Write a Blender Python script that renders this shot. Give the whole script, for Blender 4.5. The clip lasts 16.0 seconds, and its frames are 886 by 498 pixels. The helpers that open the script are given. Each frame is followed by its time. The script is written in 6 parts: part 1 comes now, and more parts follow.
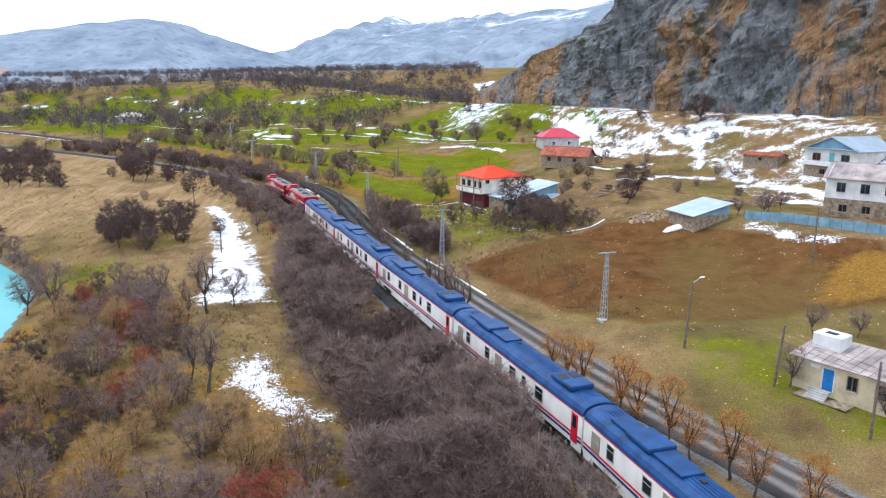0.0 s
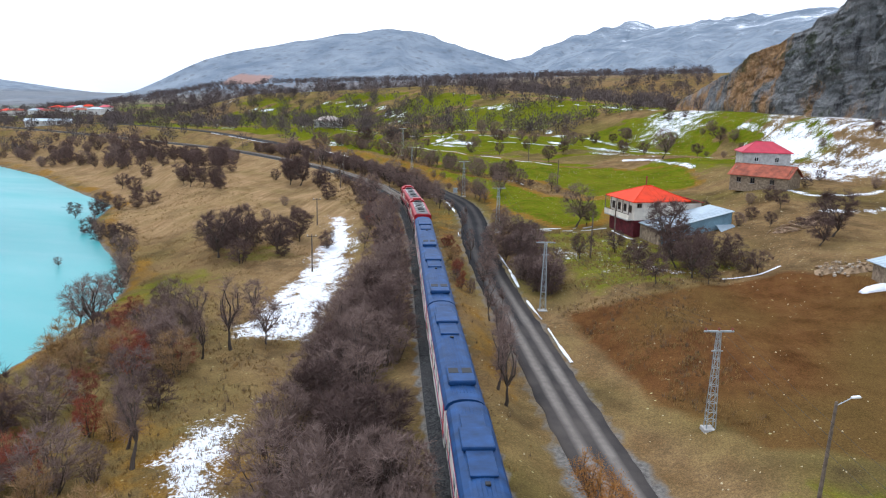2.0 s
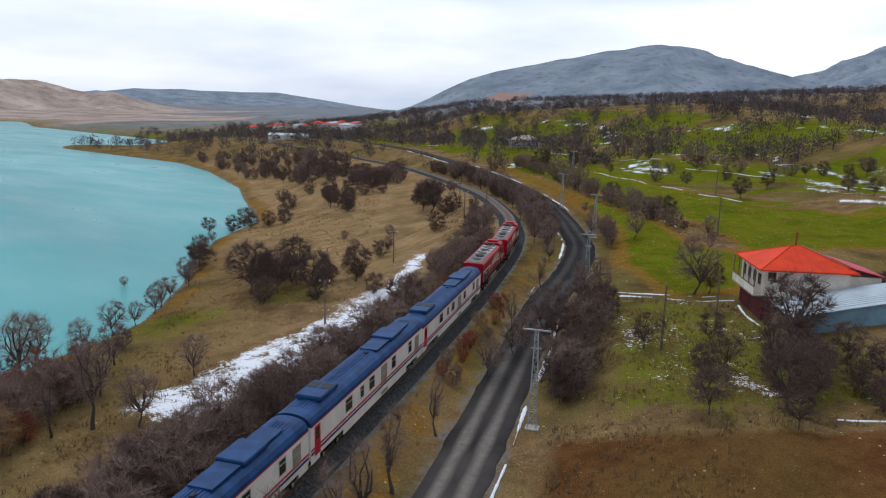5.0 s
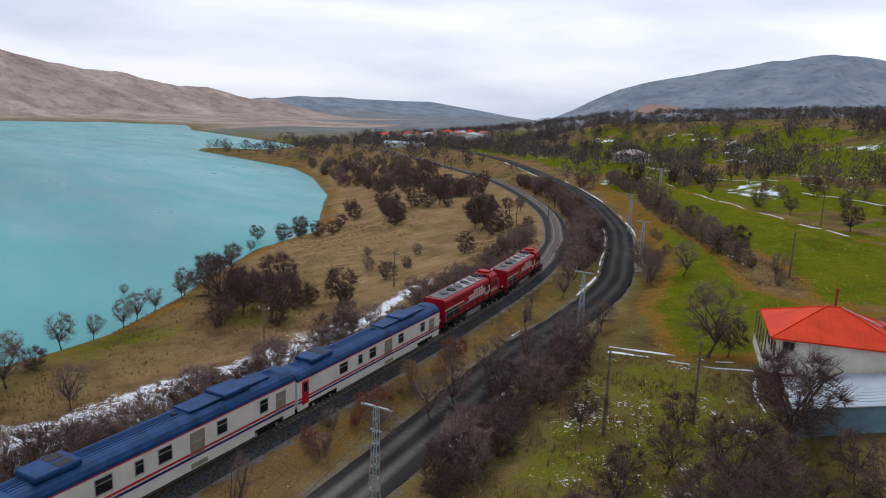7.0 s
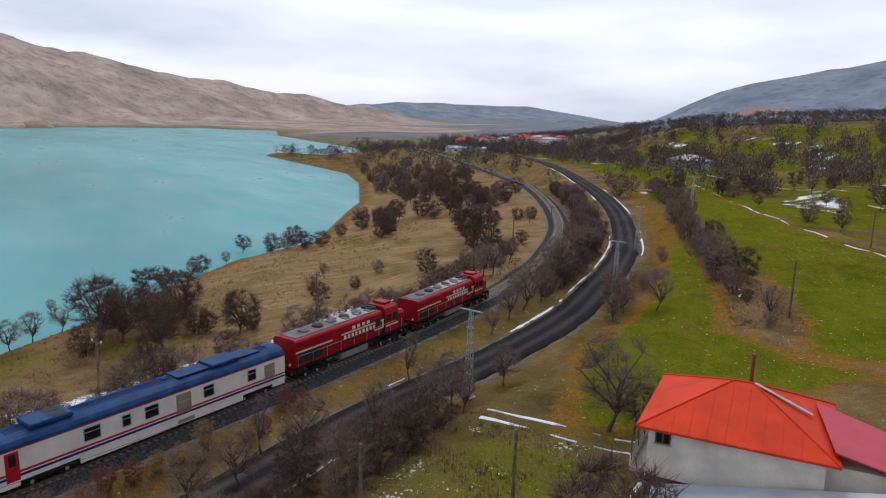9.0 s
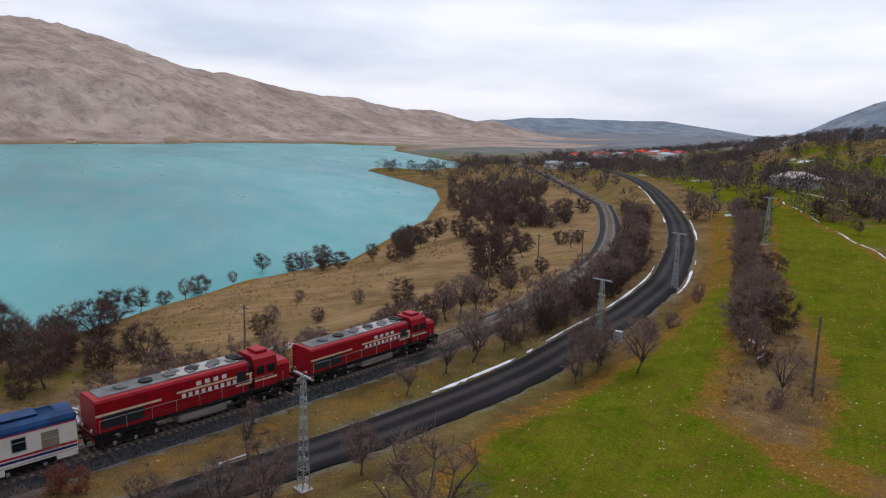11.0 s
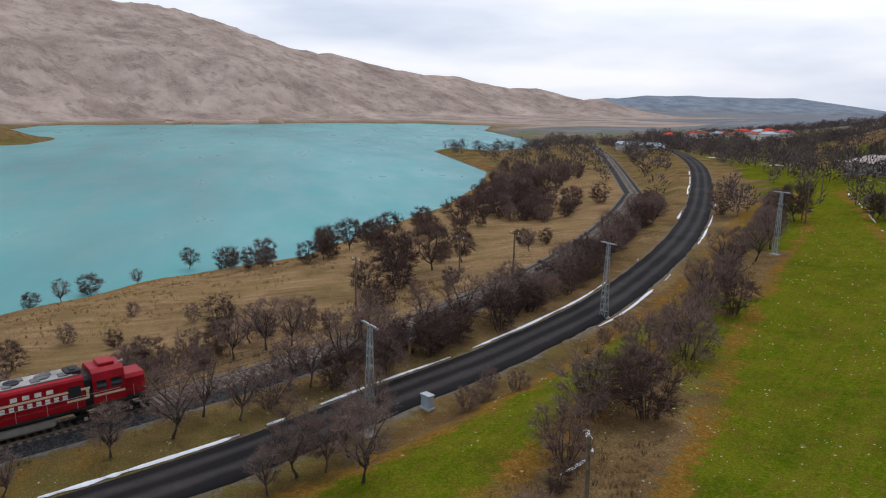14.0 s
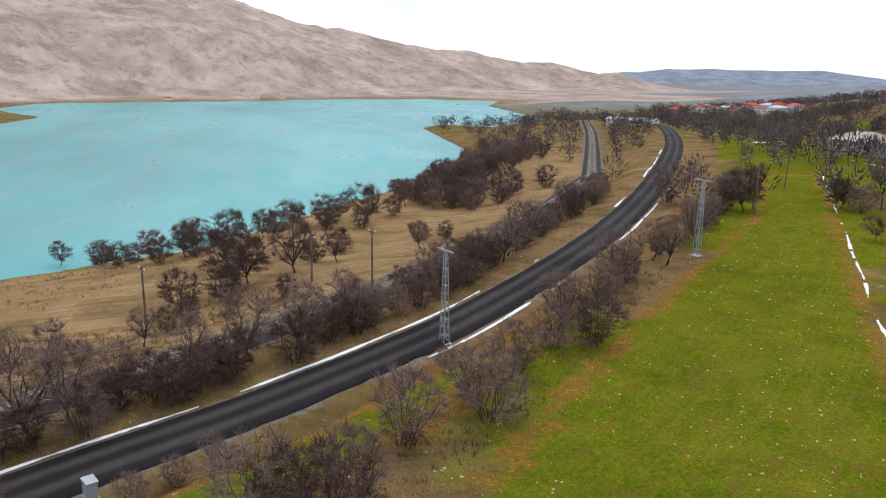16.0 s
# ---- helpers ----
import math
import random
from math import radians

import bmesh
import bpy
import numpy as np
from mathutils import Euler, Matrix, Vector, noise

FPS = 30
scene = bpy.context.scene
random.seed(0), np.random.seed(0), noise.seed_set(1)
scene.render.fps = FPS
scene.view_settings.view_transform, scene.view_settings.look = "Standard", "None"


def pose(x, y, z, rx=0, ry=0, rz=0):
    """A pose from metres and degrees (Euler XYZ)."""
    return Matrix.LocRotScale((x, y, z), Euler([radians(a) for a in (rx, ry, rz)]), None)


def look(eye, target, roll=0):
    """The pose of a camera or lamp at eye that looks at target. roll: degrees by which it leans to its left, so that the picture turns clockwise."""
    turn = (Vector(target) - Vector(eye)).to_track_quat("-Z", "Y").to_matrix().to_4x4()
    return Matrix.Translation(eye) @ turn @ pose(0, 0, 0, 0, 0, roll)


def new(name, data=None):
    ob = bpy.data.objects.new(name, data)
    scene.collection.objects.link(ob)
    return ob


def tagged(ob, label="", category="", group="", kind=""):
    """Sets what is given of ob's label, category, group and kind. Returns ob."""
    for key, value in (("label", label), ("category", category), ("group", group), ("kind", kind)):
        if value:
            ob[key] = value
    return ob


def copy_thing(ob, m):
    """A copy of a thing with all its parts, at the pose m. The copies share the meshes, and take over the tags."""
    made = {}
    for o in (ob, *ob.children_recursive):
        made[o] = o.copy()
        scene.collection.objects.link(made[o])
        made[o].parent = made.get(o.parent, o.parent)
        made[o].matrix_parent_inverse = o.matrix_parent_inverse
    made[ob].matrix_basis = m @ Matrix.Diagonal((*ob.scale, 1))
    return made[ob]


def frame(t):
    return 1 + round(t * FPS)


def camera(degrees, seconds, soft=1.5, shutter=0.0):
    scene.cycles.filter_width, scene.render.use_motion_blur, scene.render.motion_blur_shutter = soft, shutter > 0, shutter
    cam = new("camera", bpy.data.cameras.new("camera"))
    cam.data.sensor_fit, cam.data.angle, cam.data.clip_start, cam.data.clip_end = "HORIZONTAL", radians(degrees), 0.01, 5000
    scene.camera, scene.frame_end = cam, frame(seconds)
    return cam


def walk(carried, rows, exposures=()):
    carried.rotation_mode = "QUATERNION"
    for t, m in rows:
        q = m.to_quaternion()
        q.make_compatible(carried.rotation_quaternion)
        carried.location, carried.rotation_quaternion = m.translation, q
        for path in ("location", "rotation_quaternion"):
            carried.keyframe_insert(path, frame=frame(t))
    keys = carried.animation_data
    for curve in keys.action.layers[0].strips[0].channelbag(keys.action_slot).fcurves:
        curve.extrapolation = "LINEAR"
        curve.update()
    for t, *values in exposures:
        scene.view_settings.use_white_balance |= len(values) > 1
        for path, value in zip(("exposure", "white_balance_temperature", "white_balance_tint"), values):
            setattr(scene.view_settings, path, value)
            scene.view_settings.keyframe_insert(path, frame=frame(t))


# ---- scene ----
cam = camera(62.2, 16.0, soft=1.15)

PATH = [
    (0, (1.669, 3.229, 34.008), (1.713, 5.186, 33.596), 0.9),
    (0.5, (6.037, 9.504, 33.852), (5.968, 11.461, 33.442), 0.9),
    (1, (10.743, 16.491, 33.701), (10.536, 18.438, 33.295), 1.0),
    (1.5, (14.802, 22.784, 33.645), (14.427, 24.706, 33.239), 1.1),
    (2, (19.263, 30.08, 33.613), (18.698, 31.955, 33.208), 1.2),
    (2.5, (22.859, 36.643, 33.635), (22.151, 38.469, 33.231), 1.2),
    (3, (26.378, 44.133, 33.685), (25.528, 45.899, 33.285), 1.3),
    (3.5, (29.116, 50.995, 33.548), (28.154, 52.704, 33.154), 1.2),
    (6, (41.018, 84.52, 34.758), (39.673, 85.955, 34.393), 2.2),
    (6.5, (42.301, 91.592, 34.745), (40.875, 92.947, 34.383), 2.5),
    (7, (43.442, 99.918, 34.726), (41.954, 101.205, 34.364), 2.5),
    (7.5, (44.509, 106.668, 34.961), (42.978, 107.903, 34.6), 2.4),
    (8, (44.825, 115.17, 34.847), (43.249, 116.346, 34.485), 2.3),
    (8.5, (44.424, 122.972, 34.562), (42.813, 124.099, 34.201), 2.2),
    (9, (44.231, 130.864, 34.853), (42.582, 131.937, 34.494), 2.1),
    (11.5, (36.908, 167.397, 34.453), (35.062, 168.093, 34.126), 1.9),
    (12, (34.616, 174.435, 34.518), (32.753, 175.083, 34.189), 2.0),
    (12.5, (31.518, 181.462, 34.393), (29.64, 182.064, 34.063), 1.9),
    (13, (28.787, 188.083, 34.361), (26.893, 188.636, 34.031), 1.8),
    (13.5, (26.196, 194.873, 34.401), (24.292, 195.377, 34.055), 1.7),
    (14, (23.413, 201.384, 34.405), (21.508, 201.85, 34.014), 1.4),
    (14.5, (20.023, 207.887, 34.388), (18.123, 208.32, 33.938), 1.1),
    (15, (16.763, 214.26, 34.378), (14.864, 214.675, 33.909), 0.9),
    (15.5, (13.503, 220.26, 34.291), (11.602, 220.674, 33.829), 0.9),
    (16, (9.941, 226.31, 34.195), (8.037, 226.721, 33.74), 1.0),
]
walk(cam, [(t, look(eye, target, roll)) for t, eye, target, roll in PATH],
     exposures=((0, 0.97, 5650, 9), (1.5, 0.70, 5760, 9), (3, 0.36, 5880, 9), (6, -0.25, 6000, 10), (9, -0.2, 6100, 14), (12.5, -0.28, 6150, 12), (14.5, -0.1, 6150, 12), (16, 0.36, 6250, 12)))

# ---- world, sun, exposure ----
world = bpy.data.worlds.new("overcast_sky")
scene.world = world
world.use_nodes = True
wn = world.node_tree
wn.nodes.clear()
w_out = wn.nodes.new("ShaderNodeOutputWorld")
w_bg = wn.nodes.new("ShaderNodeBackground")
w_sky = wn.nodes.new("ShaderNodeTexSky")
w_sky.sky_type, w_sky.sun_disc = "NISHITA", False
w_sky.sun_elevation, w_sky.sun_rotation = radians(42), radians(-25)
w_sky.air_density, w_sky.dust_density = 1.0, 2.5
w_gain = wn.nodes.new("ShaderNodeMix")
w_gain.data_type, w_gain.blend_type = "RGBA", "MULTIPLY"
w_gain.inputs["Factor"].default_value = 1.0
w_gain.inputs["B"].default_value = (0.11, 0.11, 0.11, 1)
w_mix = wn.nodes.new("ShaderNodeMix")
w_mix.data_type = "RGBA"
w_mix.inputs["Factor"].default_value = 0.86
w_co = wn.nodes.new("ShaderNodeTexCoord")
w_map = wn.nodes.new("ShaderNodeMapping")
w_map.inputs["Scale"].default_value = (1.0, 1.0, 5.0)
w_noise = wn.nodes.new("ShaderNodeTexNoise")
w_noise.inputs["Scale"].default_value, w_noise.inputs["Detail"].default_value = 1.9, 5.0
w_noise.inputs["Roughness"].default_value = 0.5
w_ramp = wn.nodes.new("ShaderNodeValToRGB")
w_ramp.color_ramp.elements[0].position, w_ramp.color_ramp.elements[0].color = 0.36, (0.70, 0.79, 0.95, 1)
w_ramp.color_ramp.elements[1].position, w_ramp.color_ramp.elements[1].color = 0.62, (1.22, 1.22, 1.24, 1)
wn.links.new(w_co.outputs["Generated"], w_map.inputs["Vector"])
wn.links.new(w_map.outputs["Vector"], w_noise.inputs["Vector"])
wn.links.new(w_noise.outputs["Fac"], w_ramp.inputs["Fac"])
wn.links.new(w_sky.outputs["Color"], w_gain.inputs["A"])
wn.links.new(w_gain.outputs["Result"], w_mix.inputs["A"])
wn.links.new(w_ramp.outputs["Color"], w_mix.inputs["B"])
wn.links.new(w_mix.outputs["Result"], w_bg.inputs["Color"])
wn.links.new(w_bg.outputs["Background"], w_out.inputs["Surface"])
w_bg.inputs["Strength"].default_value = 1.0

sun = new("sun", bpy.data.lights.new("sun", "SUN"))
sun.data.energy, sun.data.angle, sun.data.color = 1.1, radians(14), (1.0, 0.95, 0.88)
sun.matrix_world = look((0, 0, 300), (110, -60, 60))


# ---- materials ----
class Mat:
    """A node material in the making."""

    def __init__(self, name, rough=0.8, metal=0.0, spec=0.3):
        self.m = bpy.data.materials.new(name)
        self.m.use_nodes = True
        self.n = self.m.node_tree.nodes
        self.l = self.m.node_tree.links
        self.b = self.n["Principled BSDF"]
        self.b.inputs["Roughness"].default_value = rough
        self.b.inputs["Metallic"].default_value = metal
        self.b.inputs["Specular IOR Level"].default_value = spec

    def pos(self, scale=(1, 1, 1), turn=0.0, local=False):
        co = self.n.new("ShaderNodeTexCoord" if local else "ShaderNodeNewGeometry")
        mp = self.n.new("ShaderNodeMapping")
        mp.inputs["Scale"].default_value = scale
        mp.inputs["Rotation"].default_value = (0, 0, turn)
        self.l.new(co.outputs["Object" if local else "Position"], mp.inputs["Vector"])
        return mp.outputs["Vector"]

    def along(self, size, turn):
        """Places stretched along a turned axis."""
        mp = self.n.new("ShaderNodeMapping")
        mp.vector_type = "TEXTURE"
        mp.inputs["Scale"].default_value = size
        mp.inputs["Rotation"].default_value = (0, 0, turn)
        self.l.new(self.n.new("ShaderNodeNewGeometry").outputs["Position"], mp.inputs["Vector"])
        return mp.outputs["Vector"]

    def noise(self, vec, scale, detail=4.0, rough=0.55):
        t = self.n.new("ShaderNodeTexNoise")
        t.inputs["Scale"].default_value, t.inputs["Detail"].default_value, t.inputs["Roughness"].default_value = scale, detail, rough
        self.l.new(vec, t.inputs["Vector"])
        return t.outputs["Fac"]

    def voronoi(self, vec, scale, out="Distance"):
        t = self.n.new("ShaderNodeTexVoronoi")
        t.inputs["Scale"].default_value = scale
        self.l.new(vec, t.inputs["Vector"])
        return t.outputs[out]

    def ramp(self, fac, stops):
        r = self.n.new("ShaderNodeValToRGB")
        e = r.color_ramp.elements
        while len(e) < len(stops):
            e.new(0.5)
        for el, (p, c) in zip(e, stops):
            el.position, el.color = p, (*c, 1) if len(c) == 3 else c
        self.l.new(fac, r.inputs["Fac"])
        return r.outputs["Color"]

    def mix(self, fac, a, b, mode="MIX"):
        x = self.n.new("ShaderNodeMix")
        x.data_type, x.blend_type = "RGBA", mode
        for key, v in (("Factor", fac), ("A", a), ("B", b)):
            if isinstance(v, (int, float)):
                x.inputs[key].default_value = v
            elif isinstance(v, tuple):
                x.inputs[key].default_value = (*v, 1)
            else:
                self.l.new(v, x.inputs[key])
        return x.outputs["Result"]

    def math(self, op, a, b=0.0, clamp=False):
        x = self.n.new("ShaderNodeMath")
        x.operation, x.use_clamp = op, clamp
        for k, v in enumerate((a, b)):
            if isinstance(v, (int, float)):
                x.inputs[k].default_value = v
            else:
                self.l.new(v, x.inputs[k])
        return x.outputs["Value"]

    def remap(self, v, a, b, lo=0.0, hi=1.0):
        x = self.n.new("ShaderNodeMapRange")
        x.inputs["From Min"].default_value, x.inputs["From Max"].default_value = a, b
        x.inputs["To Min"].default_value, x.inputs["To Max"].default_value = lo, hi
        self.l.new(v, x.inputs["Value"])
        return x.outputs["Result"]

    def attr(self, name):
        x = self.n.new("ShaderNodeAttribute")
        x.attribute_name = name
        s = self.n.new("ShaderNodeSeparateColor")
        self.l.new(x.outputs["Color"], s.inputs["Color"])
        return [s.outputs["Red"], s.outputs["Green"], s.outputs["Blue"], x.outputs["Alpha"]]

    def random(self):
        return self.n.new("ShaderNodeObjectInfo").outputs["Random"]

    def island(self):
        return self.n.new("ShaderNodeNewGeometry").outputs["Random Per Island"]

    def color(self, c):
        if isinstance(c, tuple):
            self.b.inputs["Base Color"].default_value = (*c, 1)
        else:
            self.l.new(c, self.b.inputs["Base Color"])
        return self

    def rough(self, v):
        self.l.new(v, self.b.inputs["Roughness"])
        return self

    def bump(self, h, dist=0.05, strength=0.6):
        x = self.n.new("ShaderNodeBump")
        x.inputs["Distance"].default_value, x.inputs["Strength"].default_value = dist, strength
        self.l.new(h, x.inputs["Height"])
        self.l.new(x.outputs["Normal"], self.b.inputs["Normal"])
        return self


def plain(name, c, rough=0.6, metal=0.0, spec=0.4, var=0.12, scale=1.5, bump=0.0):
    """A painted or bare surface with soft dirt and fine grain."""
    m = Mat(name, rough, metal, spec)
    v = m.pos(local=True)
    big, fine = m.noise(v, scale, 5), m.noise(v, scale * 14, 3)
    dark = tuple(k * (1 - 2.2 * var) for k in c)
    lite = tuple(min(1, k * (1 + var)) for k in c)
    col = m.mix(m.remap(big, 0.3, 0.7), dark, lite)
    col = m.mix(m.remap(fine, 0.35, 0.7, 0, 0.45), col, tuple(k * (1 - 1.5 * var) for k in c))
    m.color(col)
    if bump:
        m.bump(fine, bump, 0.5)
    return m.m


def ground_material():
    m = Mat("ground", 1.0, 0, 0.0)
    v = m.pos()
    n1, n2, n3 = m.noise(v, 0.035, 5), m.noise(v, 0.28, 6, 0.65), m.noise(v, 2.6, 5, 0.7)
    streak = m.noise(m.pos((0.9, 0.12, 0.186), 0.75), 0.9, 5, 0.6)
    green, soil, snow, rock = m.attr("zone_a")
    dry, gravel, haze, red = m.attr("zone_b")
    # dead winter grass with thin green
    tan = m.mix(m.remap(n2, 0.3, 0.7), (0.165, 0.099, 0.041), (0.315, 0.208, 0.10))
    tan = m.mix(m.remap(n3, 0.35, 0.75, 0, 0.7), tan, (0.082, 0.058, 0.033))
    moss = m.mix(m.remap(n3, 0.3, 0.7), (0.086, 0.080, 0.018), (0.155, 0.130, 0.036))
    base = m.mix(m.remap(n1, 0.44, 0.62, 0, 0.7), tan, moss)
    mid = m.noise(v, 0.11, 6, 0.66)
    base = m.mix(m.remap(mid, 0.5, 0.66, 0, 0.7), base, (0.072, 0.05, 0.026))
    base = m.mix(m.remap(mid, 0.46, 0.36, 0, 0.45), base, (0.26, 0.18, 0.075))
    slope = m.mix(m.remap(streak, 0.3, 0.7), (0.22, 0.132, 0.062), (0.42, 0.285, 0.155))
    slope = m.mix(m.remap(n3, 0.4, 0.75, 0, 0.55), slope, (0.165, 0.112, 0.056))
    slope = m.mix(m.remap(mid, 0.5, 0.68, 0, 0.55), slope, (0.12, 0.080, 0.036))
    base = m.mix(dry, base, slope)
    # young grain and meadow
    blade = m.mix(m.remap(n3, 0.3, 0.7), (0.050, 0.083, 0.0025), (0.118, 0.160, 0.006))
    blade = m.mix(m.remap(n2, 0.35, 0.7, 0, 0.8), blade, (0.165, 0.155, 0.0136))
    rows = m.noise(m.along((0.45, 9.0, 1.0), radians(41)), 1.0, 3)
    blade = m.mix(m.remap(rows, 0.42, 0.68, 0, 0.32), blade, (0.19, 0.165, 0.0217))
    blade = m.mix(m.remap(n3, 0.58, 0.67, 0, 0.4), blade, (0.22, 0.19, 0.031))
    blade = m.mix(m.remap(mid, 0.5, 0.7, 0, 0.55), blade, (0.04, 0.062, 0.0062))
    bald = m.noise(v, 0.7, 6, 0.75)
    blade = m.mix(m.remap(bald, 0.5, 0.66, 0, 0.7), blade, (0.15, 0.092, 0.022))
    gm = m.remap(m.math("ADD", green, m.math("MULTIPLY", m.math("SUBTRACT", n2, 0.5), 0.9)), 0.35, 0.62)
    base = m.mix(gm, base, blade)
    # ploughed earth
    furrow = m.noise(m.pos((1.0, 0.4, 1), 0.5), 1.1, 6, 0.65)
    earth = m.mix(m.remap(n2, 0.3, 0.7), (0.068, 0.030, 0.012), (0.155, 0.072, 0.028))
    earth = m.mix(m.remap(furrow, 0.45, 0.75, 0, 0.4), earth, (0.165, 0.088, 0.026))
    earth = m.mix(m.remap(n1, 0.45, 0.6, 0, 0.5), earth, (0.13, 0.095, 0.031))
    sm = m.remap(m.math("ADD", soil, m.math("MULTIPLY", m.math("SUBTRACT", n2, 0.5), 0.7)), 0.4, 0.62)
    base = m.mix(sm, base, earth)
    rust = m.mix(m.remap(n3, 0.3, 0.7), (0.15, 0.072, 0.0136), (0.29, 0.165, 0.0372))
    rm = m.remap(m.math("ADD", red, m.math("MULTIPLY", m.math("SUBTRACT", n2, 0.5), 1.2)), 0.42, 0.7)
    base = m.mix(rm, base, rust)
    # pale stones lying about
    cell = m.voronoi(v, 0.9)
    stones = m.math("MULTIPLY", m.remap(cell, 0.13, 0.08), m.remap(n2, 0.52, 0.64))
    base = m.mix(stones, base, (0.5, 0.45, 0.2356))
    # clods, tufts and crumbs of earth
    fine = m.noise(v, 6.5, 5, 0.8)
    base = m.mix(m.remap(fine, 0.48, 0.66, 0, 0.62), base, (0.36, 0.33, 0.28), "MULTIPLY")
    base = m.mix(m.remap(fine, 0.47, 0.33, 0, 0.8), base, (1.7, 1.6, 1.4), "MULTIPLY")
    # bare hillsides
    hill = m.noise(m.pos((1, 1, 1.4)), 0.012, 8, 0.62)
    gully = m.noise(m.pos((1, 1, 0.25)), 0.03, 7, 0.6)
    bare = m.mix(m.remap(hill, 0.35, 0.65), (0.25, 0.192, 0.162), (0.45, 0.362, 0.305))
    bare = m.mix(m.remap(gully, 0.5, 0.68, 0, 0.5), bare, (0.16, 0.125, 0.108))
    crag, grit = m.noise(m.pos((1, 1, 0.6)), 0.045, 9, 0.72), m.noise(v, 0.22, 6, 0.7)
    bare = m.mix(m.remap(crag, 0.52, 0.62, 0, 0.5), bare, (0.135, 0.105, 0.092))
    bare = m.mix(m.remap(grit, 0.5, 0.68, 0, 0.4), bare, (0.50, 0.42, 0.36))
    base = m.mix(rock, base, bare)
    # distant land: bluish aerial haze put into the base colour
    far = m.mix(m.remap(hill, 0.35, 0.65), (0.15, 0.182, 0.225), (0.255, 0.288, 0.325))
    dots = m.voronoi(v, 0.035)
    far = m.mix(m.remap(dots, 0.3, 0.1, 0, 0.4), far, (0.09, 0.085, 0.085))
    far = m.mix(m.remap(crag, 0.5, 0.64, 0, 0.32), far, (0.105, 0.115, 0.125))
    base = m.mix(haze, base, far)
    base = m.mix(m.math("MULTIPLY", haze, m.math("MULTIPLY", rm, 0.75)), base, (0.36, 0.205, 0.15))
    # gravel and mud
    gr = m.mix(m.remap(n3, 0.3, 0.7), (0.085, 0.078, 0.07), (0.25, 0.23, 0.205))
    base = m.mix(m.remap(m.math("ADD", gravel, m.math("MULTIPLY", m.math("SUBTRACT", n2, 0.5), 0.8)), 0.4, 0.65), base, gr)
    # thawing snow
    lumps = m.math("ADD", m.math("MULTIPLY", m.math("SUBTRACT", n2, 0.5), 1.0), m.math("MULTIPLY", m.math("SUBTRACT", n3, 0.5), 1.1))
    hs = m.math("MULTIPLY", m.math("SUBTRACT", hill, 0.5), 1.6)
    near_far = m.math("ADD", lumps, m.math("MULTIPLY", haze, hs))
    wm = m.remap(m.math("ADD", snow, near_far), 0.5, 0.62)
    base = m.mix(wm, base, (0.80, 0.82, 0.86))
    m.color(base)
    m.bump(m.math("ADD", n3, m.math("MULTIPLY", n2, 2.0)), 0.35, 0.7)
    return m.m


def water_material():
    m = Mat("lake_water", 0.3, 0, 0.16)
    v = m.pos((1, 1, 1))
    big = m.noise(m.pos((0.35, 1.0, 1), 1.05), 0.0085, 3)
    mid = m.noise(m.pos((0.3, 1.0, 1), 1.05), 0.06, 4)
    col = m.mix(m.remap(big, 0.36, 0.62), (0.022, 0.180, 0.190), (0.076, 0.315, 0.312))
    col = m.mix(m.remap(mid, 0.4, 0.7, 0, 0.3), col, (0.08, 0.35, 0.35))
    m.color(col)
    m.rough(m.remap(mid, 0.3, 0.7, 0.26, 0.42))
    m.bump(m.math("ADD", m.noise(v, 0.9, 4), m.noise(v, 3.5, 3)), 0.05, 0.35)
    return m.m


def asphalt_material():
    m = Mat("asphalt", 0.9, 0, 0.06)
    v = m.pos()
    n1, n2, n3 = m.noise(v, 0.12, 5), m.noise(v, 1.3, 5), m.noise(v, 14, 3)
    across, along, _, worn = m.attr("lane")
    col = m.mix(m.remap(n3, 0.3, 0.7), (0.010, 0.0095, 0.0105), (0.024, 0.0225, 0.0235))
    # wheel tracks, dusty and paler
    dust = m.mix(m.remap(n2, 0.3, 0.7), (0.15, 0.13, 0.113), (0.26, 0.23, 0.20))
    dust = m.mix(m.remap(n3, 0.3, 0.7, 0, 0.3), dust, (0.30, 0.265, 0.23))
    t1 = m.math("ABSOLUTE", m.math("SUBTRACT", m.math("ABSOLUTE", m.math("SUBTRACT", across, 0.5)), 0.16))
    lane = m.remap(m.math("ADD", t1, m.math("MULTIPLY", m.math("SUBTRACT", n1, 0.5), 0.12)), 0.12, 0.03)
    col = m.mix(m.math("MULTIPLY", lane, m.remap(worn, 0, 1, 0.16, 0.9)), col, dust)
    col = m.mix(m.math("MULTIPLY", worn, m.remap(n1, 0.35, 0.65, 0.1, 0.55)), col, (0.14, 0.12, 0.105))
    m.color(col)
    m.rough(m.remap(n1, 0.3, 0.7, 0.75, 0.95))
    m.bump(n3, 0.01, 0.5)
    return m.m


def ballast_material():
    m = Mat("ballast", 1.0, 0, 0.02)
    v = m.pos()
    cell = m.voronoi(v, 7.0, "Color")
    dist = m.voronoi(v, 7.0)
    g = m.n.new("ShaderNodeSeparateColor")
    m.l.new(cell, g.inputs["Color"])
    col = m.mix(g.outputs["Red"], (0.016, 0.017, 0.018), (0.090, 0.090, 0.088))
    col = m.mix(m.remap(m.noise(v, 0.25, 4), 0.35, 0.7, 0, 0.6), col, (0.055, 0.052, 0.052))
    m.color(col)
    m.bump(dist, 0.12, 0.9)
    return m.m


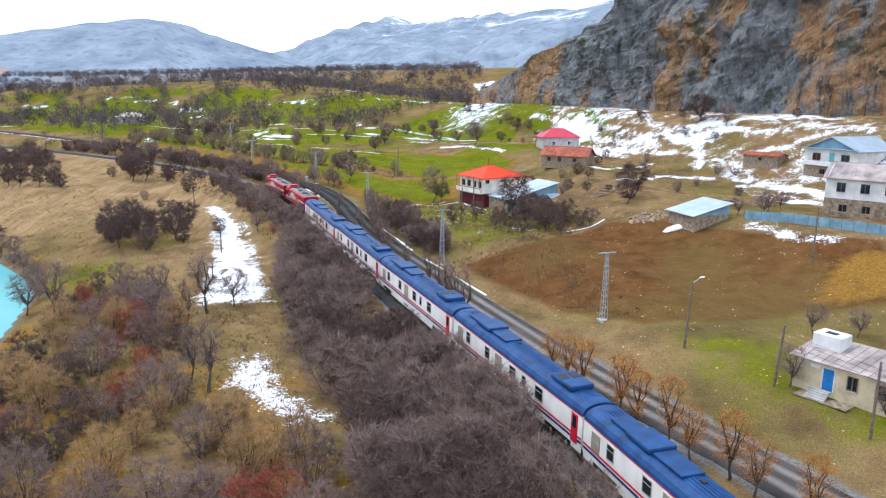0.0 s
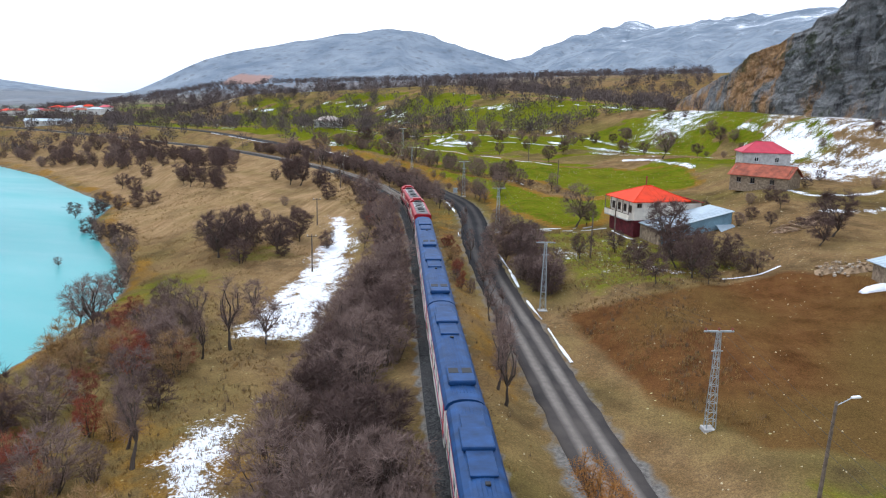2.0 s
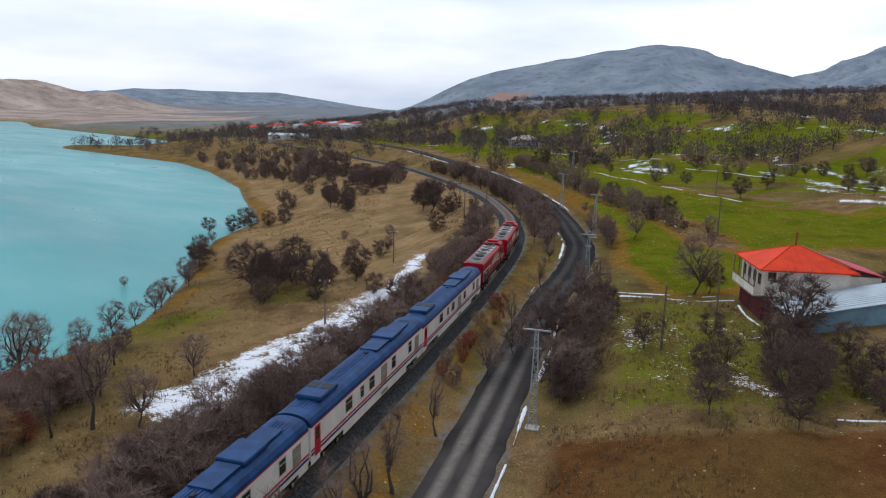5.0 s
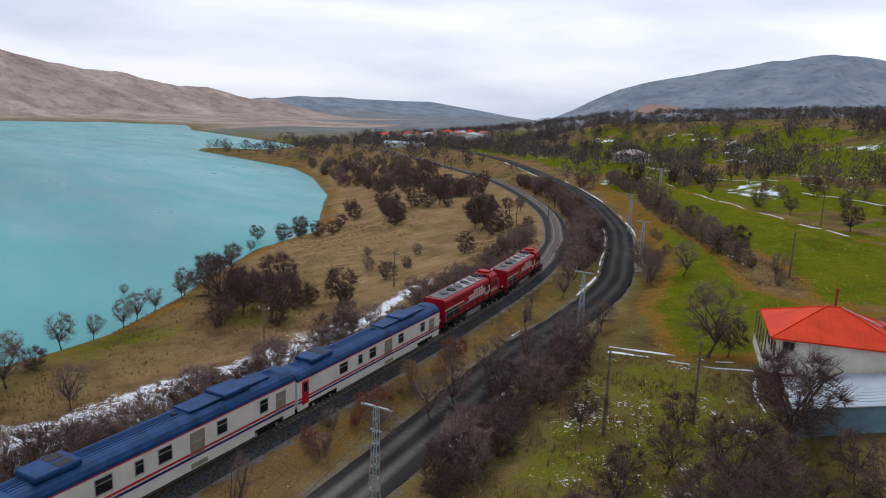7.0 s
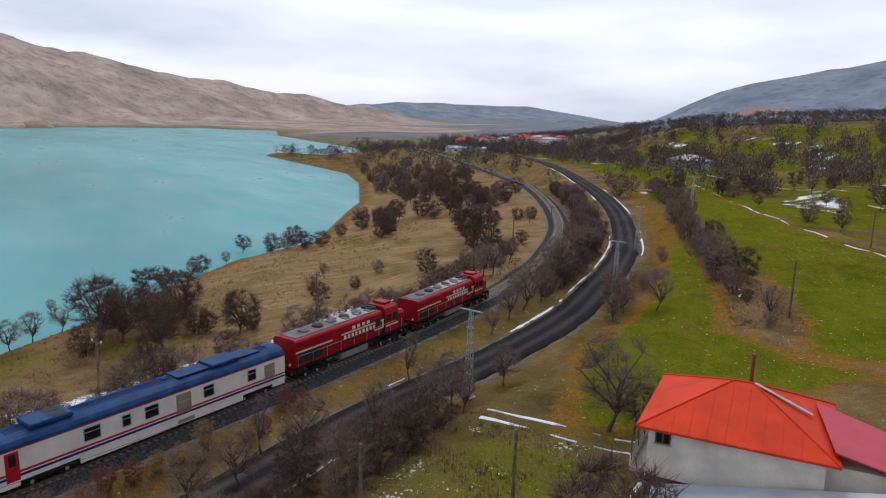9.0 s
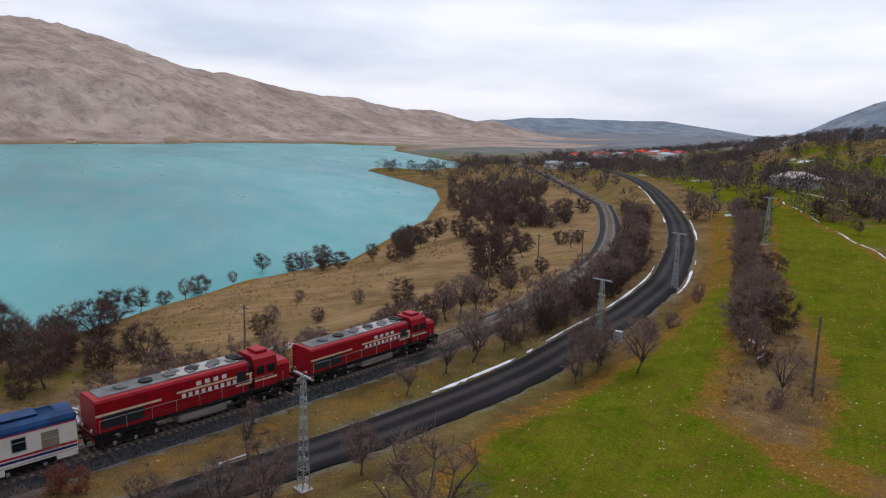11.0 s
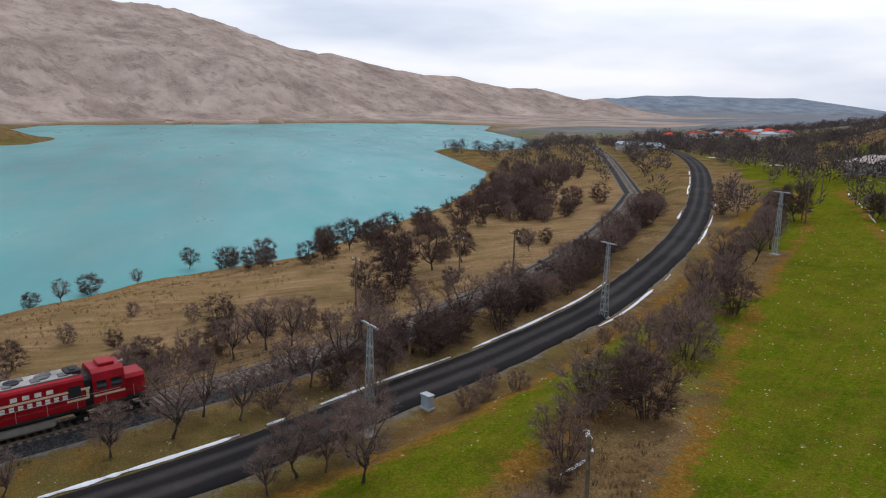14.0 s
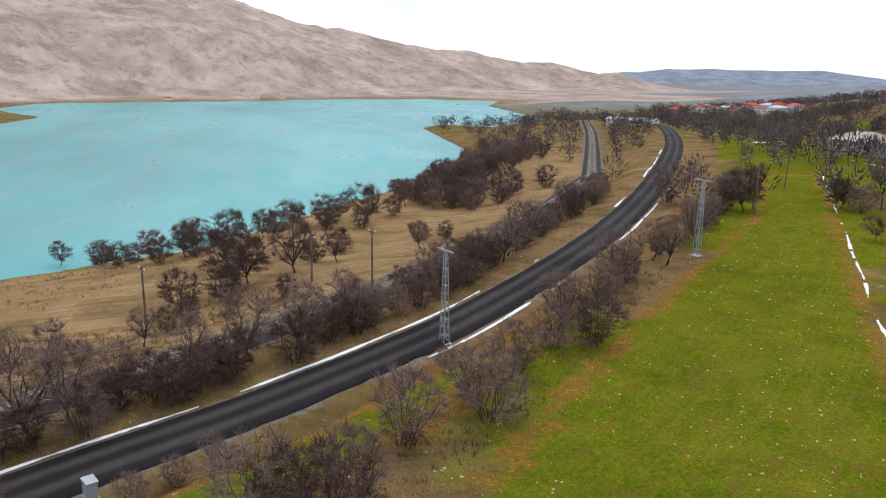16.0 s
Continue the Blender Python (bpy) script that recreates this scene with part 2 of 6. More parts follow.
def cliff_material():
    m = Mat("cliff_rock", 0.92, 0, 0.12)
    a, b, c = m.noise(m.pos((1, 1, 0.4)), 0.04, 10, 0.7), m.noise(m.pos((1, 1, 0.5)), 0.22, 12, 0.8), m.noise(m.pos(), 1.1, 8, 0.8)
    streak = m.noise(m.pos((1, 1, 0.2)), 0.3, 10, 0.78)
    up = m.n.new("ShaderNodeSeparateXYZ")
    m.l.new(m.pos(), up.inputs["Vector"])
    grey = m.mix(m.remap(b, 0.36, 0.64), (0.13, 0.133, 0.14), (0.40, 0.395, 0.385))
    grey = m.mix(m.remap(c, 0.48, 0.64, 0, 0.6), grey, (0.50, 0.49, 0.47))
    ochre = m.mix(m.remap(c, 0.35, 0.65), (0.34, 0.165, 0.065), (0.66, 0.42, 0.22))
    # ochre beds lie low in the face
    bed = m.math("ADD", a, m.remap(up.outputs["Z"], 34, 95, 0.035, -0.06))
    col = m.mix(m.remap(bed, 0.50, 0.57), grey, ochre)
    col = m.mix(m.remap(streak, 0.53, 0.62, 0, 0.8), col, (0.075, 0.078, 0.084))
    col = m.mix(m.remap(b, 0.44, 0.34, 0, 0.7), col, (0.06, 0.058, 0.058))
    crack = m.n.new("ShaderNodeTexVoronoi")
    crack.feature = "DISTANCE_TO_EDGE"
    crack.inputs["Scale"].default_value = 0.24
    warp = m.mix(0.35, m.pos((1, 1, 0.7)), m.n.new("ShaderNodeTexNoise").outputs["Color"], "ADD")
    m.l.new(warp, crack.inputs["Vector"])
    line = m.math("MULTIPLY", m.remap(crack.outputs["Distance"], 0.09, 0.02), m.remap(c, 0.42, 0.56))
    col = m.mix(m.math("MULTIPLY", line, 0.4), col, (0.035, 0.032, 0.03))
    moss = m.noise(m.pos(), 0.11, 8, 0.65)
    col = m.mix(m.remap(moss, 0.57, 0.64, 0, 0.75), col, (0.065, 0.078, 0.035))
    m.color(col)
    m.bump(m.math("ADD", m.math("MULTIPLY", b, 2.0), c), 1.8, 1.0)
    return m.m


def twig_material(name, a, b):
    m = Mat(name, 0.95, 0, 0.02)
    col = m.mix(m.random(), a, b)
    col = m.mix(m.remap(m.island(), 0, 1, 0, 0.55), col, tuple(k * 0.6 for k in a))
    m.color(col)
    return m.m


M_GROUND, M_WATER, M_ASPHALT, M_BALLAST, M_CLIFF = ground_material(), water_material(), asphalt_material(), ballast_material(), cliff_material()
M_BARK = twig_material("bark", (0.075, 0.06, 0.05), (0.13, 0.105, 0.085))
M_TWIG = twig_material("twigs", (0.20, 0.138, 0.115), (0.27, 0.19, 0.158))
M_TWIG_DARK = twig_material("dark_twigs", (0.112, 0.074, 0.063), (0.172, 0.114, 0.096))
M_TWIG_RED = twig_material("red_twigs", (0.31, 0.085, 0.05), (0.24, 0.095, 0.065))
M_TWIG_TAN = twig_material("tan_twigs", (0.42, 0.26, 0.115), (0.32, 0.20, 0.11))
M_LEAF_DRY = twig_material("dry_leaves", (0.42, 0.20, 0.055), (0.33, 0.16, 0.06))
M_RAIL = plain("rail_steel", (0.30, 0.25, 0.21), 0.5, 0.4)
M_SLEEPER = plain("sleeper_concrete", (0.235, 0.20, 0.165), 0.95, 0, 0.05)
M_TRACKBED = plain("rusty_ballast", (0.115, 0.088, 0.068), 0.95, 0, 0.1, 0.3, 2.5, 0.04)
M_SNOW = plain("snow", (0.80, 0.82, 0.86), 0.7, 0, 0.3, 0.03, 0.8, 0.05)


# ---- lie of the land ----
SHORE = [(-20, -400), (-40, -100), (-50, 40), (-55, 95), (-63, 121), (-68, 131), (-85, 149), (-97, 159), (-120, 181), (-137, 208), (-190, 243),
         (-213, 259), (-282, 293), (-335, 312), (-400, 315), (-491, 319), (-520, 335), (-480, 375), (-520, 440), (-600, 449), (-760, 465),
         (-900, 480), (-1100, 552), (-1160, 453), (-1088, 260), (-980, 165), (-860, -30), (-700, -30), (-595, 48), (-522, 46), (-480, -60), (-420, -400)]
ROAD = [(75, -40, 3.6), (42, 31, 3.8), (31.9, 54.3, 4.0), (21.6, 74.8, 4.1), (13.5, 94, 4.3), (5, 115, 4.7), (-4.9, 139, 5.4), (-13.2, 160, 7.0), (-19.3, 180.1, 8.1),
        (-26.7, 197.5, 8.9), (-36.8, 212.8, 9.2), (-46.8, 227, 9.3), (-63.8, 247.4, 10.1), (-96.8, 277.2, 11.8), (-143.7, 310.2, 13.5), (-208, 349, 15.0), (-300, 395, 14.0), (-420, 450, 9.0)]
TRACK = [(50, -60, 5.8), (31.5, 0, 5.9), (15.6, 55, 6.0), (0.9, 94, 6.45), (-6.7, 114, 6.8), (-12.9, 130.5, 7.2), (-19.2, 147, 7.7), (-23.3, 157.5, 8.1), (-28, 168.5, 8.4), (-33, 180, 8.75),
         (-38, 190, 9.05), (-44, 200.5, 9.35), (-51, 210.5, 9.6), (-59, 221, 9.85), (-80, 243, 10.3), (-104, 262.5, 10.6), (-132, 282, 10.9), (-160, 299.5, 11), (-173, 306, 11), (-300, 360, 11), (-426, 410, 10)]
# further lines of known height, from the lake side to the foot of the cliff
BANK_LINES = [
    [(-42, -60, 2), (-40, 40, 2.4), (-36, 70, 2.4), (-44, 96, 2.6), (-42, 120, 3.0), (-38, 147, 4.0), (-56, 158, 5.0), (-66, 171, 5.3), (-79, 184, 5.5), (-86, 212, 7.4), (-110, 240, 8.2), (-155, 275, 8.6)],
    [(-8, 70, 3.0), (-14, 92, 3.0), (-24, 118, 3.4), (-33, 141, 4.2)],
    [(85, -20, 7), (58, 40, 6.4), (35, 88, 6.6), (33, 108, 7.6), (27, 132, 9.2), (12, 148, 8.4), (5, 158, 8.6), (-4, 171, 8.9), (-8, 207, 10.8), (-19, 221, 12.0), (-39, 242, 11.6), (-76, 284, 13.6), (-115, 327, 15), (-180, 360, 16)],
]
FIELD_LINES = [
    [(30, 180, 11.5), (20, 215, 12.4), (-31, 271, 14), (-80, 305, 14.4), (-140, 356, 18.5), (-178, 375, 16), (-419, 442, 7)],
    [(120, 40, 15), (86, 90, 15), (72, 118, 15), (52, 150, 13.5), (44, 178, 15.0), (46, 215, 16.5), (44, 250, 18.4), (10, 285, 16.5), (-60, 345, 19)],
    [(230, 60, 34), (150, 140, 31), (112, 196, 30), (72, 246, 30), (48, 305, 31), (10, 380, 30), (-130, 540, 42), (-260, 545, 34)],
]
HILL_LINES = [
    [(-480, 700, 22), (-576, 998, 46), (-215, 1000, 58), (200, 700, 62)],
    [(-800, -200, 30), (-700, -120, 20), (-590, -20, 12), (-560, 28, 7)],
    [(-900, 620, 8), (-800, 520, 4), (-650, 480, 2.5), (-700, 900, 20)],
]
# crests: the hill across the lake, the round hill, the snowy range, hills in the far valley
CRESTS = [
    (0.34, [(-1620, -900, 330), (-1660, -300, 276), (-1720, 60, 212), (-1780, 330, 148), (-1850, 650, 107), (-1980, 1070, 66)]),
    (0.30, [(-1790, 1010, 48), (-1764, 1060, 62), (-1740, 1110, 40)]),
    (0.28, [(-1110, 1335, 16), (-985, 1485, 108), (-830, 1645, 162), (-660, 1782, 203), (-590, 1810, 200), (-430, 1805, 150), (-280, 1800, 105)]),
    (0.28, [(-900, 3300, 180), (-680, 3240, 200), (-365, 3200, 235), (-150, 3020, 342), (-20, 2920, 300), (150, 2720, 318), (520, 2550, 330), (1000, 2100, 420)]),
    (0.20, [(-3452, 1933, 92), (-3314, 2184, 67), (-3085, 2526, 40)]),
    (0.15, [(-4300, 2600, 120), (-3800, 3300, 110)]),
    (1.3, [(360, 130, 150), (240, 220, 140), (185, 280, 112), (140, 340, 80), (100, 420, 58)]),
]


def to_line(px, py, line):
    """Distance to a polyline of (x, y, z), the z there, and the side (positive to its right)."""
    best = np.full(px.shape, 1e18)
    zz, side = np.zeros(px.shape), np.zeros(px.shape)
    for a, b in zip(line, line[1:]):
        ax, ay, bx, by = a[0], a[1], b[0], b[1]
        ux, uy = bx - ax, by - ay
        s = np.clip(((px - ax) * ux + (py - ay) * uy) / (ux * ux + uy * uy), 0, 1)
        dx, dy = px - ax - s * ux, py - ay - s * uy
        d = dx * dx + dy * dy
        m = d < best
        best = np.where(m, d, best)
        if len(a) > 2:
            zz = np.where(m, a[2] + s * (b[2] - a[2]), zz)
        side = np.where(m, dx * uy - dy * ux, side)
    return np.sqrt(best), zz, np.sign(side)


def smooth_line(line, step):
    """A Catmull-Rom curve through the points, resampled at even steps."""
    pts = [np.array(p, float) for p in line]
    pts = [2 * pts[0] - pts[1]] + pts + [2 * pts[-1] - pts[-2]]
    out = []
    for p0, p1, p2, p3 in zip(pts, pts[1:], pts[2:], pts[3:]):
        n = max(2, int(np.linalg.norm(p2 - p1) / step))
        for k in range(n):
            s = k / n
            out.append(0.5 * (2 * p1 + (p2 - p0) * s + (2 * p0 - 5 * p1 + 4 * p2 - p3) * s * s + (3 * p1 - p0 - 3 * p2 + p3) * s ** 3))
    out.append(pts[-2])
    return np.array(out)


def inside(px, py, poly):
    res = np.zeros(px.shape, bool)
    for a, b in zip(poly, poly[1:] + poly[:1]):
        if a[1] != b[1]:
            res ^= ((a[1] > py) != (b[1] > py)) & (px < (b[0] - a[0]) * (py - a[1]) / (b[1] - a[1]) + a[0])
    return res


def waves(px, py, size, seed, octaves=4):
    """A cheap fractal of turned sine waves, about -1 to 1."""
    r = np.random.RandomState(seed)
    out, amp = np.zeros(px.shape), 1.0
    for _ in range(octaves):
        for _ in range(3):
            a, ph = r.uniform(0, math.pi * 2), r.uniform(0, 6.28)
            u = (px * math.cos(a) + py * math.sin(a)) / size
            w = (-px * math.sin(a) + py * math.cos(a)) / size
            out = out + amp * np.sin(6.28 * u + ph + 1.7 * np.sin(3.1 * w + ph)) / 3
        amp, size = amp * 0.5, size * 0.47
    return out


def step_up(x, a, b):
    s = np.clip((x - a) / (b - a), 0, 1)
    return s * s * (3 - 2 * s)


ROAD_S = [tuple(p) for p in smooth_line(ROAD, 4.0)]
TRACK_S = [tuple(p) for p in smooth_line(TRACK, 4.0)]


def height(px, py):
    px, py = np.asarray(px, float), np.asarray(py, float)
    total, weight = np.zeros(px.shape), np.zeros(px.shape)
    dshore, _, _ = to_line(px, py, SHORE + SHORE[:1])
    dry = ~inside(px, py, SHORE)
    droad, zroad, _ = to_line(px, py, ROAD_S)
    dtrack, ztrack, _ = to_line(px, py, TRACK_S)
    for d, z in [(dshore, 1.5 + 0 * dshore), (droad, zroad - 0.1), (dtrack, ztrack - 0.5)] + [to_line(px, py, line)[:2] for line in BANK_LINES + FIELD_LINES + HILL_LINES]:
        w = 1 / (d + 0.6) ** 2.6
        total, weight = total + w * z, weight + w
    h = total / weight
    h = h + 0.22 * waves(px, py, 23, 3) * step_up(np.minimum(droad, dtrack), 4, 12)
    # hills
    for k, (slope, line) in enumerate(CRESTS):
        d, z, _ = to_line(px, py, line)
        rough = waves(px, py, 420, 11 + k, 5)
        hill = z - slope * d * (1 + 0.16 * rough) + 5 * rough - 0.02 * z * np.abs(waves(px, py, 130, 31 + k, 3))
        if k == 6:
            hill = np.where(d > 400, -50, hill)
        soft = 14.0
        h = np.where(hill > h + soft, hill, np.where(hill < h - soft, h, h + (hill - h + soft) ** 2 / (4 * soft)))
    # road bench and ballast bed
    h = np.where(droad < 9, zroad - 0.12 + (h - zroad + 0.12) * step_up(droad, 4.4, 9), h)
    h = np.where(dtrack < 8, ztrack - 0.62 + (h - ztrack + 0.62) * step_up(dtrack, 3.0, 8), h)
    # bank and lake bed
    bank = step_up(dshore, 0, 5)
    h = np.where(dry, 0.05 + (np.maximum(h, 0.5) - 0.05) * (0.35 * np.minimum(dshore, 1.2) / 1.2 + 0.65 * bank), -0.05 - np.minimum(dshore * 0.12, 9))
    return h


# ---- ground, water, road, railway bed ----
def graded(lo, a, b, hi, step, grow):
    """Coordinates with even small steps from a to b and growing ones outside."""
    mid = list(np.arange(a, b + step * 0.5, step))
    out, s = mid[-1], step
    right = []
    while out < hi:
        s *= grow
        out += s
        right.append(min(out, hi))
    out, s = mid[0], step
    left = []
    while out > lo:
        s *= grow
        out -= s
        left.append(max(out, lo))
    return np.array(left[::-1] + mid + right)


def link_mesh(name, verts, faces, mat, parent=None, smooth=False):
    me = bpy.data.meshes.new(name)
    me.from_pydata([tuple(map(float, p)) for p in verts], [], [tuple(map(int, f)) for f in faces])
    me.materials.append(mat)
    if smooth:
        me.shade_smooth()
    ob = new(name, me)
    if parent is not None:
        ob.parent = parent
    return ob


def soft_in(px, py, poly, edge=2.5):
    d, _, _ = to_line(px, py, poly + poly[:1])
    return np.clip(0.5 + np.where(inside(px, py, poly), d, -d) / (2 * edge), 0, 1)


FIELD_WEST = [(0, 173), (8, 178), (8, 193), (12, 203), (-1, 205), (-8, 205), (-19, 219), (-28, 228), (-37, 237), (-52, 250), (-75, 270), (-105, 298), (-121, 309), (-99, 289), (-70, 263), (-49, 242), (-37, 228), (-28, 216), (-20, 201), (-14, 188)]
FIELD_EAST = [(2, 206), (-5, 217), (-20, 232), (-35, 244), (-59, 267), (-83, 292), (-105, 309), (-129, 326), (-125, 336), (-86, 308), (-56, 286), (-31, 268), (-12, 258), (24, 245), (28, 225), (12, 208)]
PLOUGHED = [(10, 120), (8, 127), (15, 128), (22, 130), (36, 142), (44, 137), (53, 123), (67, 105), (62, 88), (50, 93), (39, 90), (29, 90), (21, 99)]
ORCHARD = [(9, 129), (1, 148), (-6, 166), (2, 174), (12, 172), (36, 147), (22, 132)]
MEADOW = [(29, 88), (30, 73), (39, 55), (60, 30), (78, 42), (54, 80), (40, 88)]
MOUND = [(52, 94), (58, 104), (66, 104), (70, 92), (62, 86)]
SNOW_PATH = [(-54, 181), (-46, 177), (-37, 160), (-29, 139), (-20, 108), (-33, 106), (-40, 140), (-47, 165)]
SNOW_LANE = [(-52, 182), (-41, 160), (-34, 138), (-27, 106)]
SNOW_PATCH = [(-22, 83), (-18, 92), (-13, 78), (-5, 70), (-11, 67), (-20, 76)]
# lanes and banks of snow on the slope above the village
VILLAGE_SNOW = [[(72, 246), (69.1, 235.0), (71.0, 217.6), (74.4, 198.7), (69.8, 187.2)],
                [(40.7, 285.4), (54.4, 257.1), (65.0, 225.1), (71.0, 217.6)],
                [(71.0, 217.6), (85.5, 205.5), (99.9, 203.4), (112, 200)],
                [(47.2, 265.6), (56.0, 237.6), (66.2, 217.3)],
                [(70.7, 191.8), (79.0, 187.7), (89.3, 179.9)],
                [(55.0, 232.6), (63.4, 212.8), (72.4, 197.2)],
                [(47.7, 176.2), (61.7, 186.2), (69.6, 177.0)],
                [(73.1, 168.9), (81.8, 165.7)],
                [(89.5, 189.9), (97.4, 183.2), (106.0, 176.7)],
                [(56.1, 123.4), (58.9, 113.5), (62.6, 109.3)],
                [(39.9, 207.4), (47.7, 193.4), (61.5, 200.1)],
                [(-12.6, 330.6), (2.3, 307.8), (15.2, 286.4)]]
SLOPE_SNOW = [[(78, 211), (87, 205), (96, 200)],
                [(85, 195), (94, 189), (100, 185)],
                [(92, 181), (100, 178), (107, 173)],
                [(7, 263), (15, 259), (26, 242)],
                [(22, 420), (20, 403), (40, 372), (52, 340)]]


def make_ground():
    xs, ys = graded(-4600, -138, 78, 1700, 1.15, 1.045), graded(-900, 36, 330, 4600, 1.2, 1.045)
    gx, gy = np.meshgrid(xs, ys)
    px, py = gx.ravel(), gy.ravel()
    h = height(px, py)
    nx, ny = len(xs), len(ys)
    me = bpy.data.meshes.new("ground")
    me.vertices.add(nx * ny)
    me.vertices.foreach_set("co", np.stack([px, py, h], 1).ravel())
    i = (np.arange(ny - 1)[:, None] * nx + np.arange(nx - 1)[None]).ravel()
    quads = np.stack([i, i + 1, i + nx + 1, i + nx], 1).ravel()
    me.loops.add(len(quads))
    me.loops.foreach_set("vertex_index", quads)
    me.polygons.add(len(i))
    me.polygons.foreach_set("loop_start", np.arange(len(i)) * 4)
    me.update(calc_edges=True)
    me.shade_smooth()
    dshore, _, _ = to_line(px, py, SHORE + SHORE[:1])
    droad, _, road_side = to_line(px, py, ROAD_S)
    dtrack, _, track_side = to_line(px, py, TRACK_S)
    patch, fine = waves(px, py, 90, 51, 3), waves(px, py, 17, 52, 3)
    east = (road_side > 0)
    # meadows between the far hedges
    far_green = step_up(patch + 0.45 * fine, -0.45, -0.05) * step_up(py, 215, 260) * step_up(620 - py + 0.2 * px, 0, 120) * (px > -420) * (px < 60) * (h < 36) * (droad > 12) * east
    green = np.maximum.reduce([soft_in(px, py, FIELD_WEST), soft_in(px, py, FIELD_EAST), 0.53 * soft_in(px, py, ORCHARD, 5), 0.56 * soft_in(px, py, MEADOW, 6), 0.95 * far_green])
    green = np.maximum(green, 0.5 * np.exp(-((px + 53) ** 2 + (py - 148) ** 2) / 120))
    green = np.maximum(green, 0.55 * np.exp(-((px + 58) ** 2 + (py - 128) ** 2) / 240))
    green = np.maximum(green, 0.6 * np.exp(-((px + 4) ** 2 + (py - 62) ** 2) / 60))
    green = np.maximum(green, 0.8 * step_up(patch, -0.1, 0.3) * (px < -330) * (py > 440) * (py < 760) * (h < 24))
    soil = np.maximum(soft_in(px, py, PLOUGHED, 3), 0.36 * soft_in(px, py, ORCHARD, 5) * (1 + 0.5 * fine))
    soil = np.maximum(soil, 0.5 * (east & (droad > 4) & (droad < 8) & (py > 165) & (py < 260)))
    village = step_up(px, 30, 46) * step_up(py, 195, 225) * (h < 45) + 0.9 * step_up(px, 60, 80) * step_up(py, 110, 150) * (h < 45)
    lanes = 0.09 * np.sin(2.1 * to_line(px, py, SNOW_LANE)[0])
    snow = np.maximum((0.66 + lanes) * soft_in(px, py, SNOW_PATH, 3), 0.66 * soft_in(px, py, SNOW_PATCH, 3.0))
    for line in VILLAGE_SNOW + SLOPE_SNOW:
        d, _, _ = to_line(px, py, line)
        snow = np.maximum(snow, 0.60 * np.exp(-(d / 2.4) ** 2))
    snow = np.maximum(snow, village.clip(0, 1) * (0.50 + 0.24 * waves(0.2 * (0.93 * py - 0.35 * px), 0.93 * px + 0.35 * py, 9, 61, 3) + 0.2 * waves(px, py, 60, 66, 2)))
    snow = np.maximum(snow, (0.36 + 0.3 * np.abs(fine)) * (far_green > 0) * ~inside(px, py, FIELD_EAST) * ~inside(px, py, FIELD_WEST) * (py > 262) * (waves(px + 0.7 * py, py, 60, 63, 2) > 0.55))
    snow = np.maximum(snow, 0.33 * soft_in(px, py, ORCHARD, 4) * (1 + 0.4 * fine))
    snow = np.maximum(snow, 0.62 * np.exp(-((px - 22) ** 2 / 500 + (py - 320) ** 2 / 900)))
    high = to_line(px, py, CRESTS[3][1])[0]
    snow = np.maximum(snow, step_up(h, 120, 300) * step_up(1500 - high, 0, 900) * (py > 900) * (px > -1100) * (0.33 + 0.34 * waves(px, py, 260, 64, 4)))
    snow = np.maximum(snow, 0.62 * step_up(h, 195, 225) * (px > -1100) * (px < -300) * (py > 1300) * (py < 2000) * (0.5 + 0.5 * fine))
    west_hill = ((px < -820 - 0.1 * np.maximum(py, 0)) & (py < 900)) | ((px < -1350) & (py < 1250))
    rock = step_up(h, 0.3, 3.0) * west_hill
    rock = np.maximum(rock, step_up(np.hypot(px - 215, py - 215), 160, 100) * (h > 34))
    # weight of the painted haze tint, growing with distance
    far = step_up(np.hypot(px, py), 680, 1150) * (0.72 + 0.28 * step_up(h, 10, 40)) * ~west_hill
    dry = ((track_side < 0) & (dshore > 3)).astype(float) * step_up(py, 150, 175) * step_up(340 - py, 0, 40) * (px > -330)
    dry = np.maximum(dry * (0.75 + 0.3 * fine), 0.6 * (track_side < 0) * step_up(dshore, 20, 30) * (py > 110) * (py < 180) * (px < -38))
    gravel = np.maximum(step_up(3.5 - dtrack, 0, 1.0), 0.55 * step_up(4.6 - droad, 0, 1.4) + 0.25 * (py < 90) * step_up(6.5 - droad, 0, 2))
    gravel = np.maximum(gravel, 0.6 * step_up(1.6 - dshore, 0, 1))
    red = 0.5 * ((dtrack > 3.4) & (droad > 4) & (track_side > 0) & (road_side < 0) & (py > 95) & (py < 190)).astype(float)
    red = np.maximum(red, (0.52 + 0.25 * fine) * step_up(30 - np.hypot(px + 24, 0.8 * (py - 56)), 0, 10))
    red = np.maximum(red, (0.5 + 0.25 * fine) * step_up(9 - dshore, 0, 5) * (py < 330) * (px > -420))
    red = np.maximum(red, 0.75 * soft_in(px, py, MOUND, 3))
    red = np.maximum(red, (0.45 + 0.2 * fine) * west_hill * step_up(h, 1, 3) * step_up(8 - h, 0, 4))
    red = np.maximum(red, step_up(70 - np.hypot(px + 808, py - 1347), 0, 24))
    red = np.maximum(red, 0.62 * (np.abs(to_line(px, py, FIELD_WEST + FIELD_WEST[:1])[0]) < 1.9))
    red = np.maximum(red, 0.58 * (np.abs(to_line(px, py, FIELD_EAST + FIELD_EAST[:1])[0]) < 1.5))
    red = np.maximum(red, 0.42 * step_up(py, 470, 560) * (h > 22) * (np.hypot(px, py) < 1150) * (px > -500))
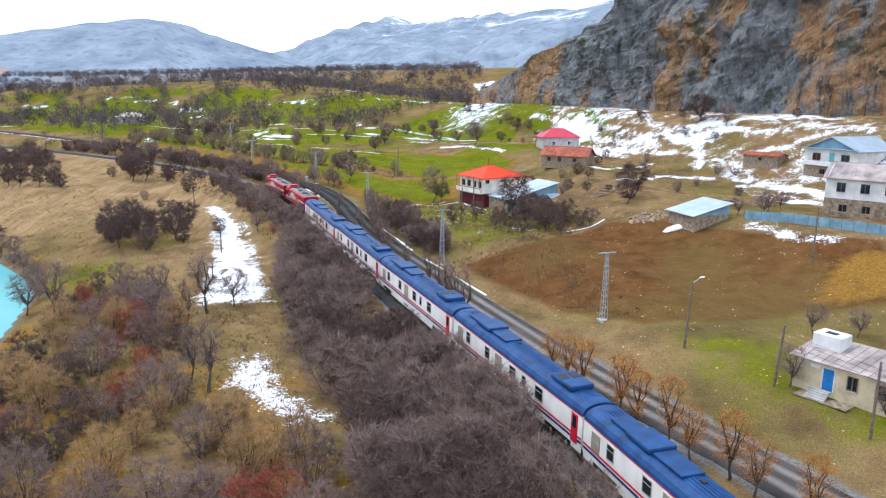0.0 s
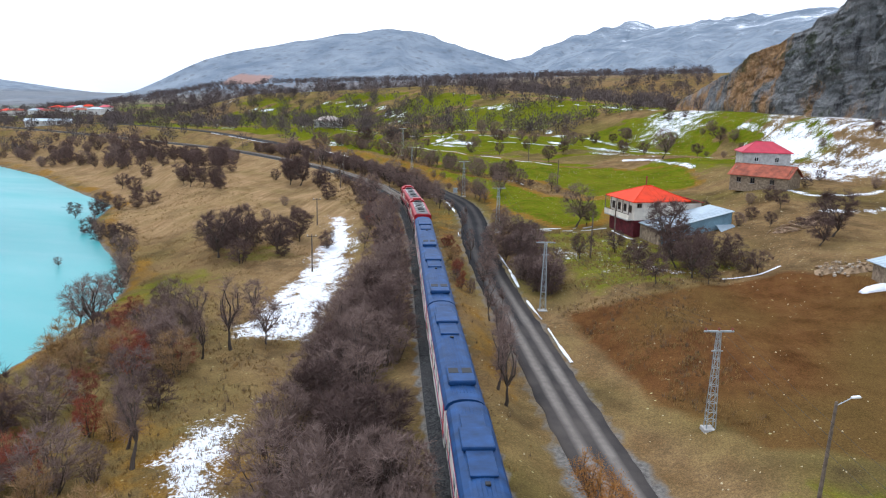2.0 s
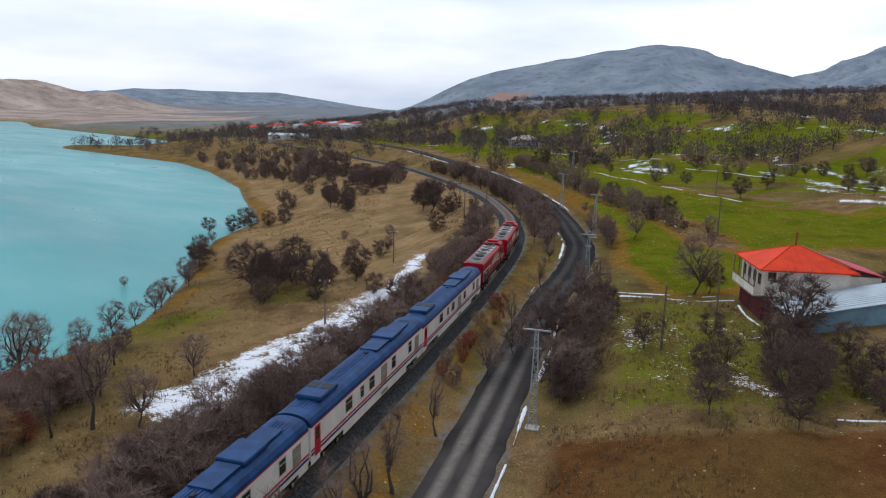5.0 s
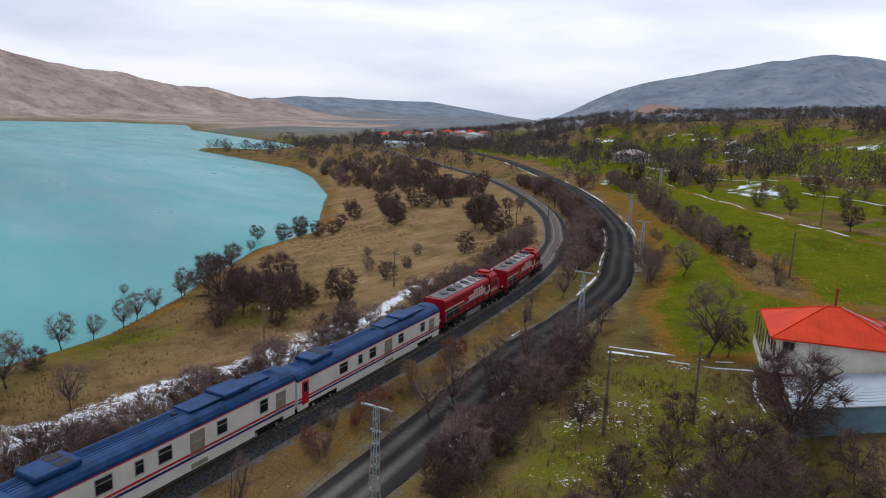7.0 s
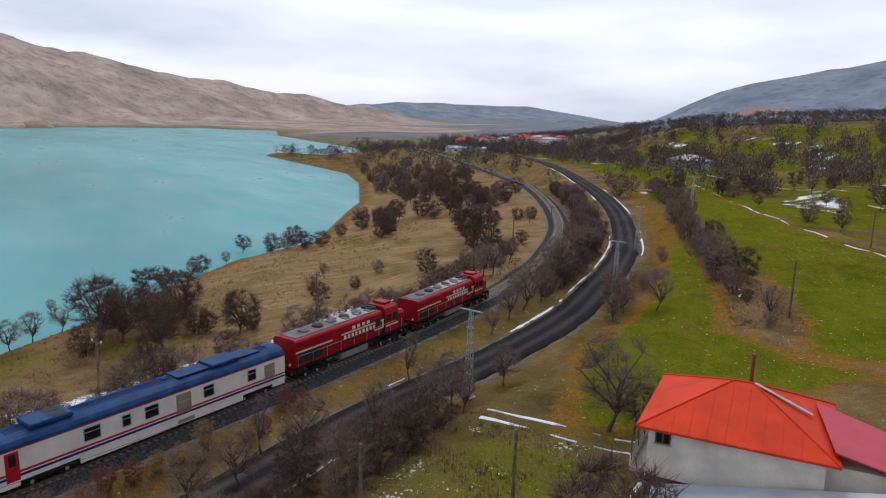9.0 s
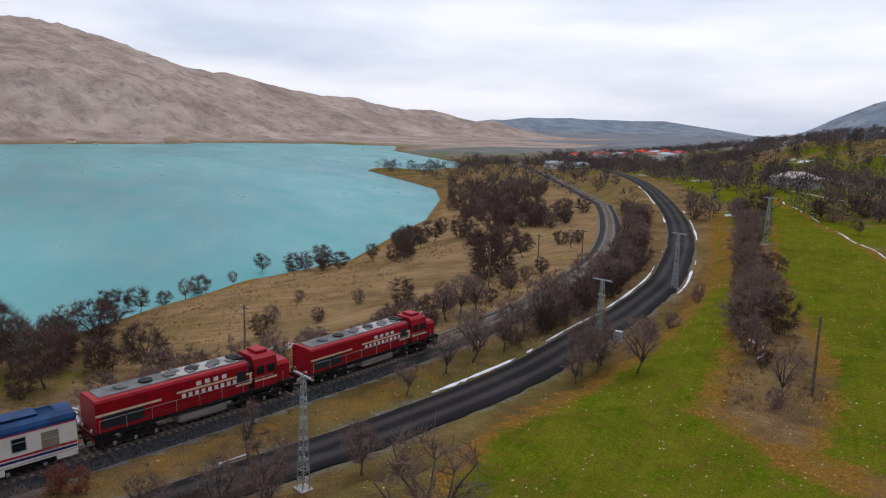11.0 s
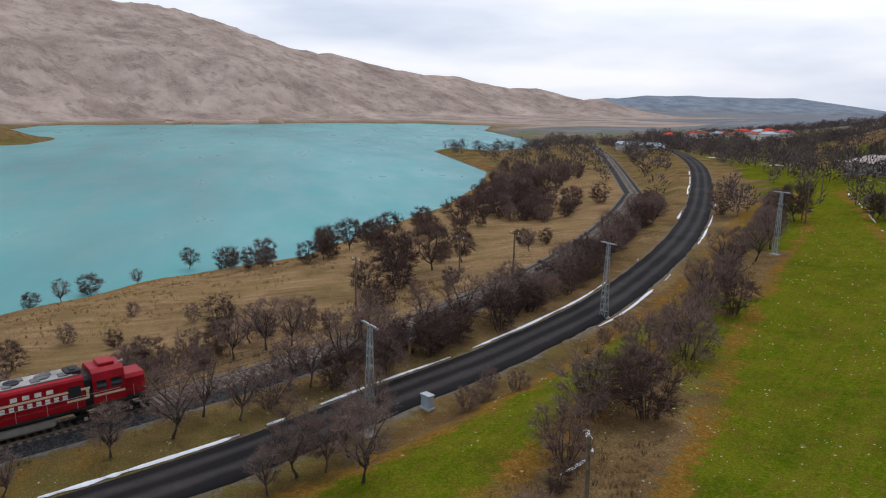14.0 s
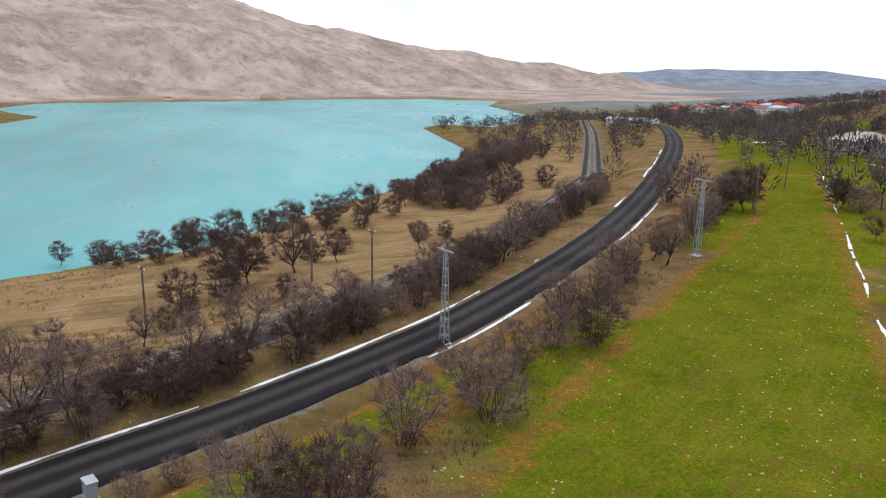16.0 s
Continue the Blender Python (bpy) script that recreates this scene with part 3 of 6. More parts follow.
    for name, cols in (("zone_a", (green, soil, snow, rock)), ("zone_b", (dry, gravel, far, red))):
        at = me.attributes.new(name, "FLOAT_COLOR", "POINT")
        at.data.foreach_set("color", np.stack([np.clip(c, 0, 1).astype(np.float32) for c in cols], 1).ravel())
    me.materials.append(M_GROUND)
    GRID.update(x=xs, y=ys, z=h.reshape(ny, nx))
    return tagged(new("ground", me), "winter grassland with fields, thawing snow and bare hills", "ground", kind="structure")


GRID = {}
make_ground()


def ground_z(x, y):
    """The height of the ground sheet."""
    i = min(max(int(np.searchsorted(GRID["x"], x)) - 1, 0), len(GRID["x"]) - 2)
    j = min(max(int(np.searchsorted(GRID["y"], y)) - 1, 0), len(GRID["y"]) - 2)
    u = (x - GRID["x"][i]) / (GRID["x"][i + 1] - GRID["x"][i])
    v = (y - GRID["y"][j]) / (GRID["y"][j + 1] - GRID["y"][j])
    z = GRID["z"]
    return float((z[j, i] * (1 - u) + z[j, i + 1] * u) * (1 - v) + (z[j + 1, i] * (1 - u) + z[j + 1, i + 1] * u) * v)


def make_water():
    xs, ys = graded(-1400, -560, -40, 0, 12, 1.2), graded(-500, 40, 400, 620, 12, 1.2)
    verts = [(x, y, 0.0) for y in ys for x in xs]
    nx = len(xs)
    faces = [(j * nx + i, j * nx + i + 1, (j + 1) * nx + i + 1, (j + 1) * nx + i) for j in range(len(ys) - 1) for i in range(nx - 1)]
    return tagged(link_mesh("lake_water", verts, faces, M_WATER, smooth=True), "still milky turquoise lake water", "water", kind="structure")


make_water()


def normals(line):
    t = np.gradient(line[:, :2], axis=0)
    t /= np.linalg.norm(t, axis=1)[:, None]
    return t, np.stack([t[:, 1], -t[:, 0]], 1)


def sweep(line, profile):
    """Verts and faces of a profile of (offset to the right, height) drawn along a line."""
    _, nrm = normals(line)
    k = len(profile)
    verts = [(p[0] + n[0] * o, p[1] + n[1] * o, p[2] + z) for p, n in zip(line, nrm) for o, z in profile]
    faces = [(i * k + j, i * k + j + 1, (i + 1) * k + j + 1, (i + 1) * k + j) for i in range(len(line) - 1) for j in range(k - 1)]
    return verts, faces


def make_road():
    line = smooth_line(ROAD, 1.5)
    offs = [-2.75, -2.55, -1.9, -1.3, -0.7, 0, 0.7, 1.3, 1.9, 2.55, 2.75]
    prof = [(o, 0.0 if abs(o) > 2.6 else 0.10 - 0.006 * o * o) for o in offs]
    verts, faces = sweep(line, prof)
    r = np.random.RandomState(4)
    k = len(offs)
    for i in range(len(line)):
        for j in (0, k - 1):
            x, y, z = verts[i * k + j]
            verts[i * k + j] = (x + r.uniform(-0.18, 0.18), y + r.uniform(-0.18, 0.18), z - 0.12)
    ob = link_mesh("road", verts, faces, M_ASPHALT, smooth=True)
    at = ob.data.attributes.new("lane", "FLOAT_COLOR", "POINT")
    cols = [(j / (k - 1), i / len(line), 0, 1.0 - float(step_up(line[i][1], 100, 165))) for i in range(len(line)) for j in range(k)]
    at.data.foreach_set("color", np.array(cols, np.float32).ravel())
    return tagged(ob, "narrow winding asphalt road with dusty wheel tracks", "road", kind="structure")


make_road()


def make_track():
    line = smooth_line(TRACK, 1.2)
    verts, faces = sweep(line, [(-3.3, -0.95), (-2.5, -0.6), (-1.6, -0.17), (-0.9, -0.15), (0, -0.16), (0.9, -0.15), (1.6, -0.17), (2.5, -0.6), (3.3, -0.95)])
    bed = tagged(link_mesh("railway_bed", verts, faces, M_BALLAST, smooth=True), "grey crushed-stone railway ballast bed", "railway", kind="structure")
    v, f = sweep(line, [(-1.34, -0.17), (-1.2, -0.135), (0, -0.13), (1.2, -0.135), (1.34, -0.17)])
    link_mesh("stained_ballast", v, f, M_TRACKBED, bed, True)
    for side in (-0.7535, 0.7535):
        rail = [(-0.07, -0.13), (-0.07, -0.11), (-0.012, -0.09), (-0.012, -0.035), (-0.036, -0.03), (-0.036, 0), (0.036, 0), (0.036, -0.03), (0.012, -0.035), (0.012, -0.09), (0.07, -0.11), (0.07, -0.13)]
        v, f = sweep(line, [(side + o, z) for o, z in rail])
        link_mesh("rail", v, f, M_RAIL, bed)
    return bed


railway = make_track()


# ---- shaping helpers ----
class Shape:
    """Collects boxes, prisms and tubes for one mesh."""

    def __init__(self):
        self.v, self.f = [], []

    def add(self, verts, faces):
        o = len(self.v)
        self.v += [tuple(p) for p in verts]
        self.f += [tuple(i + o for i in f) for f in faces]
        return self

    def box(self, c, s, cut=0.0, turn=0.0):
        """A box with centre c and size s; cut: width of its chamfered edges."""
        hx, hy, hz = s[0] / 2, s[1] / 2, s[2] / 2
        ct, st = math.cos(turn), math.sin(turn)
        if cut <= 0:
            pts = [(x, y, z) for z in (-hz, hz) for x, y in ((-hx, -hy), (hx, -hy), (hx, hy), (-hx, hy))]
            faces = [(3, 2, 1, 0), (4, 5, 6, 7), (0, 1, 5, 4), (1, 2, 6, 5), (2, 3, 7, 6), (3, 0, 4, 7)]
        else:
            k = min(cut, hx * 0.49, hy * 0.49, hz * 0.49)
            ring = lambda a, b, z: [(-a + k, -b, z), (a - k, -b, z), (a, -b + k, z), (a, b - k, z), (a - k, b, z), (-a + k, b, z), (-a, b - k, z), (-a, -b + k, z)]
            pts = ring(hx - k * 0.7, hy - k * 0.7, -hz) + ring(hx, hy, -hz + k) + ring(hx, hy, hz - k) + ring(hx - k * 0.7, hy - k * 0.7, hz)
            faces = [tuple(range(7, -1, -1)), tuple(range(24, 32))]
            faces += [(r * 8 + i, r * 8 + (i + 1) % 8, r * 8 + 8 + (i + 1) % 8, r * 8 + 8 + i) for r in range(3) for i in range(8)]
        return self.add([(c[0] + x * ct - y * st, c[1] + x * st + y * ct, c[2] + z) for x, y, z in pts], faces)

    def prism(self, prof, y0, y1):
        """A closed profile of (x, z), drawn from y0 to y1."""
        n = len(prof)
        verts = [(x, y0, z) for x, z in prof] + [(x, y1, z) for x, z in prof]
        return self.add(verts, [tuple(range(n)), tuple(range(2 * n - 1, n - 1, -1))] + [(i, n + i, n + (i + 1) % n, (i + 1) % n) for i in range(n)])

    def tube(self, a, b, r0, r1=None, n=8):
        a, b = Vector(a), Vector(b)
        r1 = r0 if r1 is None else r1
        w = (b - a).normalized()
        u = w.orthogonal().normalized()
        q = w.cross(u)
        ring = lambda p, r: [p + (u * math.cos(6.28319 * i / n) + q * math.sin(6.28319 * i / n)) * r for i in range(n)]
        return self.add(ring(a, r0) + ring(b, r1), [tuple(range(n - 1, -1, -1)), tuple(range(n, 2 * n))] + [(i, (i + 1) % n, n + (i + 1) % n, n + i) for i in range(n)])

    def path(self, pts, radii, n=5):
        """One unbroken tube through the points."""
        w = (pts[-1] - pts[0]).normalized()
        u = w.orthogonal().normalized()
        q = w.cross(u)
        verts = [p + (u * math.cos(6.28319 * i / n) + q * math.sin(6.28319 * i / n)) * r for p, r in zip(pts, radii) for i in range(n)]
        m = len(pts)
        faces = [(k * n + i, k * n + (i + 1) % n, (k + 1) * n + (i + 1) % n, (k + 1) * n + i) for k in range(m - 1) for i in range(n)]
        return self.add(verts, faces + [tuple(range(n - 1, -1, -1)), tuple(range((m - 1) * n, m * n))])

    def mesh(self, name, mat):
        me = bpy.data.meshes.new(name)
        me.from_pydata(self.v, [], self.f)
        me.materials.append(mat)
        return me


def part(name, shape, mat, parent, label=""):
    ob = new(name, shape.mesh(name, mat))
    ob.parent = parent
    return tagged(ob, label) if label else ob


def empty(name, m, label, category, group=""):
    ob = new(name)
    ob.matrix_basis = m
    ob.empty_display_size = 0.3
    return tagged(ob, label, category, group)


# ---- the train ----
M_RED = plain("loco_red", (0.33, 0.006, 0.014), 0.45, 0, 0.2, 0.16, 0.7)
M_CREAM = plain("loco_cream", (0.72, 0.60, 0.40), 0.5)
M_WHITE = plain("coach_white", (0.80, 0.76, 0.68), 0.5, 0, 0.4, 0.09, 0.6)
M_BLUE = plain("coach_roof_blue", (0.013, 0.055, 0.165), 0.55, 0, 0.2, 0.25, 0.8)
M_STRIPE_BLUE = plain("stripe_blue", (0.010, 0.018, 0.13), 0.5)
M_STRIPE_RED = plain("stripe_red", (0.52, 0.008, 0.03), 0.5)
M_ROOF_GREY = plain("loco_roof_grey", (0.17, 0.165, 0.16), 0.8, 0, 0.3, 0.25, 0.9)
M_ROOF_PALE = plain("loco_roof_pale", (0.40, 0.385, 0.36), 0.8, 0, 0.3, 0.2, 0.9)
M_UNDER = plain("underframe", (0.014, 0.013, 0.013), 0.75, 0.1, 0.2, 0.25)
M_TANK = plain("fuel_tank", (0.32, 0.30, 0.28), 0.6, 0.2)
M_DARK = plain("dark_grille", (0.018, 0.018, 0.02), 0.7)
M_GLASS = plain("dark_glass", (0.012, 0.016, 0.018), 0.06, 0, 0.6, 0.05)
M_LOUVRE = plain("louvre_tan", (0.30, 0.255, 0.19), 0.6)
M_STEEL = plain("galvanised_steel", (0.42, 0.46, 0.47), 0.5, 0.5)
M_LAMP = plain("lamp_glass", (0.8, 0.8, 0.75), 0.2)
M_WHEEL = plain("wheel_steel", (0.09, 0.075, 0.065), 0.5, 0.6)


def bogie(parent, y, axles, base):
    b = new("bogie")
    b.parent = parent
    s = Shape()
    span = base / 2 + 0.75
    for x in (-1.16, 1.16):
        s.box((x, y, 0.62), (0.16, span * 2, 0.26), 0.04)
        for k in range(axles):
            s.box((x, y - base / 2 + base * k / (axles - 1), 0.5), (0.3, 0.36, 0.36), 0.05)
        s.box((x, y, 0.86), (0.3, 1.2, 0.24), 0.05)
    s.box((0, y, 0.66), (2.1, 0.7, 0.26), 0.03)
    b.data = None
    frame_ob = part("bogie_frame", s, M_UNDER, b)
    for k in range(axles):
        yy = y - base / 2 + base * k / (axles - 1)
        w = Shape()
        w.tube((-0.85, yy, 0.48), (0.85, yy, 0.48), 0.08)
        for x in (-0.75, 0.75):
            w.tube((x - 0.06, yy, 0.48), (x + 0.06, yy, 0.48), 0.48, None, 16)
        part("wheelset", w, M_WHEEL, b)
        for x in (-1, 1):
            part("axle_box", Shape().box((x * 1.3, yy, 0.52), (0.12, 0.26, 0.26), 0.04), M_TANK, b)
    return b


def locomotive(m):
    """A hood unit with its cab at the leading end, along +y, railhead at z = 0."""
    L = 19.6
    root = empty("locomotive", m, "red diesel locomotive with cream stripe on the track", "locomotive", "locomotives")
    h = L / 2 - 0.5
    part("underframe", Shape().box((0, 0, 1.32), (2.84, 2 * h, 0.3), 0.05).box((0, 0, 1.12), (1.6, 2 * h - 1, 0.2)), M_UNDER, root)
    part("side_sill", Shape().box((-1.435, 0, 1.36), (0.03, 2 * h - 0.2, 0.2)).box((1.435, 0, 1.36), (0.03, 2 * h - 0.2, 0.2)), M_UNDER, root)
    hood = [(-1.38, 1.47), (1.38, 1.47), (1.38, 3.5), (1.27, 3.66), (0.95, 3.73), (-0.95, 3.73), (-1.27, 3.66), (-1.38, 3.5)]
    body = part("long_hood", Shape().prism(hood, -h + 0.25, h - 4.9), M_RED, root)
    cab = [(-1.42, 1.47), (1.42, 1.47), (1.42, 3.2), (1.28, 3.72), (0.9, 3.95), (-0.9, 3.95), (-1.28, 3.72), (-1.42, 3.2)]
    cab_ob = part("cab", Shape().prism(cab, h - 4.3, h - 1.9), M_RED, root)
    link = [(-1.15, 1.47), (1.15, 1.47), (1.15, 3.3), (0.85, 3.55), (-0.85, 3.55), (-1.15, 3.3)]
    part("hood_link", Shape().prism(link, h - 4.9, h - 4.3), M_DARK, root)
    nose = [(-1.1, 1.47), (1.1, 1.47), (1.1, 2.75), (0.85, 3.0), (-0.85, 3.0), (-1.1, 2.75)]
    part("short_hood", Shape().prism(nose, h - 1.9, h - 0.3), M_RED, root)
    # roof with fans, hatches and an exhaust
    part("hood_roof", Shape().box((0, -2.2, 3.75), (1.9, 2 * h - 5.9, 0.06), 0.02), M_ROOF_GREY, root)
    part("roof_panel", Shape().box((0, 0.6, 3.80), (1.85, 6.4, 0.05), 0.02), M_ROOF_PALE, root)
    for k in range(5):
        y = -6.4 + k * 2.05
        part("roof_fan", Shape().tube((0, y, 3.78), (0, y, 3.92), 0.58, 0.54, 18).box((0, y, 3.93), (1.0, 0.07, 0.03)).box((0, y, 3.93), (0.07, 1.0, 0.03)), M_DARK if k % 2 else M_ROOF_GREY, root)
    for k in range(6):
        part("roof_hatch", Shape().box((0.45 if k % 2 else -0.45, -1.6 + k * 0.95, 3.86), (0.7, 0.62, 0.09), 0.02), M_ROOF_GREY, root)
    part("exhaust", Shape().box((0, h - 5.4, 3.86), (1.3, 1.1, 0.3), 0.06).box((0, h - 5.4, 4.03), (0.8, 0.4, 0.12), 0.02), M_DARK, root)
    part("cab_roof_unit", Shape().box((0, h - 3.0, 4.06), (1.5, 1.2, 0.24), 0.06), M_RED, root)
    part("horn", Shape().tube((0.55, h - 2.1, 4.02), (0.55, h - 1.7, 4.04), 0.04, 0.1), M_STEEL, root)
    for x in (-1, 1):
        # windows, grilles, doors, stripe and lettering bars
        part("cab_window", Shape().box((x * 1.425, h - 2.55, 2.85), (0.03, 0.85, 0.62), 0.01), M_GLASS, cab_ob)
        part("cab_window", Shape().box((x * 1.425, h - 3.65, 2.85), (0.03, 0.75, 0.62), 0.01), M_GLASS, cab_ob)
        part("windscreen", Shape().box((x * 0.62, h - 1.885, 3.2), (0.95, 0.03, 0.5), 0.01), M_GLASS, cab_ob)
        part("radiator_grille", Shape().box((x * 1.39, -h + 2.4, 2.12), (0.03, 3.4, 0.85), 0.01), M_DARK, body)
        part("air_intake", Shape().box((x * 1.39, h - 5.6, 2.7), (0.03, 0.9, 0.9), 0.01), M_DARK, body)
        part("stripe", Shape().box((x * 1.387, -h + 2.9, 2.66), (0.02, 5.3, 0.15)).box((x * 1.387, 1.2, 2.80), (0.02, 7.2, 0.15)).box((x * 1.387, 4.6, 2.5), (0.02, 0.22, 0.62)).box((x * 1.387, h - 5.4, 2.1), (0.02, 1.6, 0.15)), M_CREAM, body)
        part("stripe", Shape().box((x * 1.428, h - 3.1, 2.1), (0.02, 2.3, 0.15)), M_CREAM, cab_ob)
        for k in range(4):
            part("lettering_bar", Shape().box((x * 1.388, -0.4 + k * 0.8, 3.12), (0.02, 0.46, 0.3)), M_LAMP, body)
        for k in range(10):
            part("lettering_bar", Shape().box((x * 1.388, -1.8 + k * 0.6, 2.48), (0.02, 0.34, 0.3)), M_LAMP, body)
        for k in range(7):
            part("engine_door", Shape().box((x * 1.39, -4.1 + k * 1.25, 1.72), (0.025, 1.1, 0.38), 0.008), M_RED, body)
        rail = Shape()
        for k in range(9):
            y = -h + 0.5 + k * 2.1
            rail.tube((x * 1.43, y, 1.47), (x * 1.43, y, 2.32), 0.022, None, 5)
        rail.tube((x * 1.43, -h + 0.5, 2.32), (x * 1.43, h - 2.3, 2.32), 0.022, None, 5)
        part("handrail", rail, M_STEEL, root)
        for e in (-1, 1):
            st = Shape()
            for k in range(3):
                st.box((x * 1.25, e * (h - 0.35), 0.55 + 0.3 * k), (0.45, 0.3, 0.04))
            st.box((x * 1.02, e * (h - 0.35), 0.9), (0.04, 0.3, 0.9)).box((x * 1.47, e * (h - 0.35), 0.9), (0.04, 0.3, 0.9))
            part("steps", st, M_UNDER, root)
            part("buffer", Shape().tube((x * 0.87, e * (h - 0.05), 1.06), (x * 0.87, e * (h + 0.4), 1.06), 0.1).tube((x * 0.87, e * (h + 0.4), 1.06), (x * 0.87, e * (h + 0.48), 1.06), 0.25, None, 14), M_UNDER, root)
            part("headlight", Shape().tube((x * 0.8, e * (h - (0.28 if e > 0 else -0.0) - 0.02), 1.75 if e > 0 else 1.6), (x * 0.8, e * (h - (0.28 if e > 0 else 0.2) + 0.06), 1.75 if e > 0 else 1.6), 0.11, None, 12), M_LAMP, root)
    part("front_stripe", Shape().box((0, h - 0.285, 2.2), (1.9, 0.02, 0.16)), M_CREAM, root)
    for e in (-1, 1):
        part("end_plate", Shape().box((0, e * (h - 0.05), 1.2), (2.7, 0.1, 0.55), 0.03), M_RED, root)
        part("coupler", Shape().tube((0, e * h, 1.02), (0, e * (h + 0.5), 1.02), 0.07), M_UNDER, root)
    part("snow_plough", Shape().box((0, h - 0.2, 0.42), (2.5, 0.12, 0.5), 0.04), M_UNDER, root)
    part("fuel_tank", Shape().box((0, 0, 0.78), (2.5, 4.6, 0.72), 0.16), M_TANK, root)
    bogie(root, h - 3.3, 3, 3.4)
    bogie(root, -h + 3.3, 3, 3.4)
    return root


def coach(m):
    """A passenger coach along y, railhead at z = 0."""
    L = 26.1
    h = L / 2
    root = empty("passenger_coach", m, "white passenger coach with blue roof and red and blue stripes", "train coach", "coaches of the train")
    wall = [(-1.42, 0.95), (1.42, 0.95), (1.43, 1.3), (1.43, 3.2), (-1.43, 3.2), (-1.43, 1.3)]
    body = part("body", Shape().prism(wall, -h, h), M_WHITE, root)
    roof = [(1.45, 3.2), (1.40, 3.42), (1.22, 3.68), (0.9, 3.86), (0.45, 3.96), (0, 3.99), (-0.45, 3.96), (-0.9, 3.86), (-1.22, 3.68), (-1.40, 3.42), (-1.45, 3.2)]
    roof_ob = part("roof", Shape().prism(roof, -h + 0.02, h - 0.02), M_BLUE, root, "ribbed blue roof")
    for k in range(11):
        a = -1.2 + k * 0.24
        z = 4.0 - 0.06 * (a / 0.5) ** 2 - (0.10 * max(0, abs(a) - 0.9) / 0.3)
        part("roof_rib", Shape().box((a, 0, z + 0.012), (0.035, L - 2.4, 0.05)), M_BLUE, roof_ob)
    part("roof_unit", Shape().box((0, h - 6.4, 4.09), (2.0, 3.0, 0.3), 0.1), M_BLUE, root)
    part("roof_panel", Shape().box((0, h - 3.6, 4.02), (1.5, 2.4, 0.1), 0.04), M_BLUE, root)
    part("roof_panel", Shape().box((0, h - 9.6, 4.03), (1.6, 3.2, 0.12), 0.04), M_BLUE, root)
    unit = part("roof_unit", Shape().box((0, -h + 4.3, 4.1), (2.0, 3.2, 0.36), 0.12), M_BLUE, root)
    for x in (-0.5, 0.5):
        part("roof_fan", Shape().box((x, -h + 4.9, 4.285), (0.72, 1.1, 0.03)), M_DARK, unit)
    part("roof_vent", Shape().box((0.1, 1.0, 4.04), (0.3, 0.4, 0.12), 0.03), M_DARK, root)
    for x in (-1, 1):
        for y, w, hh, kind in ((h - 1.9, 1.15, 1.3, 0), (h - 4.0, 0.95, 0.95, 1), (h - 8.7, 1.05, 0.95, 1), (h - 11.2, 1.35, 1.5, 0), (h - 14.2, 1.2, 0.95, 1), (h - 16.4, 0.7, 0.85, 1), (h - 19.2, 1.3, 0.95, 1)):
            z = 2.45 if kind else 2.2
            rim = Shape()
            for dy in (-w / 2, w / 2):
                rim.box((x * 1.44, y + dy, z), (0.04, 0.06, hh + 0.06))
            for dz in (-hh / 2, hh / 2):
                rim.box((x * 1.44, y, z + dz), (0.04, w + 0.06, 0.06))
            pane_mat = M_GLASS if kind else M_LOUVRE
            win = part("window" if kind else "louvre_panel", Shape().box((x * 1.434, y, z), (0.02, w, hh)), pane_mat, root)
            part("window_rim", rim, M_STEEL if kind else M_LOUVRE, win)
            part("window_bar", Shape().box((x * 1.445, y, z + 0.15), (0.03, w, 0.05)), M_STEEL, win)
            if not kind:
                for k in range(5):
                    part("louvre_slat", Shape().box((x * 1.448, y, z - 0.6 + k * 0.24), (0.03, w - 0.1, 0.03)), M_LOUVRE, win)
        part("red_line", Shape().box((x * 1.445, 0, 3.19), (0.02, L - 0.1, 0.07)), M_STRIPE_RED, body)
        part("red_stripe", Shape().box((x * 1.438, 0, 1.62), (0.014, L - 0.1, 0.15)), M_STRIPE_RED, body)
        part("blue_stripe", Shape().box((x * 1.438, 0, 1.36), (0.014, L - 0.1, 0.17)), M_STRIPE_BLUE, body)
        door = part("door", Shape().box((x * 1.436, -h + 1.1, 2.05), (0.03, 0.95, 2.0), 0.01), M_STRIPE_RED, root, "red coach door")
        part("door_window", Shape().box((x * 1.455, -h + 1.1, 2.5), (0.02, 0.5, 0.8)), M_GLASS, door)
        part("skirt", Shape().box((x * 1.38, 0.4, 0.74), (0.05, 15.2, 0.46), 0.02), M_WHITE, root)
        part("skirt_hatch", Shape().box((x * 1.41, 2.0, 0.76), (0.03, 1.6, 0.3)), M_LOUVRE, root)
        for e in (-1, 1):
            part("end_skirt", Shape().box((x * 1.38, e * (h - 0.8), 0.8), (0.05, 1.5, 0.34), 0.02), M_WHITE, root)
            part("buffer", Shape().tube((x * 0.87, e * h, 1.06), (x * 0.87, e * (h + 0.14), 1.06), 0.22, None, 12), M_UNDER, root)
    part("underframe", Shape().box((0, 0, 0.86), (2.5, L - 0.6, 0.2), 0.03).box((0, 0.5, 0.6), (2.2, 9.0, 0.4), 0.05), M_UNDER, root)
    for e in (-1, 1):
        part("gangway", Shape().box((0, e * (h + 0.12), 2.2), (1.5, 0.26, 2.5), 0.1), M_DARK, root)
        bogie(root, e * (h - 3.6), 2, 2.5)
    return root


RAIL_LINE = smooth_line(TRACK, 0.5)
RAIL_S = np.concatenate([[0], np.cumsum(np.linalg.norm(np.diff(RAIL_LINE, axis=0), axis=1))])


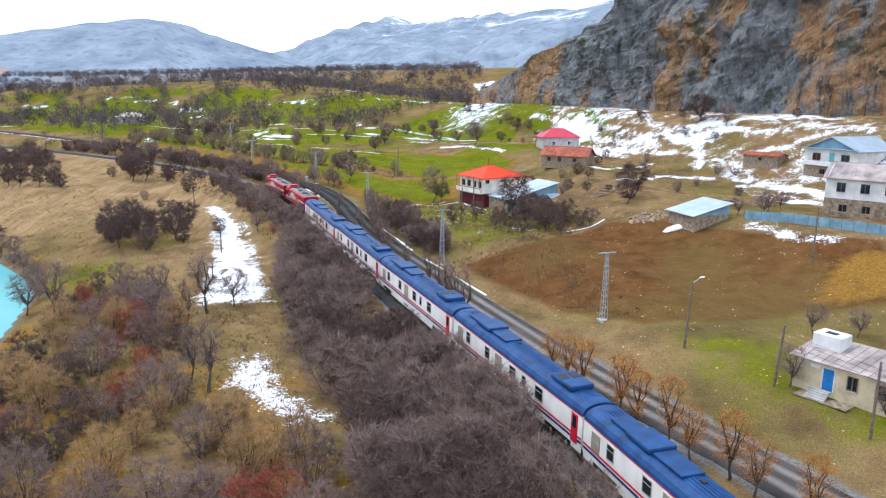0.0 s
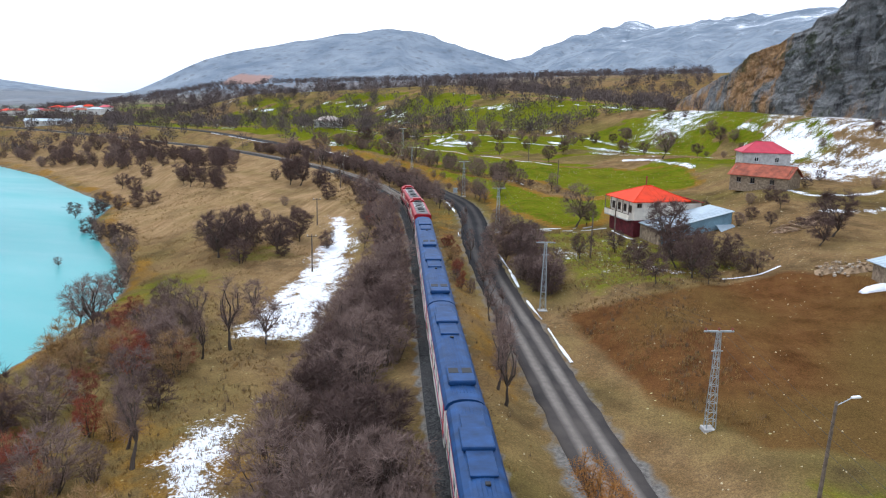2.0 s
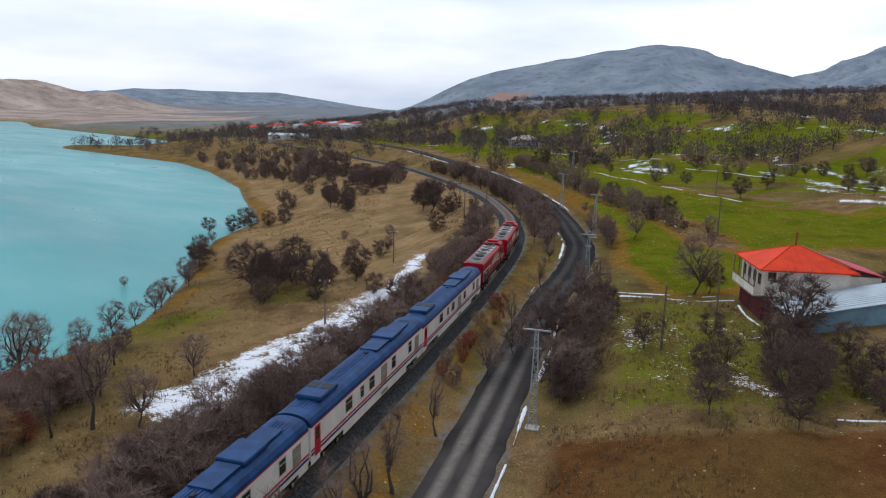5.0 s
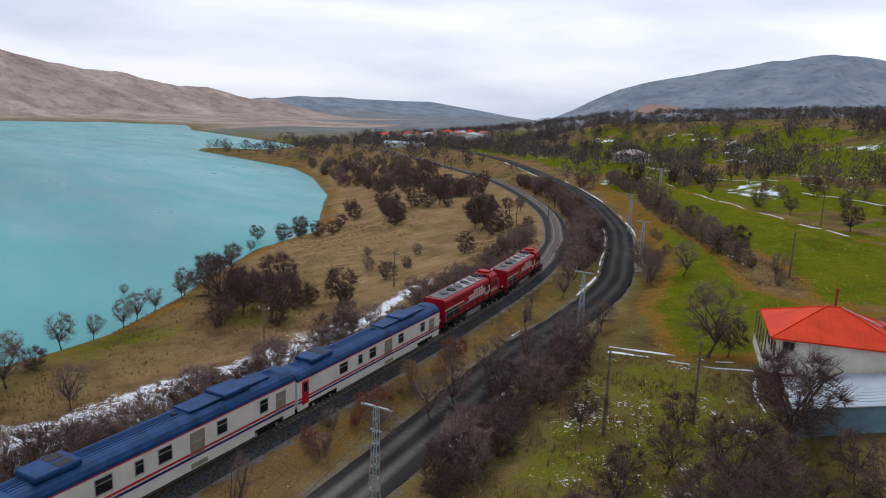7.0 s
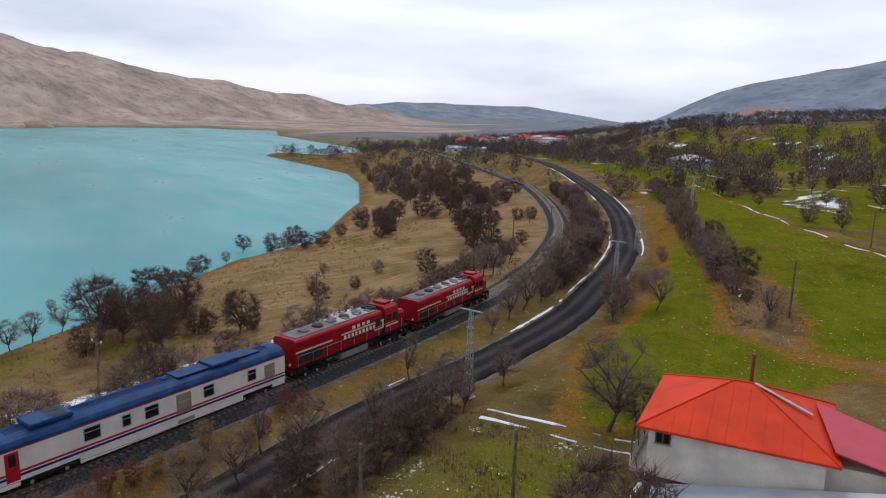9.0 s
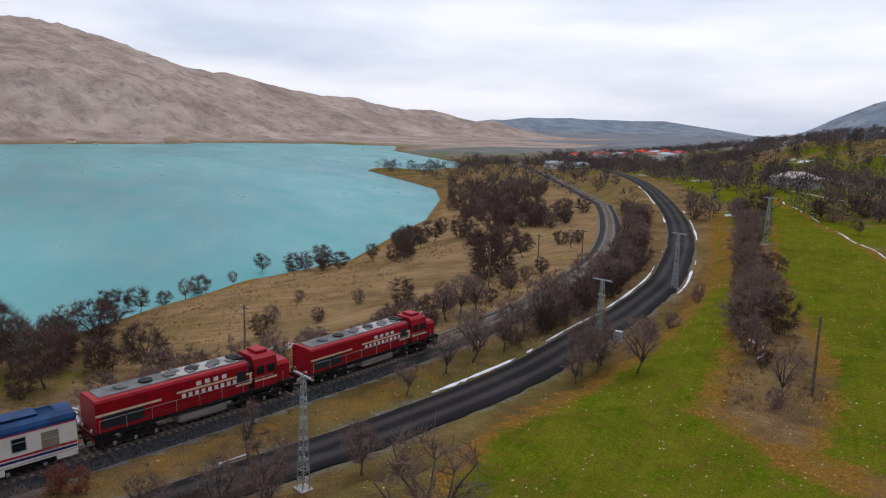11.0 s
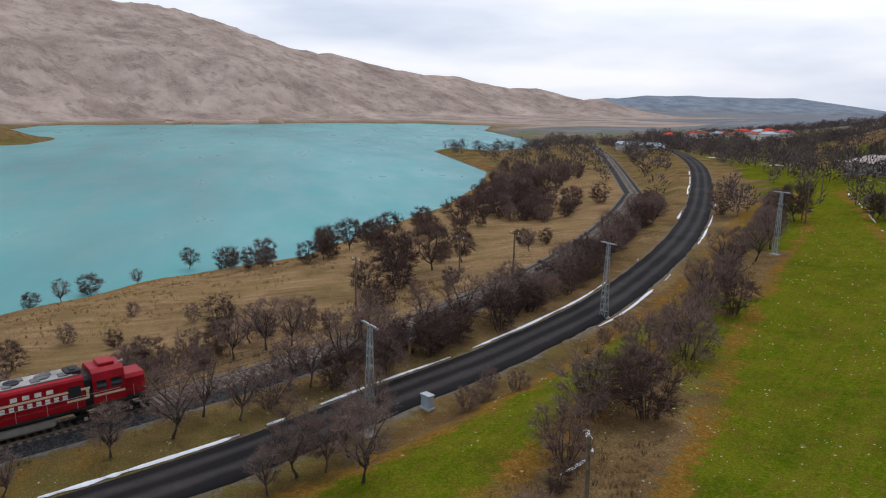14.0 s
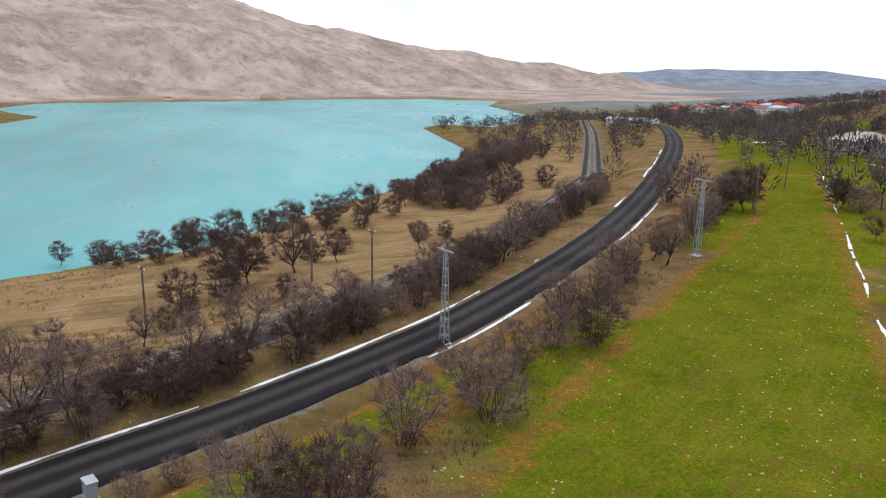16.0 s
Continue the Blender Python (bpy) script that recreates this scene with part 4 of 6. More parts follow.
def rail_at(s):
    return Vector([float(np.interp(s, RAIL_S, RAIL_LINE[:, k])) for k in range(3)])


def on_track(s, wheelbase):
    """The pose of a vehicle whose middle stands at s metres along the track."""
    a, b = rail_at(s - wheelbase / 2), rail_at(s + wheelbase / 2)
    d = (b - a).normalized()
    x = d.cross(Vector((0, 0, 1))).normalized()
    return Matrix.Translation((a + b) / 2) @ Matrix((x, d, x.cross(d))).transposed().to_4x4()


GAUGE = Matrix.Diagonal((1.06, 1.0, 1.1, 1.0))


front = float(RAIL_S[np.argmin(np.hypot(RAIL_LINE[:, 0] + 38.9, RAIL_LINE[:, 1] - 191.6))])
s_mid = front - 9.9
leader = locomotive(on_track(s_mid, 12) @ GAUGE)
copy_thing(leader, on_track(s_mid - 20.2, 12) @ GAUGE)
s_mid = s_mid - 20.2 - 9.9 - 0.3 - 13.2
first_coach = coach(on_track(s_mid, 19) @ GAUGE)
for k in range(1, 5):
    copy_thing(first_coach, on_track(s_mid - 26.5 * k, 19) @ GAUGE)


# ---- the village ----
M_PLASTER = plain("cream_plaster", (0.82, 0.75, 0.63), 0.85, 0, 0.2, 0.14, 0.5, 0.01)
M_HUT = plain("yellowed_plaster", (0.66, 0.55, 0.36), 0.9, 0, 0.1, 0.2, 0.6, 0.01)
M_LIME = plain("white_limewash", (0.70, 0.68, 0.64), 0.85, 0, 0.2, 0.14, 0.5, 0.01)
M_STONEWALL = plain("rubble_wall", (0.33, 0.25, 0.17), 0.9, 0, 0.2, 0.3, 2.0, 0.04)
M_MAROON = plain("maroon_paint", (0.13, 0.018, 0.025), 0.7, 0, 0.3, 0.25)
M_ROOF_RED = plain("red_roof_sheet", (0.68, 0.05, 0.012), 0.65, 0, 0.15, 0.12, 0.5)
M_ROOF_CRIMSON = plain("crimson_roof_sheet", (0.50, 0.03, 0.06), 0.55, 0, 0.4, 0.1, 0.5)
M_ROOF_RUST = plain("rusty_roof_sheet", (0.36, 0.085, 0.04), 0.7, 0, 0.3, 0.3, 0.7)
M_ROOF_ZINC = plain("zinc_roof_sheet", (0.40, 0.47, 0.52), 0.5, 0.1, 0.4, 0.1, 0.5)
M_ROOF_STAIN = plain("stained_zinc_sheet", (0.42, 0.345, 0.31), 0.7, 0.1, 0.2, 0.3, 0.45)
M_SHEET_BLUE = plain("blue_sheet", (0.19, 0.31, 0.38), 0.6, 0, 0.4, 0.2, 0.6)
M_TURQ = plain("turquoise_paint", (0.12, 0.42, 0.42), 0.7)
M_DOOR_BLUE = plain("blue_door_paint", (0.02, 0.17, 0.46), 0.5)
M_FRAME = plain("window_wood", (0.16, 0.11, 0.075), 0.7)
M_FRAME_W = plain("window_white", (0.66, 0.66, 0.64), 0.6)
M_WOOD = plain("weathered_wood", (0.20, 0.155, 0.115), 0.85, 0, 0.2, 0.3, 2.0, 0.02)
M_CONCRETE = plain("concrete", (0.44, 0.42, 0.39), 0.9, 0, 0.2, 0.18, 1.0, 0.02)
M_PIPE = plain("rusty_flue", (0.24, 0.05, 0.03), 0.7, 0.2)


def slab(shape, pts, thick):
    """A sheet with the given upper corners and thickness."""
    n = len(pts)
    low = [(x, y, z - thick) for x, y, z in pts]
    return shape.add(list(pts) + low, [tuple(range(n)), tuple(range(2 * n - 1, n - 1, -1))] + [(i, n + i, n + (i + 1) % n, (i + 1) % n) for i in range(n)])


def window(parent, side, u, z, w, hh, half, frame_mat=None):
    """A window on a wall. side: 0 -x, 1 +x, 2 -y, 3 +y; half: distance of that wall from the middle."""
    turn = (math.pi / 2, -math.pi / 2, math.pi, 0.0)[side]
    ob = new("window")
    ob.parent = parent
    ob.matrix_basis = Matrix.Translation({0: (-half, u, z), 1: (half, u, z), 2: (u, -half, z), 3: (u, half, z)}[side]) @ Matrix.Rotation(turn, 4, "Z")
    part("pane", Shape().box((0, 0.012, 0), (w, 0.03, hh)), M_GLASS, ob)
    fr = Shape()
    for dx in (-w / 2, 0, w / 2):
        fr.box((dx, 0.04, 0), (0.08, 0.07, hh + 0.08))
    for dz in (-hh / 2, hh / 2):
        fr.box((0, 0.04, dz), (w + 0.08, 0.07, 0.08))
    part("frame", fr, frame_mat or M_FRAME, ob)
    part("sill", Shape().box((0, 0.09, -hh / 2 - 0.07), (w + 0.25, 0.18, 0.06), 0.01), M_CONCRETE, ob)
    return ob


def walls(parent, name, L, W, z0, z1, mat):
    """Four walls with thickness, as one shell."""
    t = 0.25
    s = Shape()
    s.box((-L / 2 + t / 2, 0, (z0 + z1) / 2), (t, W, z1 - z0)).box((L / 2 - t / 2, 0, (z0 + z1) / 2), (t, W, z1 - z0))
    s.box((0, -W / 2 + t / 2, (z0 + z1) / 2), (L - 2 * t, t, z1 - z0)).box((0, W / 2 - t / 2, (z0 + z1) / 2), (L - 2 * t, t, z1 - z0))
    s.box((0, 0, z1 - 0.1), (L - 2 * t, W - 2 * t, 0.15))
    return part(name, s, mat, parent)


def hip_roof(parent, L, W, z, rise, over, mat, ridge=0.35):
    a, b, r = L / 2 + over, W / 2 + over, L * ridge / 2
    tops = [(-r, 0, z + rise), (r, 0, z + rise)]
    c = [(-a, -b, z), (a, -b, z), (a, b, z), (-a, b, z)]
    s = Shape()
    s.add(c + tops, [(0, 1, 5, 4), (1, 2, 5), (2, 3, 4, 5), (3, 0, 4)])
    s.add([(x, y, z - 0.16) for x, y, _ in c] + c, [(3, 2, 1, 0), (0, 1, 5, 4), (1, 2, 6, 5), (2, 3, 7, 6), (3, 0, 4, 7)])
    ob = part("roof", s, mat, parent)
    for p, q in ((c[0], tops[0]), (c[3], tops[0]), (c[1], tops[1]), (c[2], tops[1]), (tops[0], tops[1])):
        part("ridge_cap", Shape().tube((p[0], p[1], p[2] + 0.02), (q[0], q[1], q[2] + 0.02), 0.07, None, 6), mat, ob)
    n = int(L / 0.9)
    for k in range(1, n):
        x = -a + 2 * a * k / n
        for sgn in (-1, 1):
            reach = min(1.0, (a - abs(x)) / (a - r))
            part("seam", Shape().tube((x, sgn * b, z + 0.02), (x, sgn * b * (1 - reach), z + rise * reach + 0.02), 0.014, None, 4), mat, ob)
    return ob


def gable_roof(parent, L, W, z, rise, over, mat):
    """The ridge runs along x."""
    a, b = L / 2 + over, W / 2 + over
    ob = None
    for sgn in (-1, 1):
        s = slab(Shape(), [(-a, sgn * b, z - over * rise / (W / 2)), (a, sgn * b, z - over * rise / (W / 2)), (a, 0, z + rise), (-a, 0, z + rise)][::sgn], 0.1)
        ob = part("roof", s, mat, parent)
        n = int(L / 0.9)
        for k in range(1, n):
            x = -a + 2 * a * k / n
            part("seam", Shape().tube((x, sgn * b, z - over * rise / (W / 2) + 0.03), (x, 0, z + rise + 0.03), 0.025, None, 4), mat, ob)
    part("ridge_cap", Shape().tube((-a, 0, z + rise), (a, 0, z + rise), 0.09, None, 6), mat, ob)
    return ob


def gable_ends(parent, L, W, z, rise, mat):
    for sgn in (-1, 1):
        x = sgn * (L / 2 - 0.13)
        pts = [(x, -W / 2, z), (x, W / 2, z), (x, 0, z + rise)]
        s = Shape().add(pts + [(p[0] - sgn * 0.2, p[1], p[2]) for p in pts], [(0, 1, 2), (5, 4, 3), (0, 3, 4, 1), (1, 4, 5, 2), (2, 5, 3, 0)])
        part("gable", s, mat, parent)


def door(parent, side, u, z, w, hh, half, mat):
    ob = new("door")
    ob.parent = parent
    ob.matrix_basis = Matrix.Translation({0: (-half, u, z), 2: (u, -half, z), 3: (u, half, z), 1: (half, u, z)}[side]) @ Matrix.Rotation((math.pi / 2, -math.pi / 2, math.pi, 0.0)[side], 4, "Z")
    part("leaf", Shape().box((0, 0.03, hh / 2), (w, 0.06, hh), 0.01), mat, ob)
    part("door_frame", Shape().box((-w / 2 - 0.05, 0.04, hh / 2), (0.1, 0.1, hh)).box((w / 2 + 0.05, 0.04, hh / 2), (0.1, 0.1, hh)).box((0, 0.04, hh + 0.05), (w + 0.2, 0.1, 0.1)), M_FRAME_W, ob)
    part("handle", Shape().tube((w / 2 - 0.12, 0.1, 1.0), (w / 2 - 0.24, 0.1, 1.0), 0.02), M_STEEL, ob)
    return ob


def red_roof_house():
    cx, cy, turn = 16.2, 173.4, 31.5
    z0 = 9.3
    root = empty("village_house", pose(cx, cy, z0, 0, 0, turn), "two-storey cream house with a bright red sheet roof", "house")
    L, W, top = 10.2, 9.4, 6.5
    walls(root, "lower_wall", L, W, -1.2, 3.0, M_MAROON)
    walls(root, "upper_wall", L + 0.06, W + 0.06, 3.0, top, M_PLASTER)
    roof = hip_roof(root, L, W, top, 2.3, 0.75, M_ROOF_RED, 0.12)
    annex = part("annex_roof", slab(Shape(), [(L / 2 + 0.4, -4.6, top + 0.5), (L / 2 + 4.4, -4.2, top - 0.5), (L / 2 + 4.4, 2.6, top - 0.5), (L / 2 - 0.6, 2.6, top + 0.9)], 0.1), M_ROOF_CRIMSON, root, "crimson sheet roof of the annex")
    part("annex_wall", Shape().box((L / 2 + 2.1, -0.8, 2.3), (4.0, 6.0, 7.0)), M_PLASTER, root)
    part("flue", Shape().tube((0.4, 1.4, top + 1.2), (0.4, 1.4, top + 3.8), 0.12, None, 8).tube((0.4, 1.4, top + 3.75), (0.4, 1.4, top + 3.9), 0.2, 0.16, 8), M_PIPE, root)
    part("ridge_board", slab(Shape(), [(0.7, 0.18, top + 2.36), (0.7, -0.18, top + 2.36), (4.3, -0.32, top + 0.95), (4.3, 0.04, top + 0.95)], 0.06), M_STEEL, roof)
    # balcony along the west side
    part("balcony_slab", Shape().box((-L / 2 - 0.55, 0.2, 3.0), (1.2, W, 0.2), 0.02), M_CONCRETE, root)
    rail = Shape().box((-L / 2 - 1.08, 0.2, 3.55), (0.08, W, 0.95))
    part("parapet", rail, M_PLASTER, root)
    part("parapet_rail", Shape().box((-L / 2 - 1.08, 0.2, 4.1), (0.12, W, 0.09)), M_WOOD, root)
    for k in range(5):
        part("balcony_post", Shape().box((-L / 2 - 1.05, -W / 2 + 0.3 + k * (W - 0.2) / 4, 5.05), (0.12, 0.12, 2.9)), M_WOOD, root)
    for y in (-3.2, -1.2, 1.0, 3.2):
        window(root, 0, y, 4.9, 1.0, 1.3, L / 2 + 0.04)
    window(root, 2, -4.2, 5.7, 0.9, 0.7, W / 2 + 0.04)
    for y in (-2.6, 1.6):
        part("garage_door", Shape().box((-L / 2 - 0.03, y, 1.2), (0.06, 2.8, 2.4), 0.01), M_MAROON, root)
    return root


def lean_to_barn():
    root = empty("barn", pose(16.2, 173.4, 9.6, 0, 0, 31.5), "low barn with a pale blue sheet roof beside the house", "barn")
    u0, u1, v0, v1 = -4.2, 9.6, -12.6, -5.7
    za, zb = 2.3, 5.4
    roof = part("roof", slab(Shape(), [(u0 - 0.3, v0 - 0.3, za), (u1 + 0.3, v0 - 0.3, zb), (u1 + 0.3, v1 + 0.4, zb + 0.1), (u0 - 0.3, v1 + 0.4, za + 0.2)], 0.1), M_ROOF_ZINC, root)
    for k in range(1, 10):
        v = v0 + (v1 - v0) * k / 10
        part("seam", Shape().tube((u0 - 0.3, v, za + 0.03), (u1 + 0.3, v, zb + 0.06), 0.03, None, 4), M_ROOF_ZINC, roof)
    for k, v in enumerate((v0, v1)):
        s = Shape().add([(u0, v, -1.5), (u1, v, -1.0), (u1, v, zb - 0.1), (u0, v, za - 0.1), (u0, v + 0.2, -1.5), (u1, v + 0.2, -1.0), (u1, v + 0.2, zb - 0.1), (u0, v + 0.2, za - 0.1)],
                        [(0, 1, 2, 3), (7, 6, 5, 4), (0, 4, 5, 1), (1, 5, 6, 2), (2, 6, 7, 3), (3, 7, 4, 0)])
        part("wall", s, M_SHEET_BLUE if k == 0 else M_STONEWALL, root)
    part("wall", Shape().box((u1 - 0.1, (v0 + v1) / 2, 2.1), (0.2, v1 - v0, 6.2)), M_SHEET_BLUE, root)
    part("wall", Shape().box((u0 + 0.1, (v0 + v1) / 2, 0.3), (0.2, v1 - v0, 3.6)), M_STONEWALL, root)
    part("porch_roof", slab(Shape(), [(u1 - 3.2, v0 - 2.6, 1.7), (u1 + 0.4, v0 - 2.6, 1.7), (u1 + 0.4, v0, 3.0), (u1 - 3.2, v0, 3.0)], 0.08), M_ROOF_ZINC, root)
    part("porch_wall", Shape().box((u1 - 1.4, v0 - 1.3, 0.2), (3.2, 2.3, 3.0)), M_STONEWALL, root)
    return root


def simple_house(name, label, cx, cy, turn, L, W, eave, rise, wall_mat, roof_mat, hip, wins, sunk=1.0, low=None, over=0.5, base=None):
    z0 = ground_z(cx, cy) if base is None else base
    root = empty(name, pose(cx, cy, z0, 0, 0, turn), label, "house")
    if low:
        walls(root, "lower_wall", L, W, -sunk, eave * 0.45, low)
        walls(root, "upper_wall", L + 0.06, W + 0.06, eave * 0.45, eave, wall_mat)
    else:
        walls(root, "wall", L, W, -sunk, eave, wall_mat)
    if hip:
        hip_roof(root, L, W, eave, rise, over, roof_mat)
    else:
        gable_roof(root, L, W, eave, rise, over, roof_mat)
        gable_ends(root, L, W, eave, rise, M_SHEET_BLUE if "blue" in label else wall_mat)
    for side, u, z, w, hh in wins:
        window(root, side, u, z, w, hh, (L if side < 2 else W) / 2 + 0.04, M_FRAME_W if hip else None)
    return root


red_roof_house()
lean_to_barn()
simple_house("farmhouse", "small stone farmhouse with a rose-red hipped roof", 43, 239, 8, 11.5, 8, 3.6, 2.6, M_CONCRETE, M_ROOF_CRIMSON, True, [(2, -2.5, 1.8, 1, 1.1), (2, 2.5, 1.8, 1, 1.1)])
simple_house("stable", "low yellowish stable with a rusty red roof", 40, 204.5, -28, 12.5, 7, 2.8, 2.0, M_STONEWALL, M_ROOF_RUST, False, [(2, -4.2, 1.5, 0.9, 1), (2, -1.2, 1.5, 0.9, 1.2), (2, 3, 1.5, 0.9, 1)])
simple_house("farmhouse", "white two-storey house with stained sheet roof and stone base", 78.5, 125, -40, 16, 8.5, 6.6, 2.2, M_LIME, M_ROOF_STAIN, False, [(2, x, 4.9, 1.3, 1.5) for x in (-5.6, -2.0, 1.6, 5.2)] + [(2, x, 1.4, 1.2, 1.2) for x in (-5, -1.5, 2)] + [(0, 0, 4.9, 1.2, 1.4)], 1.5, M_STONEWALL)
h = simple_house("farmhouse", "pale two-storey house with blue gable and balcony", 94.9, 163.8, 28, 15, 12, 6.2, 2.6, M_LIME, M_ROOF_ZINC, False, [(0, -3.4, 4.4, 1.8, 1.5), (0, 3.2, 4.4, 1.8, 1.5), (0, 1.5, 1.2, 1.2, 1.1), (2, 4.6, 4.4, 1.6, 1.4)], 2.5, M_STONEWALL, base=17.6)
part("balcony", Shape().box((-8.1, 0, 3.0), (1.2, 11.6, 0.9), 0.05), M_LIME, h)
part("balcony_canopy", Shape().box((-8.2, 0, 6.25), (1.4, 12.4, 0.14), 0.03), M_SHEET_BLUE, h)
door(h, 0, -0.4, 3.3, 1.2, 2.1, 7.6, M_TURQ)
simple_house("farmhouse", "far white house with a grey hipped roof among trees", -139, 359, 20, 13, 9, 3.2, 2.0, M_CONCRETE, M_ROOF_STAIN, True, [(2, -3, 1.7, 1.3, 1.2), (2, 3, 1.7, 1.3, 1.2)])
simple_house("shack", "small ochre shack on the snowy slope", 82.3, 178.4, -52, 8.5, 4, 2.3, 0.5, M_STONEWALL, M_ROOF_RUST, False, [(2, 0, 1.3, 0.8, 0.8)])


def open_shed():
    cx, cy = 49.8, 131.2
    z0 = ground_z(cx, cy)
    root = empty("shed", pose(cx, cy, z0, 0, 0, -74), "low stone shed with a white sheet roof", "shed")
    walls(root, "wall", 7.4, 6.8, -1.6, 1.5, M_STONEWALL)
    part("gable", Shape().add([(3.7, -3.4, 1.5), (3.7, 3.4, 1.5), (3.7, 3.4, 3.4), (3.5, -3.4, 1.5), (3.5, 3.4, 1.5), (3.5, 3.4, 3.4)], [(0, 1, 2), (5, 4, 3), (0, 3, 4, 1), (1, 4, 5, 2), (2, 5, 3, 0)]), M_SHEET_BLUE, root)
    roof = part("roof", slab(Shape(), [(-4.2, -4.1, 1.5), (4.2, -4.1, 1.5), (4.2, 3.9, 3.6), (-4.2, 3.9, 3.6)], 0.1), M_ROOF_ZINC, root)
    for k in range(1, 9):
        x = -4.2 + 8.4 * k / 9
        part("seam", Shape().tube((x, -4.1, 1.53), (x, 3.9, 3.63), 0.025, None, 4), M_ROOF_ZINC, roof)
    part("rear_wall", Shape().box((0, 3.3, 2.4), (7.3, 0.2, 1.9)), M_STONEWALL, root)
    return root


open_shed()


def station_hut():
    d = math.degrees(math.atan2(-7.8, 5.5))
    root = empty("station_hut", pose(43.3, 67.6, ground_z(40.4, 66.6) + 0.42, 0, 0, d), "cream single-storey hut with blue door and rusty sheet roof", "house")
    L, W, top = 11.5, 5.2, 2.9
    walls(root, "wall", L, W, -0.6, top, M_HUT)
    roof = part("roof", slab(Shape(), [(-L / 2 - 0.4, -W / 2 - 0.5, top), (L / 2 + 0.4, -W / 2 - 0.5, top), (L / 2 + 0.4, W / 2 + 0.4, top + 0.9), (-L / 2 - 0.4, W / 2 + 0.4, top + 0.9)], 0.1), M_ROOF_STAIN, root)
    for k in range(1, 13):
        x = -L / 2 + L * k / 13
        part("seam", Shape().tube((x, -W / 2 - 0.5, top + 0.03), (x, W / 2 + 0.4, top + 0.93), 0.03, None, 4), M_ROOF_STAIN, roof)
    part("cistern", Shape().box((-L / 2 + 1.7, 0.9, top + 1.1), (2.8, 2.2, 1.6), 0.08), M_LIME, root)
    part("cistern_hole", Shape().box((-L / 2 + 1.7, 0.8, top + 1.91), (1.1, 0.8, 0.04)), M_DARK, root)
    door(root, 2, -L / 2 + 3.4, 0.25, 1.0, 2.1, W / 2 + 0.02, M_DOOR_BLUE)
    window(root, 2, -L / 2 + 5.6, 1.6, 0.9, 1.3, W / 2 + 0.02)
    window(root, 2, -L / 2 + 8.2, 1.6, 1.1, 1.3, W / 2 + 0.02)
    part("sign_board", Shape().box((-L / 2 + 2.1, -W / 2 - 0.04, 2.3), (0.9, 0.05, 0.35)), M_LAMP, root)
    for k in range(5):
        part("step", Shape().box((-L / 2 + 3.0, -W / 2 - 0.5 - 0.3 * (4 - k) * 0.9, -0.4 + 0.07 + 0.14 * k), (1.9, 0.32, 0.14), 0.01), M_CONCRETE, root)
    part("apron", Shape().box((-L / 2 + 3.6, -W / 2 - 0.9, -0.44), (5.0, 1.9, 0.12), 0.02), M_STONEWALL, root)
    return root


station_hut()

# fence of blue sheets below the white house
fence = empty("sheet_fence", pose(0, 0, 0), "pale blue corrugated sheet fence with posts", "fence")
for k in range(15):
    s = k / 14
    x, y = 56 + 13 * s, 126.5 - 20.5 * s + 1.5 * math.sin(3.1 * s)
    x2, y2 = 56 + 13 * (s + 1 / 14), 126.5 - 20.5 * (s + 1 / 14) + 1.5 * math.sin(3.1 * (s + 1 / 14))
    z = ground_z((x + x2) / 2, (y + y2) / 2)
    part("sheet", Shape().box(((x + x2) / 2, (y + y2) / 2, z + 0.75), (math.hypot(x2 - x, y2 - y) + 0.02, 0.05, 1.6), 0.01, math.atan2(y2 - y, x2 - x)), M_SHEET_BLUE, fence)
    part("post", Shape().box((x, y, z + 0.7), (0.09, 0.09, 1.9)), M_WOOD, fence)


# ---- power line, poles ----
def lattice_mast(x, y, tall, turn):
    """A slim lattice mast of two sides with rungs, a crossarm and three insulators."""
    root = empty("lattice_mast", pose(x, y, ground_z(x, y), 0, 0, turn), "grey galvanised lattice power mast with crossarm and insulators", "power mast", "masts of the power line")
    for sx in (-1, 1):
        for sy in (-1, 1):
            part("leg", Shape().tube((sx * 0.42, sy * 0.3, -0.3), (sx * 0.14, sy * 0.12, tall), 0.05, 0.04, 5), M_STEEL, root)
    n = 11
    for k in range(n):
        s0, s1 = k / n, (k + 1) / n
        z = tall * s1
        wx0, wx1, wy = 0.42 - 0.28 * s0, 0.42 - 0.28 * s1, 0.3 - 0.18 * s1
        brace = Shape()
        for sy in (-1, 1):
            brace.tube((-wx1, sy * wy, z), (wx1, sy * wy, z), 0.03, None, 4)
            brace.tube((-wx0 if k % 2 else wx0, sy * wy, tall * s0), (wx1 if k % 2 else -wx1, sy * wy, z), 0.022, None, 4)
        for sx in (-1, 1):
            brace.tube((sx * wx1, -wy, z), (sx * wx1, wy, z), 0.03, None, 4)
        part("brace", brace, M_STEEL, root)
    part("crossarm", Shape().box((0, 0, tall + 0.05), (2.6, 0.16, 0.14), 0.02), M_STEEL, root)
    part("bracket", Shape().box((0, 0, tall - 1.7), (1.0, 0.1, 0.1), 0.02), M_STEEL, root)
    for dx in (-1.15, 0, 1.15):
        part("insulator", Shape().tube((dx, 0, tall + 0.1), (dx, 0, tall + 0.36), 0.05, 0.05, 8).tube((dx, 0, tall + 0.24), (dx, 0, tall + 0.34), 0.14, 0.1, 8), M_PIPE, root)
    part("footing", Shape().box((0, 0, -0.1), (1.3, 1.1, 0.4), 0.05), M_CONCRETE, root)
    return root


